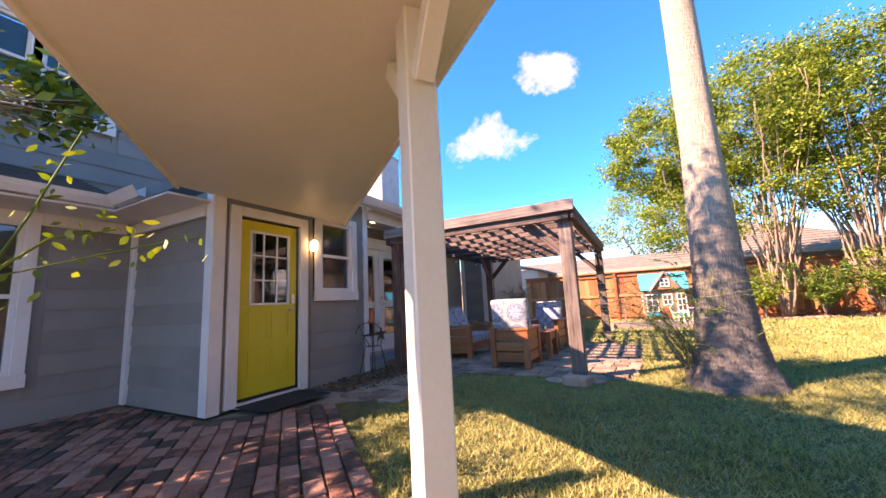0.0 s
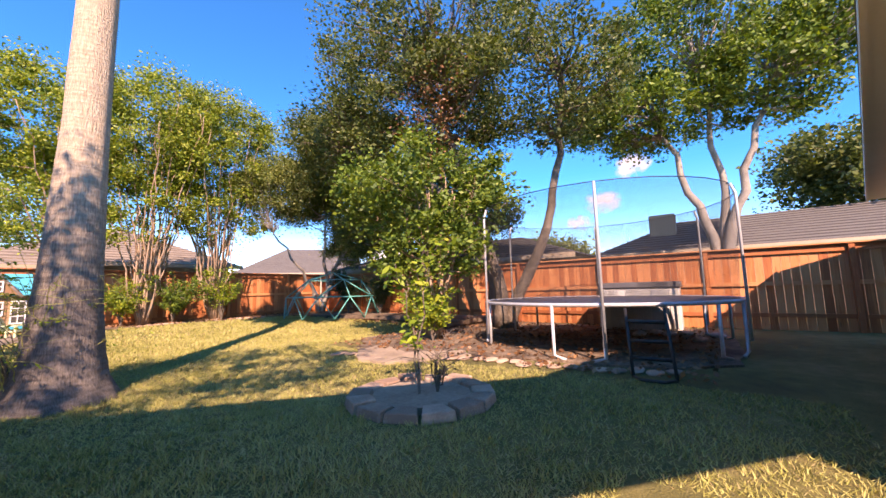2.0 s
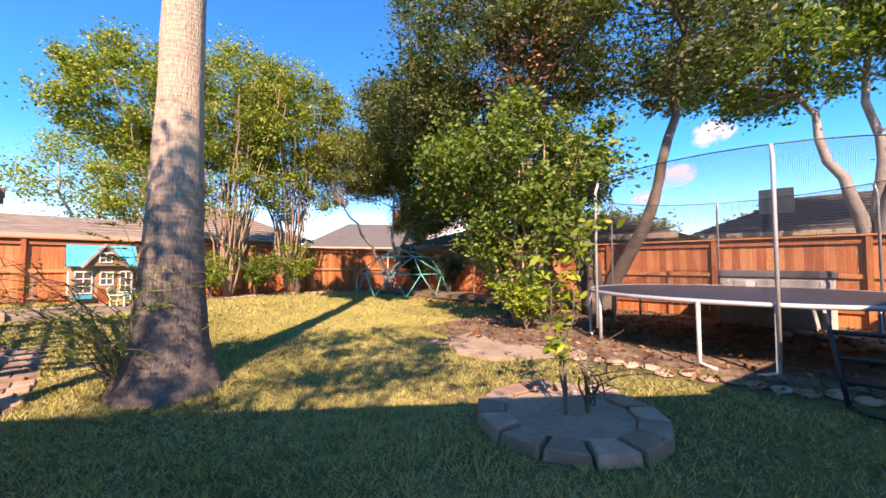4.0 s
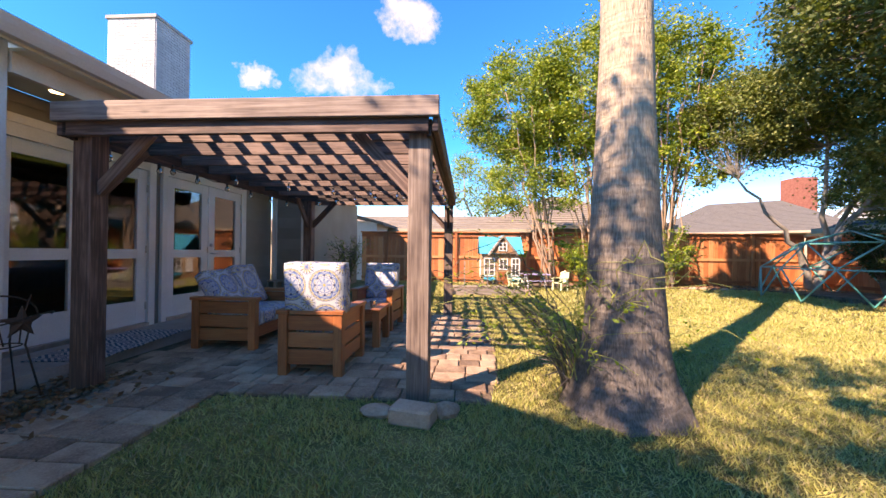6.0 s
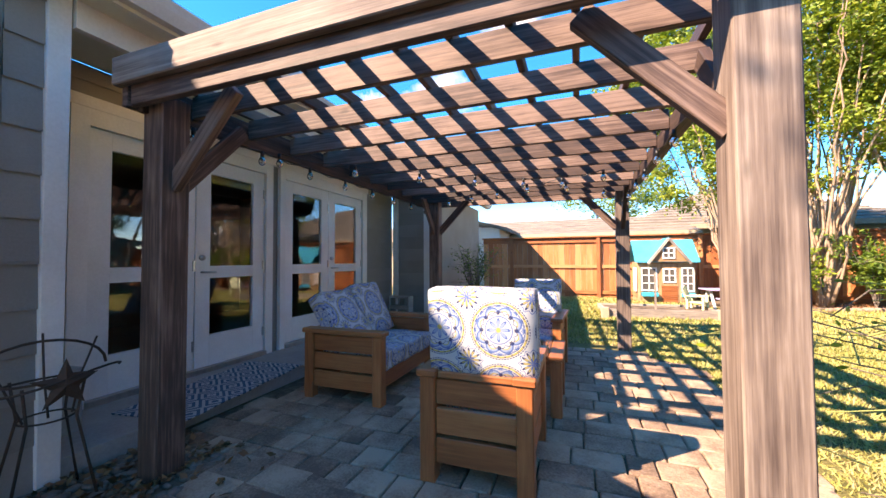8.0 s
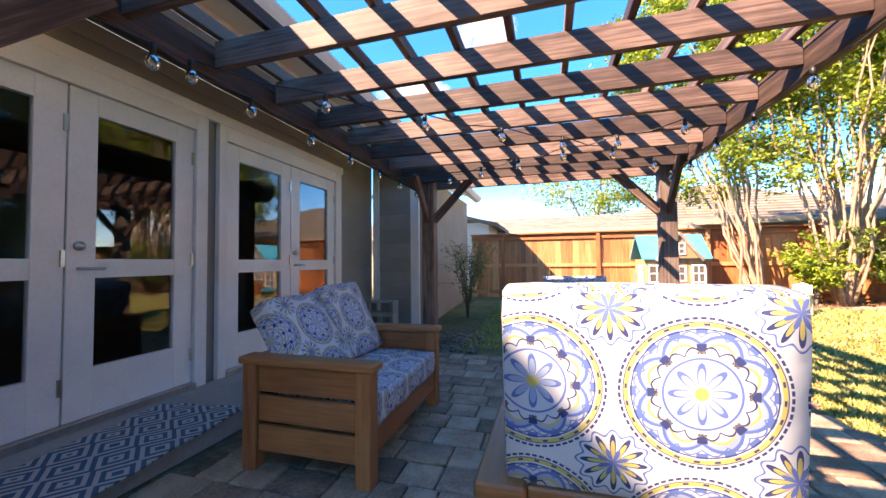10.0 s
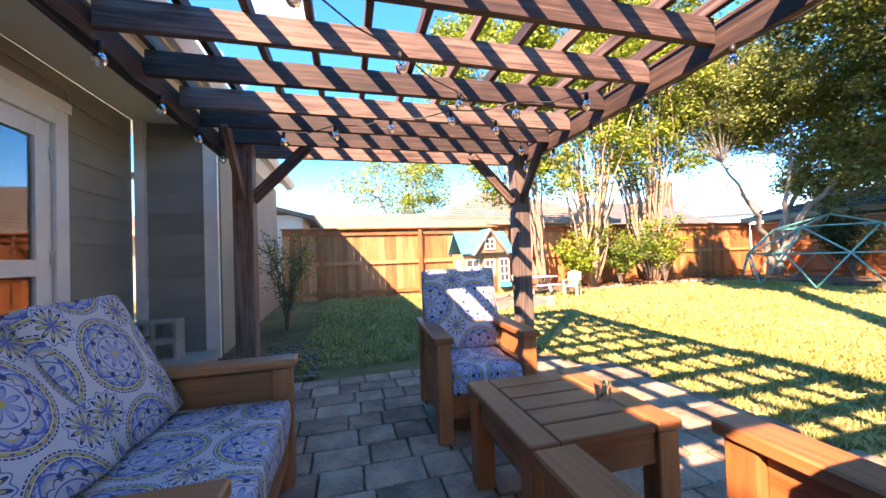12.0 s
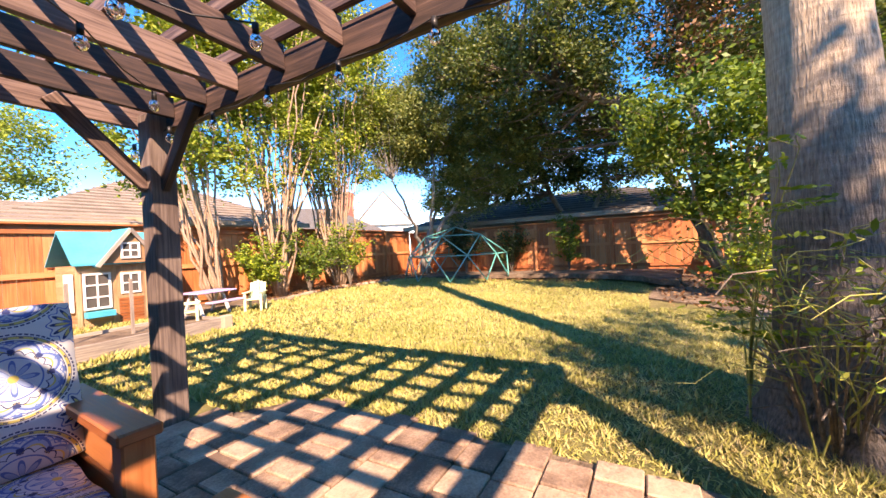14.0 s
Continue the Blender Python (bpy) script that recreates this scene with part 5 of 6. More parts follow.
def raised_bed():
    r = thing("raised_bed", "raised garden bed of weathered boards with stakes beside the playhouse", "raised garden bed", at=(-0.1, 14.75, 0.05), rz=6)
    G = M["grey_wood"]
    for y in (0.0, 0.95):
        boxed("bed_board", 0, 1.9, y, y + 0.04, 0.0, 0.17, G, r, "", 0.004)
    for x in (-0.04, 1.9):
        boxed("bed_board", x, x + 0.04, 0, 0.99, 0.0, 0.17, G, r, "", 0.004)
    for x in (-0.12, 1.86):
        boxed("corner_block", x, x + 0.14, -0.07, 0.05, -0.03, 0.20, M["stone"], r, "pale concrete corner block", 0.01)
    boxed("soil", 0, 1.9, 0.04, 0.95, 0, 0.13, M["soil"], r)
    for x, y in ((0.35, 0.5), (0.95, 0.42)):
        boxed("stake", x, x + 0.03, y, y + 0.03, 0.1, 0.85, G, r)
    return r


raised_bed()


def kid_chair(at, rz):
    c = thing("child_chair", "pale green plastic child's garden chair beside the small table", "child chair", "child chairs", at, rz)
    P = M["lime_plastic"]
    for x in (0, 0.27):
        boxed("leg", x, x + 0.045, 0, 0.04, 0, 0.33, P, c, "", 0.006)
        boxed("leg", x, x + 0.045, 0.27, 0.31, 0, 0.27, P, c, "", 0.006)
        boxed("armrest", x - 0.01, x + 0.06, -0.02, 0.32, 0.33, 0.35, P, c, "", 0.006)
    boxed("seat", 0.03, 0.285, 0.0, 0.30, 0.2, 0.225, P, c, "", 0.006)
    for k in range(5):
        x = 0.02 + k * 0.057
        plank("back_slat", (x + 0.022, 0.29, 0.2), (x + 0.022, 0.38, 0.50 + 0.04 * (1 - abs(k - 2) / 2)), 0.02, 0.048, P, c, "", 0.004)
    return c


kid_chair((1.65, 15.35, 0.1), 60), kid_chair((2.6, 15.75, 0.12), -50)
pt = thing("child_picnic_table", "purple and grey plastic child's table on the mulch", "child table", at=(1.9, 15.85, 0.12), rz=10)
boxed("top", 0, 0.75, 0, 0.5, 0.40, 0.43, M["purple_plastic"], pt, "purple tabletop", 0.01)
boxed("bench", 0.05, 0.7, -0.25, -0.08, 0.24, 0.27, M["purple_plastic"], pt, "", 0.008)
for x in (0.1, 0.6):
    plank("leg", (x, 0.02, 0.0), (x, 0.2, 0.4), 0.05, 0.04, M["grey_plastic"], pt)
    plank("leg", (x, 0.48, 0.0), (x, 0.3, 0.4), 0.05, 0.04, M["grey_plastic"], pt)


# ---- dome climber ----
def dome_climber():
    c = thing("dome_climber", "teal steel geodesic climbing dome on the lawn before the fence", "climbing dome", at=(9.5, 14.95, 0.1), rz=20)
    R = 1.75
    rings = [(R, 0.0, 10, 0.0), (R * 0.94, 0.74, 10, 0.5), (R * 0.60, 1.36, 5, 0.25), (0.0, 1.66, 1, 0)]
    P = [[Vector((r * math.cos(2 * math.pi * (k + o) / n), r * math.sin(2 * math.pi * (k + o) / n), z)) for k in range(n)] for r, z, n, o in rings]
    def bar(a, b):
        if (P[1][0] - P[1][1]).length * 0.2 < (a - b).length:
            tubed("bar", [a, b], 0.019, M["teal"], c, seg=6)
    for k in range(10):
        bar(P[0][k], P[1][k]), bar(P[0][(k + 1) % 10], P[1][k]), bar(P[1][k], P[1][(k + 1) % 10])
    for k in range(5):
        for j in range(10):
            if (P[2][k] - P[1][j]).length < 1.2:
                bar(P[2][k], P[1][j])
        bar(P[2][k], P[2][(k + 1) % 5]), bar(P[2][k], P[3][0])
    return c


dome_climber()


# ---- trampoline ----
def trampoline():
    t = thing("trampoline", "large round trampoline with a black safety net and a ladder", "trampoline", at=(7.95, 4.88, 0.0))
    R, H, T = 2.1, 0.74, 2.42
    N = 32
    cs = [(math.cos(2 * math.pi * k / N), math.sin(2 * math.pi * k / N)) for k in range(N + 1)]
    tubed("rim", [(R * a, R * b, H) for a, b in cs], 0.028, M["galv"], t)
    bm = bmesh.new()
    v = [bm.verts.new(((R - 0.06) * a, (R - 0.06) * b, H + 0.015)) for a, b in cs[:-1]]
    v2 = [bm.verts.new((p.co.x, p.co.y, H - 0.01)) for p in v]
    bm.faces.new(v), bm.faces.new(v2[::-1])
    for k in range(N):
        bm.faces.new((v[k], v2[k], v2[(k + 1) % N], v[(k + 1) % N]))
    part("jumping_mat", bm, M["tramp_mat"], t, "black jumping mat with fallen leaves")
    tubed("net_ring", [((R - 0.0) * a, (R - 0.0) * b, T) for a, b in cs], 0.008, M["black_metal"], t, seg=5)
    np_ = 6
    for k in range(np_):
        a0 = 2 * math.pi * k / np_ + radians(185)
        for s in (-0.16, 0.16):
            a = a0 + s
            tubed("leg", [(R * math.cos(a), R * math.sin(a), H), (R * math.cos(a), R * math.sin(a), 0.05), (R * math.cos(a0 + s * 0.5), R * math.sin(a0 + s * 0.5), 0.0)], 0.024, M["galv"], t)
        q = a0 + 0.16
        tubed("net_pole", [((R + 0.05) * math.cos(q), (R + 0.05) * math.sin(q), 0.2), ((R + 0.05) * math.cos(q), (R + 0.05) * math.sin(q), T - 0.15), (R * math.cos(q), R * math.sin(q), T)], 0.02, M["galv"], t)
    bm = bmesh.new()
    uvl = bm.loops.layers.uv.verify()
    lo = [bm.verts.new(((R - 0.08) * a, (R - 0.08) * b, H + 0.02)) for a, b in cs]
    hi = [bm.verts.new((R * a, R * b, T - 0.01)) for a, b in cs]
    for k in range(N):
        f = bm.faces.new((lo[k], lo[k + 1], hi[k + 1], hi[k]))
        for lp, uv in zip(f.loops, ((k, 0), (k + 1, 0), (k + 1, 4.1), (k, 4.1))):
            lp[uvl].uv = uv
    part("safety_net", bm, M["net"], t, "black mesh safety net")
    l0 = Vector((-2.75, -1.15, 0))
    for y in (-0.2, 0.2):
        tubed("ladder_rail", [(l0.x, l0.y + y, 0.02), (l0.x + 0.35, l0.y + y + 0.1, H - 0.02)], 0.018, M["black_metal"], t, "black ladder rail")
    for k in (0.28, 0.52, 0.8):
        tubed("ladder_rung", [(l0.x + 0.35 * k, l0.y - 0.2 + 0.1 * k, 0.72 * k), (l0.x + 0.35 * k, l0.y + 0.2 + 0.1 * k, 0.72 * k)], 0.02, M["black_metal"], t, "black ladder step")
    tubed("ladder_foot", [(l0.x, l0.y - 0.2, 0.02), (l0.x - 0.1, l0.y - 0.1, 0.015), (l0.x - 0.1, l0.y + 0.1, 0.015), (l0.x, l0.y + 0.2, 0.02)], 0.018, M["black_metal"], t)
    return t


trampoline()
db = thing("deck_box", "pale grey resin storage box with a dark lid by the fence", "storage box", at=(10.35, 4.6, 0.0), rz=2)
boxed("body", -0.36, 0.36, -0.8, 0.8, 0.0, 0.92, M["grey_plastic"], db, "", 0.015)
for k in range(9):
    boxed("body_panel", -0.375, -0.361, -0.76 + k * 0.17, -0.61 + k * 0.17, 0.05, 0.88, M["grey_plastic"], db)
boxed("lid", -0.40, 0.38, -0.83, 0.83, 0.925, 1.06, M["dark_lid"], db, "dark grey lid", 0.02)


# ---- tree ring and edging stones ----
def stone_ring():
    c = Vector((3.5, 5.46, -0.03))
    n = 14
    for k in range(n):
        a = 2 * math.pi * k / n
        s = thing("edging_stone", "tapered brown concrete edging stone of a round planting ring", "edging stone", "stones of the planting ring", (c.x, c.y, c.z), math.degrees(a))
        bm = bmesh.new()
        r0, r1, h = 0.46, 0.69, 0.088
        w0, w1 = r0 * math.tan(math.pi / n) - 0.012, r1 * math.tan(math.pi / n) - 0.012
        j = random.Random(k).uniform(-0.015, 0.015)
        q = [(r0, -w0), (r1 + j, -w1), (r1 + j, w1), (r0, w0)]
        lo = [bm.verts.new((x, y, 0)) for x, y in q]
        hi = [bm.verts.new((x * 1.0 - (0.015 if x > 0.5 else -0.015), y * 0.92, h + j)) for x, y in q]
        bm.faces.new(lo[::-1]), bm.faces.new(hi)
        for i in range(4):
            bm.faces.new((lo[i], lo[(i + 1) % 4], hi[(i + 1) % 4], hi[i]))
        bmesh.ops.bevel(bm, geom=bm.edges[:], offset=0.008, segments=1, affect="EDGES")
        part("block", bm, M["stone"], s)
    patch("planting_soil", [(c.x + 0.47 * math.cos(k * 0.4), c.y + 0.47 * math.sin(k * 0.4)) for k in range(16)][:15], 0.03, M["dirt"], "sandy soil in the stone ring")


stone_ring()


def rock(at, size, seed, label, mat="stone", group="loose edging stones"):
    r = thing("rock", label, "stone", group, at)
    bm = bmesh.new()
    bmesh.ops.create_icosphere(bm, subdivisions=2, radius=0.5)
    for v in bm.verts:
        k = 1 + 0.25 * noise.noise(v.co * 2.2 + Vector((seed, 0, 0)))
        v.co = Vector((v.co.x * size[0] * k, v.co.y * size[1] * k, v.co.z * size[2] * k + size[2] * 0.35))
    part("stone_body", bm, M[mat], r)


for k, (x, y, s) in enumerate(((-0.37, 8.12, (0.26, 0.17, 0.09)), (0.12, 8.14, (0.2, 0.16, 0.13)))):
    rock((x, y, -0.03), s, k, "rough brown stone at the foot of the pergola post")
eb = thing("edging_block", "worn grey concrete block lying by the pergola post", "concrete block", at=(-0.10, 8.03, -0.03), rz=-14)
boxed("block", -0.15, 0.15, -0.09, 0.09, 0, 0.12, M["stone"], eb, "", 0.015)
rr = random.Random(8)
for k in range(26):
    t = k / 25
    x, y = 4.4 + 0.9 * t + (0.2 if k % 2 else 0), 8.2 - 4.6 * t
    x = 4.95 + 0.75 * t if t > 0.2 else 4.7
    rock((x + rr.uniform(-0.1, 0.1), y, -0.03), (rr.uniform(0.22, 0.36), rr.uniform(0.14, 0.22), 0.055), k + 20, "flat brown edging stone between lawn and mulch", "stone", "flat edging stones")
for k in range(16):
    t = k / 15
    rock((4.0 + 3.6 * t, 16.3 + 0.55 * math.sin(t * 3) + rr.uniform(-0.05, 0.05), 0.12), (rr.uniform(0.2, 0.36), 0.18, 0.1), k + 60, "flat brown edging stone along the fence bed", "stone", "flat edging stones")
for k in range(6):
    rock((8.9 + rr.uniform(-0.4, 0.5), 3.2 + 0.25 * k, 0.0), (0.5, 0.25, 0.1), k + 90, "flat grey stepping stone under the trampoline", "concrete", "stacked stepping stones")


# ---- plants ----
def palm():
    p = thing("palm_tree", "tall pale palm trunk with a dark flared base on the lawn", "palm tree", at=(1.47, 8.42, -0.05))
    bm = bmesh.new()
    prof = [(0, 0.47), (0.10, 0.42), (0.25, 0.36), (0.5, 0.31), (0.9, 0.275), (1.5, 0.245), (2.2, 0.215), (3, 0.195), (4.5, 0.18), (6.5, 0.17), (9.5, 0.165)]
    rings = []
    z = 0.0
    zs = list(np.arange(0, 9.5, 0.06))
    for z in zs:
        r = np.interp(z, [a for a, _ in prof], [b for _, b in prof])
        ring = []
        for k in range(40):
            a = 2 * math.pi * k / 40
            q = r * (1 + 0.004 * math.sin(z * 75) + 0.05 * noise.noise(Vector((math.cos(a) * 2, math.sin(a) * 2, z * 1.2))) + (0.16 * max(0, 0.4 - z) * math.sin(a * 9 + math.sin(z * 20))))
            ring.append(bm.verts.new((q * math.cos(a) + 0.012 * z, q * math.sin(a) + 0.035 * z, z)))
        rings.append(ring)
    for a, b in zip(rings, rings[1:]):
        for k in range(40):
            bm.faces.new((a[k], a[(k + 1) % 40], b[(k + 1) % 40], b[k]))
    part("trunk", bm, M["palm"], p, smooth=True)
    rng = np.random.default_rng(4)
    bm = bmesh.new()
    pts = []
    for k in range(34):
        a, up = rng.uniform(0, 6.28), rng.uniform(-0.5, 1.0)
        prev = Vector((0.11, 0.33, 9.5))
        path = [prev]
        for s in range(1, 9):
            t = s / 8
            path.append(Vector((0.11 + 1.5 * t * math.cos(a), 0.33 + 1.5 * t * math.sin(a), 9.5 + up * t * 1.2 - 1.3 * t * t)))
        tube(bm, path, 0.015, 4, False)
        for q in range(60):
            pts.append(list(path[-1].lerp(path[-3], rng.uniform(0, 1)) + Vector(rng.normal(size=3)) * 0.18))
    part("frond_stalk", bm, M["leaf_dark"], p)
    tagged(leaves("frond", np.array(pts), 0.5, M["leaf_dark"], p, rng), kind="stuff")
    return p


palm()


def shrub(name, label, at, h, w, n, leaf, mat, seed, bark="bark", stems=14, bare=0.3, cat="shrub", arch=0.5):
    """A loose shrub of arching canes, leaves along their upper parts."""
    rng = np.random.default_rng(seed)
    s = thing(name, label, cat, "", at)
    bm = bmesh.new()
    pts = []
    per = max(1, n // (stems * 3))
    for k in range(stems):
        a = rng.uniform(0, 6.283)
        r = w * rng.uniform(0.3, 1.0)
        hh = h * rng.uniform(0.55, 1.0)
        path = []
        for q in range(9):
            t = q / 8
            path.append(Vector((r * math.cos(a) * t ** 1.4, r * math.sin(a) * t ** 1.4, hh * (t - arch * t * t * 0.6) / (1 - arch * 0.6) * 1.0)) + Vector(rng.normal(size=3)) * 0.02 * q / 4)
        tube(bm, path, [0.010 * (1 - 0.8 * q / 8) + 0.002 for q in range(9)], 5, False)
        for j in range(3):
            st = path[int(rng.integers(3, 8))]
            e = st + Vector((rng.normal() * 0.25, rng.normal() * 0.25, rng.uniform(-0.05, 0.3)))
            tube(bm, [st, st.lerp(e, 0.5) + Vector((0, 0, 0.04)), e], [0.004, 0.003, 0.0015], 4, False)
            for _ in range(per):
                t = rng.uniform(0, 1)
                pts.append(list(st.lerp(e, t) + Vector(rng.normal(size=3)) * 0.045))
        for _ in range(per):
            t = rng.uniform(bare, 1) * 7.99
            i = int(t)
            pts.append(list(path[i].lerp(path[i + 1], t - i) + Vector(rng.normal(size=3)) * 0.05))
    tagged(part("cane_tangle", bm, M[bark], s, smooth=True), kind="stuff")
    pts = np.array(pts)
    pts = pts[pts[:, 2] > 0.04]
    tagged(leaves("foliage", pts, leaf, M[mat], s, rng, oval=True), kind="stuff")
    return s


def cane_bush():
    """Long arching canes that fan out over the lawn and towards the patio, with sparse pinnate leaves."""
    rng = np.random.default_rng(11)
    b = thing("rose_bush", "sprawling thorny bush with long arching bare canes beside the palm", "shrub", "", (1.2, 8.58, -0.03))
    canes, wood_, pts = bmesh.new(), bmesh.new(), []
    for k in range(60):
        a = rng.uniform(0, 6.283)
        reach, top = rng.uniform(0.45, 1.15), rng.uniform(0.45, 1.35)
        if k % 3 == 0:
            a, reach = rng.uniform(2.6, 4.2), rng.uniform(0.8, 1.25)
        foot = Vector((rng.uniform(-0.14, 0.14), rng.uniform(-0.14, 0.14), 0))
        path = []
        for q in range(12):
            t = q / 11
            path.append(foot + Vector((reach * math.cos(a) * t ** 1.3, reach * math.sin(a) * t ** 1.3, top * (2.1 * t - 1.25 * t * t))) + Vector(rng.normal(size=3)) * 0.012 * q / 3)
        tube(canes if k % 3 else wood_, path, [0.0045 * (1 - 0.75 * q / 11) + 0.001 for q in range(12)], 5, False)
        for _ in range(3):
            i = int(rng.integers(4, 11))
            st = path[i]
            e = st + Vector((rng.normal() * 0.22, rng.normal() * 0.22, rng.uniform(-0.12, 0.2)))
            m_ = st.lerp(e, 0.5) + Vector((0, 0, 0.03))
            tube(canes, [st, m_, e], [0.003, 0.0022, 0.001], 4, False)
            if rng.uniform() < 0.6:
                for q in range(7):
                    pts.append(list(st.lerp(e, 0.2 + 0.12 * q) + Vector(rng.normal(size=3)) * 0.014))
        if k % 2:
            for q in range(6):
                i = int(rng.integers(6, 11))
                pts.append(list(path[i].lerp(path[i + 1], rng.uniform()) + Vector(rng.normal(size=3)) * 0.03))
    for k in range(26):
        a = rng.uniform(0, 6.283)
        e = Vector((0.35 * math.cos(a), 0.35 * math.sin(a), rng.uniform(0.1, 0.6)))
        tube(wood_, [(0.1 * math.cos(a), 0.1 * math.sin(a), 0), e * 0.55 + Vector((0, 0, 0.12)), e], [0.012, 0.008, 0.003], 5, False)
    tagged(part("cane_tangle", canes, M["green_cane"], b, "yellow-green young canes", True), kind="stuff")
    tagged(part("old_wood", wood_, M["bark"], b, "dark old stems", True), kind="stuff")
    tagged(leaves("foliage", np.array(pts), 0.038, M["leaf_bright"], b, rng, oval=True), kind="stuff")


cane_bush()


def fern_shoots():
    """Upright shoots whose long leaves carry two rows of leaflets."""
    rng = np.random.default_rng(17)
    b = thing("tall_weed", "tall wisteria shoots with long feathered leaves beside the palm trunk", "shrub", "", (1.42, 8.88, -0.03))
    bm, pts = bmesh.new(), []
    for k in range(5):
        a, top = rng.uniform(0, 6.283), rng.uniform(1.0, 1.75)
        path = [Vector((0.35 * math.cos(a) * t * t, 0.35 * math.sin(a) * t * t, top * t)) for t in np.linspace(0, 1, 8)]
        tube(bm, path, [0.007 - 0.0007 * q for q in range(8)], 5, False)
        for q in range(3, 8):
            for _ in range(1 + q % 2):
                d = rng.uniform(0, 6.283)
                e = path[q] + Vector((0.26 * math.cos(d), 0.26 * math.sin(d), rng.uniform(-0.04, 0.10)))
                tube(bm, [path[q], path[q].lerp(e, 0.5) + Vector((0, 0, 0.04)), e], [0.0025, 0.002, 0.001], 4, False)
                side = Vector((-math.sin(d), math.cos(d), 0))
                for j in range(2, 10):
                    c = path[q].lerp(e, j / 9.5) + Vector((0, 0, 0.03))
                    pts += [list(c + side * 0.025), list(c - side * 0.025)]
    tagged(part("stalks", bm, M["green_cane"], b, smooth=True), kind="stuff")
    tagged(leaves("foliage", np.array(pts), 0.045, M["leaf_bright"], b, rng, flat=0.2, oval=True), kind="stuff")


fern_shoots()
shrub("young_shrub", "spindly shrub with few leaves in the bed beside the house", (-2.75, 14.6, 0.0), 1.5, 0.55, 900, 0.05, "leaf_shrub", 13, "bark", 22, 0.2)
shrub("sapling", "leafy sapling growing in the stone ring", (3.45, 5.45, 0.02), 1.65, 0.26, 190, 0.085, "leaf_bright", 14, "bark", 3, 0.4, "sapling", 0.05)
shrub("twig_cluster", "short bare twigs in the stone ring", (3.6, 5.35, 0.02), 0.4, 0.2, 20, 0.04, "leaf_shrub", 15, "bark", 8, 0.9)

def multi_stem(n, h, w, seed, z0=0.0):
    rng = np.random.default_rng(seed)
    out = []
    for k in range(n):
        a = rng.uniform(0, 6.283)
        r = w * rng.uniform(0.25, 1)
        out.append([(0.1 * math.cos(a), 0.1 * math.sin(a), 0), (r * 0.35 * math.cos(a), r * 0.35 * math.sin(a), h * 0.35), (r * 0.7 * math.cos(a), r * 0.7 * math.sin(a), h * 0.7), (r * math.cos(a), r * math.sin(a), h * rng.uniform(0.85, 1.1))])
    return out


CRAPE = "multi-stemmed crape myrtle with tan trunks and yellow-green leaves by the fence"
def crape(x, y, h, w, n, seed, clumps, lean=0.0):
    stems = [[(px + lean * pz / h, py, pz) for px, py, pz in st] for st in multi_stem(n, h * 0.78, w * 0.95, seed)]
    tree("crape_myrtle", CRAPE, (x, y, 0.14), stems, [((lean * 0.8, 0, h * 0.74), (w * 1.1, w * 0.85, h * 0.25), clumps), ((lean * 0.4, 0, h * 0.45), (w * 0.95, w * 0.6, h * 0.16), clumps // 4)],
         0.095, M["leaf_crape"], M["pale_bark"], 175, 0.21, 20 + seed, 0.03, "crape myrtles")
crape(4.2, 16.9, 8.0, 2.0, 34, 1, 200)
crape(6.2, 17.0, 8.2, 1.9, 36, 2, 185)
crape(2.9, 17.1, 7.4, 1.6, 16, 3, 150, -1.4)
shrub("green_shrub", "low green shrub at the foot of the crape myrtles", (6.3, 16.7, 0.14), 1.9, 1.0, 2600, 0.08, "leaf_bright", 39, stems=24)
shrub("green_shrub", "low green shrub at the foot of the crape myrtles", (4.9, 16.7, 0.14), 1.5, 0.9, 3200, 0.08, "leaf_shrub", 31, stems=24)
shrub("green_shrub", "low green shrub at the foot of the crape myrtles", (3.7, 16.8, 0.14), 1.3, 0.7, 2400, 0.08, "leaf_bright", 32, stems=20)
tree("olive_tree", "broad grey-green evergreen tree hanging over the climbing dome", (10.1, 16.7, 0.14), [[(0, 0, 0), (-0.4, -0.2, 1.0), (-1.3, -0.5, 1.9), (-2.4, -0.6, 3.1)], [(0.1, 0, 0), (0.2, -0.3, 1.3), (-0.3, -0.8, 2.8), (-0.5, -1.0, 5.0)], [(0.2, 0, 0), (0.7, 0.1, 1.5), (1.2, -0.4, 3.4), (1.4, -1.0, 5.2)], [(0.1, -0.1, 0), (0.1, -0.7, 1.6), (0.2, -1.8, 3.0), (0.3, -3.0, 4.2)]],
     [((-1.5, -0.3, 5.0), (2.2, 1.6, 1.25), 120), ((0.0, -1.0, 5.2), (2.6, 2.4, 1.9), 150), ((0.5, -2.6, 3.9), (1.8, 1.9, 1.4), 90), ((0.9, -1.2, 2.9), (1.3, 1.5, 0.9), 60)], 0.085, M["leaf_grey"], M["grey_bark"], 300, 0.24, 24, 0.10)
shrub("dark_shrub", "dark evergreen shrub against the fence", (10.3, 15.0, 0.12), 1.9, 0.8, 4200, 0.08, "leaf_dark", 33, stems=24)
shrub("dark_shrub", "dark evergreen shrub against the fence", (10.5, 13.4, 0.1), 1.6, 0.7, 3000, 0.08, "leaf_dark", 34, stems=20)
shrub("climbing_vine", "green vine climbing the side fence", (10.8, 11.6, 0.02), 2.0, 0.4, 2400, 0.08, "leaf_shrub", 35, stems=16, cat="vine")


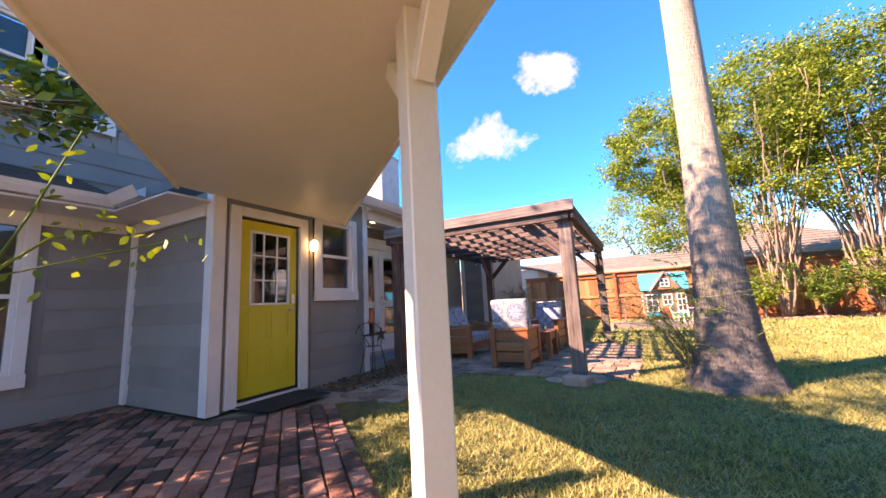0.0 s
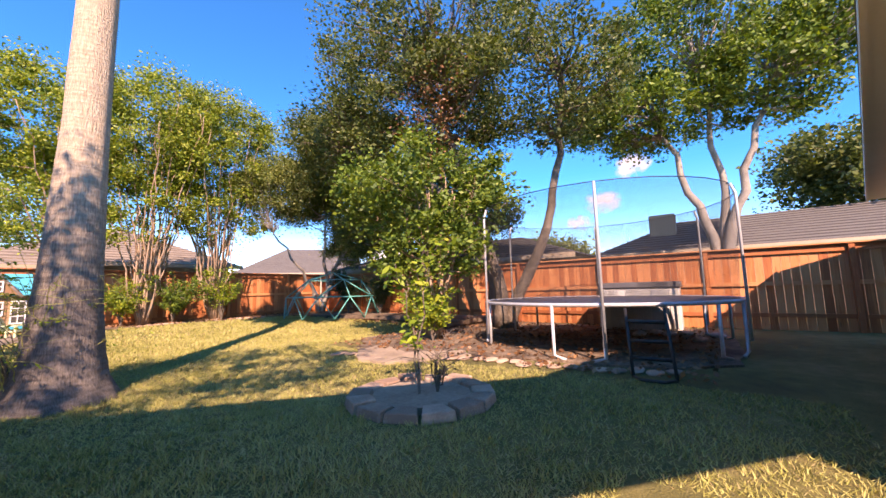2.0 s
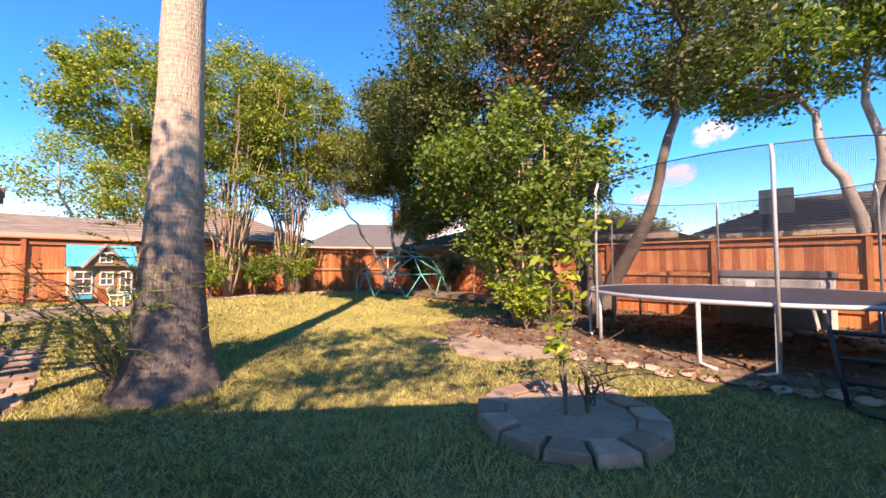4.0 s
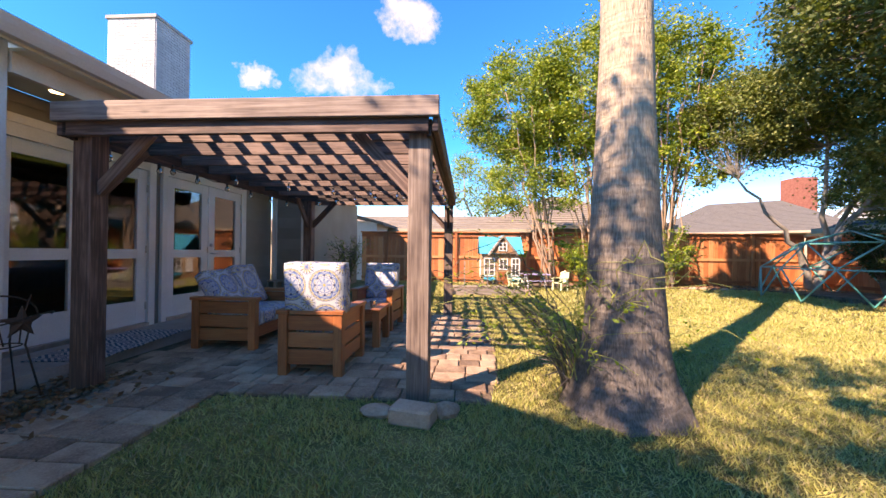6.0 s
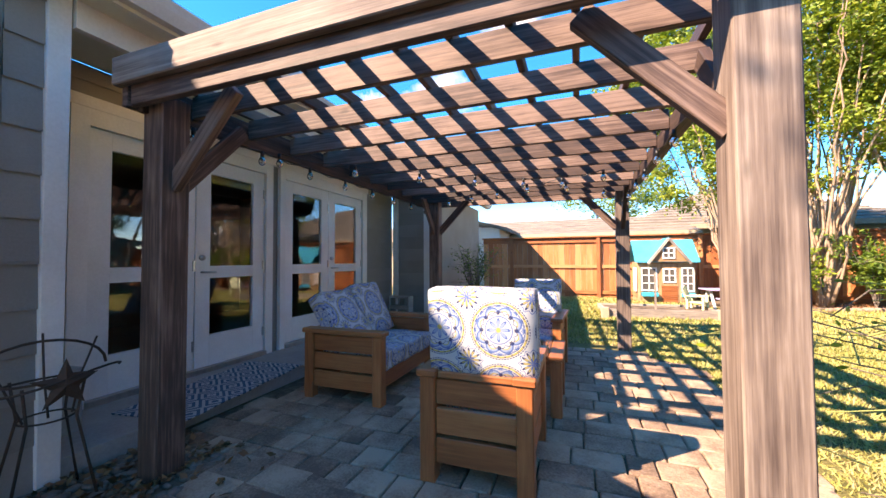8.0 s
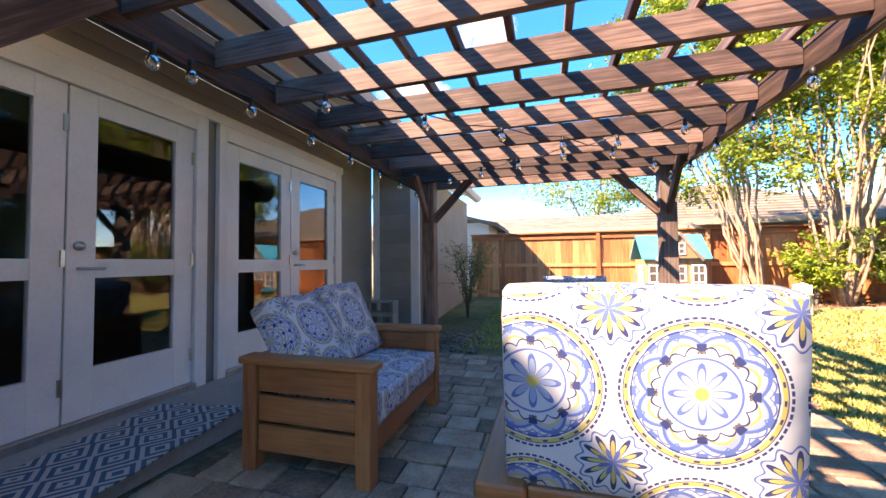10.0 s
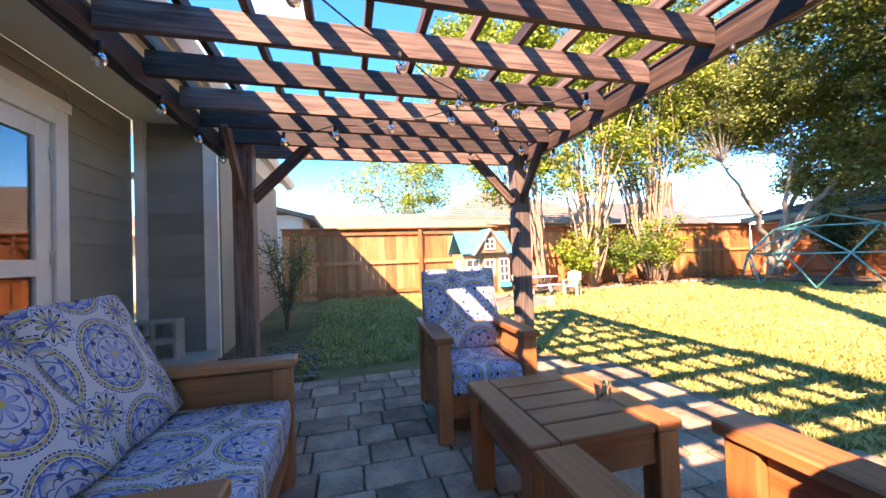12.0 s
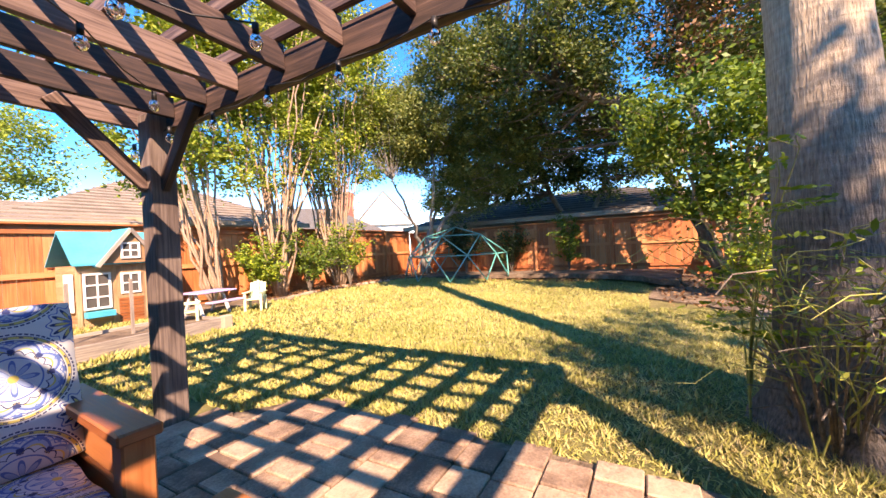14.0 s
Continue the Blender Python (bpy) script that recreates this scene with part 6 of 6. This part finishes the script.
def dead_sprays(root, rng, cen):
    pts = np.concatenate([np.array([-1.8, 0.9, 5.6]) + rng.normal(size=(900, 3)) * np.array([0.35, 0.45, 0.9]), np.array([-1.7, 0.6, 5.2]) + rng.normal(size=(500, 3)) * np.array([0.4, 0.5, 0.7])])
    tagged(leaves("dead_leaf_spray", pts, 0.10, M["leaf_brown"], root, rng, "hanging brown dead leaves"), kind="stuff")


tree("live_oak", "large live oak with leaning trunks and dense dark leaves", (9.3, 7.6, -0.05), [[(0, 0, 0), (-0.05, 0.1, 1.4), (-0.3, 0.5, 3.0), (-0.9, 0.9, 5.0), (-1.2, 1.0, 7.0)], [(0.1, -0.1, 0), (0.3, -0.5, 1.2), (0.5, -1.1, 2.6), (0.4, -1.6, 4.4), (0.2, -1.8, 6.4)], [(0.2, 0.2, 0), (0.6, 0.7, 1.6), (0.9, 1.6, 3.4), (0.8, 2.9, 5.4)], [(-0.3, 0.5, 3.0), (-0.9, 2.2, 4.4), (-1.4, 4.2, 5.4), (-1.0, 5.6, 6.2)]],
     [((-1.2, 1.9, 6.2), (2.5, 2.6, 1.8), 130), ((-0.4, -1.1, 6.2), (2.1, 2.4, 1.8), 100), ((0.2, 4.3, 5.4), (2.0, 2.3, 1.6), 100), ((-1.4, 4.3, 5.6), (1.5, 1.9, 1.2), 55), ((-0.9, 1.7, 8.3), (2.8, 3.8, 1.4), 120), ((-0.8, 6.2, 6.6), (1.7, 1.7, 1.3), 80)], 0.11, M["leaf_oak"], M["bark"], 150, 0.25, 25, 0.19, extra=dead_sprays)
tree("fence_tree", "dark spreading tree just beyond the side fence", (12.7, 11.6, 0), [[(0, 0, 0), (0.1, 0.3, 1.6), (-0.3, 1.0, 3.4), (-0.5, 1.6, 5.0)], [(0.1, 0, 0), (0.1, -0.4, 1.6), (-0.2, -1.0, 3.2), (0.1, -1.4, 5.0)]],
     [((-0.2, 1.8, 3.6), (1.3, 2.2, 1.0), 80), ((0, -1.2, 3.8), (1.3, 1.9, 1.2), 60), ((0, 0.4, 5.4), (1.8, 2.8, 1.2), 90)], 0.11, M["leaf_oak"], M["bark"], 170, 0.24, 61, 0.14)
tree("leafy_tree", "multi-stemmed leafy small tree at the edge of the mulch bed", (6.9, 8.0, -0.03), multi_stem(14, 3.2, 1.5, 6), [((0, 0, 3.1), (1.9, 1.9, 1.15), 120), ((-0.1, -0.2, 1.9), (1.5, 1.5, 0.6), 40)], 0.11, M["leaf_shrub"], M["pale_bark"], 120, 0.17, 26, 0.045, "", "tree")
shrub("bright_shrub", "bright green leafy shoots at the foot of the small tree", (6.5, 7.7, -0.03), 1.1, 0.6, 1500, 0.10, "leaf_bright", 36, stems=16)
# Added tree: its unseen crowns are set to dapple the lawn and bricks.
tree("shade_tree", "leafy tree added by the covered walk to dapple the lawn", (-3.0, 1.2, 0), [[(0, 0, 0), (0.1, 0.1, 2.0), (0.1, 0.5, 4.0), (0.0, 0.8, 6.2)], [(0, 0, 0), (-0.3, 0.2, 2.5), (-0.9, 0.6, 5.4)]], [((0, 1.1, 6.6), (2.3, 2.1, 1.1), 80), ((-1.6, 1.1, 3.1), (0.9, 0.9, 0.6), 34), ((-0.6, 3.15, 2.9), (0.25, 0.3, 0.3), 7)], 0.12, M["leaf_shrub"], M["grey_bark"], 70, 0.2, 37, 0.09, "", "tree")
tree("tall_tree", "tall tree with pale forked trunks beyond the side fence", (15.0, 2.9, 0), [[(0, 0, 0), (0.1, 0.2, 2.4), (0.0, 0.9, 4.6), (0.2, 1.6, 7.5)], [(0.1, 0, 0), (0.2, -0.1, 2.2), (0.3, -0.2, 4.5), (0.2, 0.1, 8.0)], [(0, 0.1, 0), (0.1, -0.3, 2.8), (-0.2, -1.0, 5.0), (0, -1.6, 7.2)]],
     [((0, 1.8, 6.9), (2.2, 2.2, 1.4), 90), ((0.2, -1.6, 7.4), (2.2, 1.8, 1.5), 80), ((0, 0.4, 9.4), (2.4, 3.2, 1.6), 110), ((0, -3.4, 8.4), (1.8, 1.8, 1.2), 50), ((0.3, 4.0, 7.6), (1.6, 1.4, 0.9), 30)], 0.15, M["leaf_shrub"], M["grey_bark"], 130, 0.28, 27, 0.2, "tall trees")
tree("far_tree", "broad dark green tree behind the neighbouring house", (24, -3.5, 0), [[(0, 0, 0), (0, 0.3, 3), (0.2, 0.2, 6)]], [((0, 0, 5.6), (3.6, 4.2, 2.6), 120)], 0.24, M["leaf_oak"], M["grey_bark"], 180, 0.5, 28, 0.25, "far trees", twigs=False)
tree("far_tree", "pale green tree behind the back fence", (1.6, 31, 0), [[(0, 0, 0), (0, 0.3, 3), (0.2, 0.2, 6.5)], [(0, 0, 0), (-1, 0.3, 3), (-1.6, 0.2, 6.5)]], [((-0.3, 0, 5.6), (3.4, 2.6, 2.2), 90)], 0.16, M["leaf_crape"], M["grey_bark"], 120, 0.4, 29, 0.14, "far trees", twigs=False)
for k, (x, y, h) in enumerate(((30, 14, 4.5), (34, 24, 4.5), (36, 6, 4.2))):
    tree("far_tree", "distant green tree above the neighbouring roofs", (x, y, 0), [[(0, 0, 0), (0, 0.3, h * 0.5), (0.2, 0.2, h)]], [((0, 0, h * 0.8), (3.2, 3.2, h * 0.3), 60)], 0.3, M["leaf_oak"] if k % 2 else M["leaf_grey"], M["grey_bark"], 120, 0.5, 40 + k, 0.25, "far trees", twigs=False)

# overhanging branch with leaves near the covered walk
vb = thing("vine_branch", "thin leafy vine branch hanging near the covered walk", "branch", at=(-1.78, 3.62, 0))
bm = bmesh.new()
rng_v = np.random.default_rng(7)
paths = [[(0, 0, 0), (-0.05, 0.05, 1.0), (-0.05, 0.12, 1.2), (0.1, 0.45, 1.32), (0.35, 0.85, 1.46)], [(-0.1, 0.1, 1.0), (-0.3, 0.35, 1.6), (-0.25, 0.5, 2.1)], [(-0.05, 0.1, 1.15), (-0.2, 0.4, 1.45), (0.0, 0.6, 1.5)]]
pv = []
for p in paths:
    tube(bm, p, [0.008 - 0.0012 * k for k in range(len(p))], 5)
    for a, b in zip(p[1:], p[2:]):
        for _ in range(17):
            pv.append(list(Vector(a).lerp(Vector(b), rng_v.uniform(0, 1)) + Vector(rng_v.normal(size=3)) * 0.07))
part("stem", bm, M["leaf_shrub"], vb, smooth=True)
tagged(leaves("foliage", np.array(pv), 0.07, M["leaf_bright"], vb, rng_v, oval=True), kind="stuff")


# ---- neighbouring houses beyond the fences ----
def far_house(name, label, at, rz, w, d, eave, ridge, wall_mat, roof_mat, hip=0.0, win=0):
    h = thing(name, label, "house", "neighbouring houses", at, rz)
    boxed("wall", 0, w, 0, d, 0, eave, M[wall_mat], h)
    bm = bmesh.new()
    o = 0.45
    a = [(-o, -o, eave), (w + o, -o, eave), (w + o, d + o, eave), (-o, d + o, eave), (hip - (o if not hip else 0), d / 2, ridge), (w - hip + (o if not hip else 0), d / 2, ridge)]
    v = [bm.verts.new(p) for p in a]
    for f in ((0, 1, 5, 4), (2, 3, 4, 5), (3, 0, 4), (1, 2, 5), (0, 3, 2, 1)):
        bm.faces.new([v[i] for i in f])
    bmesh.ops.recalc_face_normals(bm, faces=bm.faces)
    part("roof", bm, M[roof_mat], h)
    if not hip:
        for x in (-o - 0.02, w + o + 0.02):
            bm = bmesh.new()
            v = [bm.verts.new(p) for p in ((x, -0.1, eave - 0.1), (x, d + 0.1, eave - 0.1), (x, d / 2, ridge - 0.3))]
            bm.faces.new(v)
            part("gable_wall", bm, M[wall_mat], h)
    bm = bmesh.new()
    n = int((ridge - eave) / 0.12)
    for k in range(n):
        t = k / n
        for s in (0, 1):
            y0 = (-o) + (d / 2 + o) * t if s == 0 else (d + o) - (d / 2 + o) * t
            z = eave + (ridge - eave) * t + 0.02
            x0, x1 = -o + (hip + o) * t * (1 if hip else 0), w + o - (hip + o) * t * (1 if hip else 0)
            box(bm, x0, x1, y0 - 0.012, y0 + 0.012, z - 0.02, z + 0.015)
    tagged(part("roof_covering", bm, M[roof_mat], h), kind="stuff")
    boxed("fascia", -o, w + o, -o - 0.03, -o, eave - 0.14, eave + 0.02, M["tan_wall"], h)
    boxed("fascia", -o, w + o, d + o, d + o + 0.03, eave - 0.14, eave + 0.02, M["tan_wall"], h)
    for k in range(win):
        x = w * (k + 0.5) / win
        wd = boxed("window", x - 0.5, x + 0.5, -0.05, 0.0, eave - 1.5, eave - 0.4, M["white_trim"], h)
        # Dark pane colour stands in for unlit rooms.
        boxed("pane", x - 0.42, x + 0.42, -0.06, -0.051, eave - 1.42, eave - 0.48, M["interior"], wd)
    return h


far_house("neighbour_house", "low house with a tan shingled roof behind the back fence", (-9.0, 20.5, 0), 0, 11.5, 8, 2.05, 3.0, "tan_wall", "shingle_tan")
far_house("neighbour_house", "house with a hipped tan shingled roof behind the playhouse", (1.3, 22.0, 0), 0, 7.4, 6.5, 2.35, 4.15, "tan_wall", "shingle_tan", 3.3)
far_house("neighbour_house", "distant house with a dark hipped roof beyond the back fence", (17.0, 40.0, 0), -35, 13.0, 9, 3.0, 5.9, "tan_wall", "shingle", 4.0)
far_house("neighbour_house", "distant tall white gabled house beyond the fences", (42.35, 39.0, 0), 41, 10.0, 7.6, 4.9, 9.6, "stucco_white", "shingle")
far_house("neighbour_house", "low house with a dark shingled roof behind the side fence", (12.6, 18.5, 0), -90, 11.5, 6.5, 2.05, 3.25, "tan_wall", "shingle", 3.0)
far_house("neighbour_house", "low house with a grey shingled roof behind the side fence", (18.0, 7.0, 0), -90, 12.0, 7, 2.3, 3.95, "tan_wall", "shingle", 2.6)
fc = thing("neighbour_chimney", "red brick chimney on a neighbouring roof", "chimney", at=(28.0, 38.0, 0))
boxed("shaft", -0.8, 0.8, -0.8, 0.8, 2.0, 7.6, M["red_brick_wall"], fc)
fc = thing("neighbour_chimney", "tan brick chimney on a neighbouring roof", "chimney", at=(20.0, 4.9, 0))
boxed("shaft", -0.4, 0.4, -0.5, 0.5, 2.0, 4.1, M["tan_wall"], fc)
ng = thing("neighbour_gable", "cream gable wall with a gutter behind the fence corner", "house", "neighbouring houses", at=(-6.3, 18.2, 0))
boxed("wall", 0, 3.4, 0, 3, 0, 2.2, M["stucco_white"], ng)
bm = bmesh.new()
v = [bm.verts.new(p) for p in ((-0.3, -0.3, 3.2), (3.7, -0.3, 2.15), (3.7, 3.2, 2.15), (-0.3, 3.2, 3.2), (-0.3, -0.3, 3.1), (3.7, -0.3, 2.05), (3.7, 3.2, 2.05), (-0.3, 3.2, 3.1))]
for f in ((0, 1, 2, 3), (4, 5, 6, 7), (0, 1, 5, 4), (1, 2, 6, 5)):
    bm.faces.new([v[i] for i in f])
bmesh.ops.recalc_face_normals(bm, faces=bm.faces)
part("roof", bm, M["shingle_tan"], ng)


# ---- clouds, far off ----
def cloud_material():
    k = Mat("cloud_glow", 1.0)
    v = k.coord(kind="Object")
    sep = k.node("SeparateXYZ", Vector=k.n.new("ShaderNodeTexCoord").outputs["Object"])
    x, y = sep.outputs[0], sep.outputs[1]
    r2 = k.math("ADD", k.math("MULTIPLY", x, x), k.math("MULTIPLY", k.math("MULTIPLY", y, y), 3.2))
    n = k.noise(v, 1.6, 7, 0.62)
    f = k.math("SUBTRACT", k.math("ADD", k.math("MULTIPLY", n, 2.4), -0.72), k.math("MULTIPLY", r2, 0.95))
    a = k.node("MapRange", Value=f, From_Min=0.0, From_Max=0.55).outputs[0]
    k.set("Base Color", (0, 0, 0, 1)), k.set("Alpha", k.math("MULTIPLY", a, 0.93))
    # Emission stands in for sunlit white and grey-blue shade on the cloud.
    k.set("Emission Color", k.mix(k.noise(v, 3.0, 4), (0.55, 0.64, 0.80), (0.95, 0.95, 0.97))), k.set("Emission Strength", 0.42)
    return k.m


M["cloud"] = cloud_material()


def cloud(x, y, z, s, roll=0):
    """A wisp of cloud far off in the sky: a card that glows in place of sunlight."""
    bm = bmesh.new()
    bm.faces.new([bm.verts.new(p) for p in ((-1.2, -0.7, 0), (1.2, -0.7, 0), (1.2, 0.7, 0), (-1.2, 0.7, 0))])
    c = structure(part("backdrop_cloud", bm, M["cloud"]), "small white wispy cloud in the blue sky")
    c.matrix_world = look((x, y, z), (0, 5, 1), roll) @ Matrix.Rotation(math.pi, 4, "Y") @ Matrix.Diagonal((s, s, s, 1))


cloud(-60, 176, 84, 30, -12), cloud(-27, 172, 108, 24, 20), cloud(-95, 165, 80, 14), cloud(192, 45, 42, 14, 4), cloud(191, 31, 58, 13, 8), cloud(196, 58, 34, 10)


# ---- grass blades ----
def grass():
    rng = np.random.default_rng(9)
    pts = []
    def zone(x0, x1, y0, y1, dens):
        n = int((x1 - x0) * (y1 - y0) * dens)
        pts.append(np.stack([rng.uniform(x0, x1, n), rng.uniform(y0, y1, n)], 1))
    zone(-1.9, 3.0, 3.6, 8.6, 5200)
    zone(3.0, 5.8, 2.4, 9.0, 2600)
    zone(0.2, 6.5, 8.6, 13.2, 3200)
    zone(-2.4, 0.6, 12.6, 17.6, 1500)
    zone(0.6, 9.5, 13.2, 17.0, 1300)
    zone(6.5, 9.6, 8.8, 13.2, 900)
    p = np.concatenate(pts)
    x, y = p[:, 0], p[:, 1]
    bad = (x < 0.02) & (y > 8.35) & (y < 12.15)
    bad |= (x < 0.45 + 0.13 * np.clip((y - 8.35) / 0.85, 0, 1)) & (y > 8.35) & (y < 11.7)
    bad |= (y >= 11.7) & (y < 12.15) & (x < 0.58 - 1.3 * (y - 11.7))
    bad |= (0.63 * x + 0.777 * y < 3.45)
    bad |= (x < -1.8) & (y < 8.5)
    bad |= (np.hypot(x - 3.5, y - 5.46) < 0.69)
    bad |= (np.hypot(x - 1.47, y - 8.42) < 0.42)
    bad |= (x > 4.85 + 0.1 * (8 - y)) & (y < 8.2) & (x + 0.777 * y > 9.3)
    bad |= (y > 16.4) & (x > 2)
    bad |= (x > 5.2) & (y < 9.4)
    p = p[~bad]
    n = len(p)
    g = ground_z(p[:, 0], p[:, 1])
    a = rng.uniform(0, 6.283, n)
    far = np.clip((p[:, 1] - 8) / 8, 0, 1)
    tuft = 0.75 + 0.5 * np.sin(p[:, 0] * 11 + 3 * np.sin(p[:, 1] * 5)) * np.sin(p[:, 1] * 12 + 2 * np.sin(p[:, 0] * 6))
    h = rng.uniform(0.02, 0.055, n) * (1 + 0.5 * far) * tuft
    w = rng.uniform(0.003, 0.0055, n) * (1 + 2.4 * far)
    lean = rng.normal(0, 0.028, (n, 2))
    b0 = np.stack([p[:, 0] - w * np.cos(a), p[:, 1] - w * np.sin(a), g - 0.003], 1)
    b1 = np.stack([p[:, 0] + w * np.cos(a), p[:, 1] + w * np.sin(a), g - 0.003], 1)
    t = np.stack([p[:, 0] + lean[:, 0], p[:, 1] + lean[:, 1], g + h], 1)
    v = np.stack([b0, b1, t], 1).reshape(-1, 3)
    f = np.arange(3 * n).reshape(n, 3)
    ob = from_arrays("grass", v, f, M["grass"])
    tagged(ob, "short dry yellow-green turf blades over the lawn", "grass", kind="stuff")


grass()


def litter():
    rng = np.random.default_rng(19)
    n = 4200
    x = np.concatenate([rng.uniform(5.2, 10.8, n // 2), rng.uniform(8.8, 10.9, n // 4), rng.uniform(3.5, 9, n // 4)])
    y = np.concatenate([rng.uniform(3.2, 9.2, n // 2), rng.uniform(9.5, 17.5, n // 4), rng.uniform(16.6, 17.6, n - n // 2 - n // 4)])
    z = ground_z(x, y) + 0.05
    ob = leaves("leaf_litter", np.stack([x, y, np.maximum(z, 0.03)], 1), 0.08, M["leaf_brown"], None, rng, flat=0.15)
    tagged(ob, "fallen brown leaves scattered on the mulch beds", "leaf litter", kind="stuff")
    x, y = rng.uniform(-3.25, -2.3, 700), rng.uniform(6.95, 8.7, 700)
    x = np.where(rng.uniform(size=700) < 0.7, np.minimum(x, -2.75), x)
    ob = leaves("leaf_litter", np.stack([x, y, np.full(700, 0.025)], 1), 0.06, M["leaf_brown"], None, rng, flat=0.15)
    tagged(ob, "fallen brown leaves along the foot of the house wall", "leaf litter", kind="stuff")


litter()


def pebbles():
    rng = random.Random(33)
    bm = bmesh.new()
    for k in range(900):
        if k < 460:
            x, y, z = rng.uniform(-3.27, -2.75 + 0.3 * rng.random()), rng.uniform(6.95, 8.58), 0.005
        else:
            x, y, z = rng.uniform(-3.25, -2.15), rng.uniform(12.3, 16.0), 0.0
        r = rng.uniform(0.014, 0.035)
        vs = bmesh.ops.create_icosphere(bm, subdivisions=1, radius=r)["verts"]
        sx, sy = rng.uniform(0.8, 1.4), rng.uniform(0.8, 1.3)
        for v in vs:
            v.co = Vector((x + v.co.x * sx, y + v.co.y * sy, z + v.co.z * 0.6))
    ob = part("gravel", bm, M["pebble"], None, "", True)
    tagged(ob, "grey and tan river pebbles along the house wall and bed", "gravel", kind="stuff")


pebbles()


# ---- pavers and bricks, last ----
def paver_mesh(w, d, h, name):
    bm = box(bmesh.new(), 0, w, 0, d, 0, h, 0.007)
    me = bpy.data.meshes.new(name)
    bm.to_mesh(me), bm.free()
    return me


def lay(parent, x, y, me, mat, z, rz=0.0, name="paver", rng=random):
    if not me.materials:
        me.materials.append(mat)
    ob = new(name, me)
    ob.parent = parent
    ob.location = (x, y, z + rng.uniform(-0.004, 0.003))
    ob.rotation_euler = (rng.uniform(-0.006, 0.006), rng.uniform(-0.006, 0.006), rz + rng.uniform(-0.006, 0.006))
    return ob


def patio():
    rng = random.Random(12)
    root = structure(new("patio_paving"), "tumbled grey-brown concrete pavers of a patio under a pergola")
    sizes = {k: paver_mesh(k - 0.01, 0.205, 0.06, "paver") for k in (0.16, 0.215, 0.30)}
    y = 8.36
    while y < 12.0:
        x = -3.3 + rng.uniform(-0.1, 0)
        edge = 0.45 + 0.15 * (y - 8.35) if y < 9.2 else 0.58 if y < 11.7 else 0.15
        while x < edge:
            w = rng.choice((0.16, 0.215, 0.215, 0.30))
            if x + w > edge + 0.06:
                if edge - x < 0.1:
                    break
                w = 0.16
            if x > -3.29:
                lay(root, x, y, sizes[w], M["paver"], -0.055, 0.0, "paver", rng)
            x += w
        y += 0.213
    walk_ = structure(new("walk_paving"), "tumbled grey concrete pavers of a narrow walk beside the house")
    for r in range(9):
        for c in range(3):
            lay(walk_, -2.62 + c * 0.30, 6.75 + r * 0.213 - c * 0.02, sizes[0.30], M["paver"], -0.052, 0.0, "paver", rng)


def brick_path():
    rng = random.Random(14)
    root = structure(new("path_paving"), "worn red and grey brick path with mossy joints")
    me = paver_mesh(0.188, 0.117, 0.055, "brick")
    ang = math.atan2(-0.63, 0.777)
    ca, sa = math.cos(ang), math.sin(ang)
    for r in range(-3, 34):
        for c in range(-8, 28):
            u = c * 0.201 + (0.1 if r % 2 else 0)
            v = r * 0.131
            x, y = -4.9 + u * ca + v * (-sa), 4.1 + u * sa + v * ca
            off = 0.63 * x + 0.777 * y
            if x < -5.08 or y > 5.5 + max(0, (x + 3.3) * 1.2) or y > 6.5 or off > 3.42 or y < 2.2 or (x > -3.3 and x < -3.1 and y > 5.4):
                continue
            b = lay(root, x, y, me, M["brick"], -0.05 + rng.uniform(-0.006, 0.006), ang + rng.uniform(-0.03, 0.03), "brick", rng)
            b.rotation_euler[0] += rng.uniform(-0.02, 0.02)


patio()
brick_path()
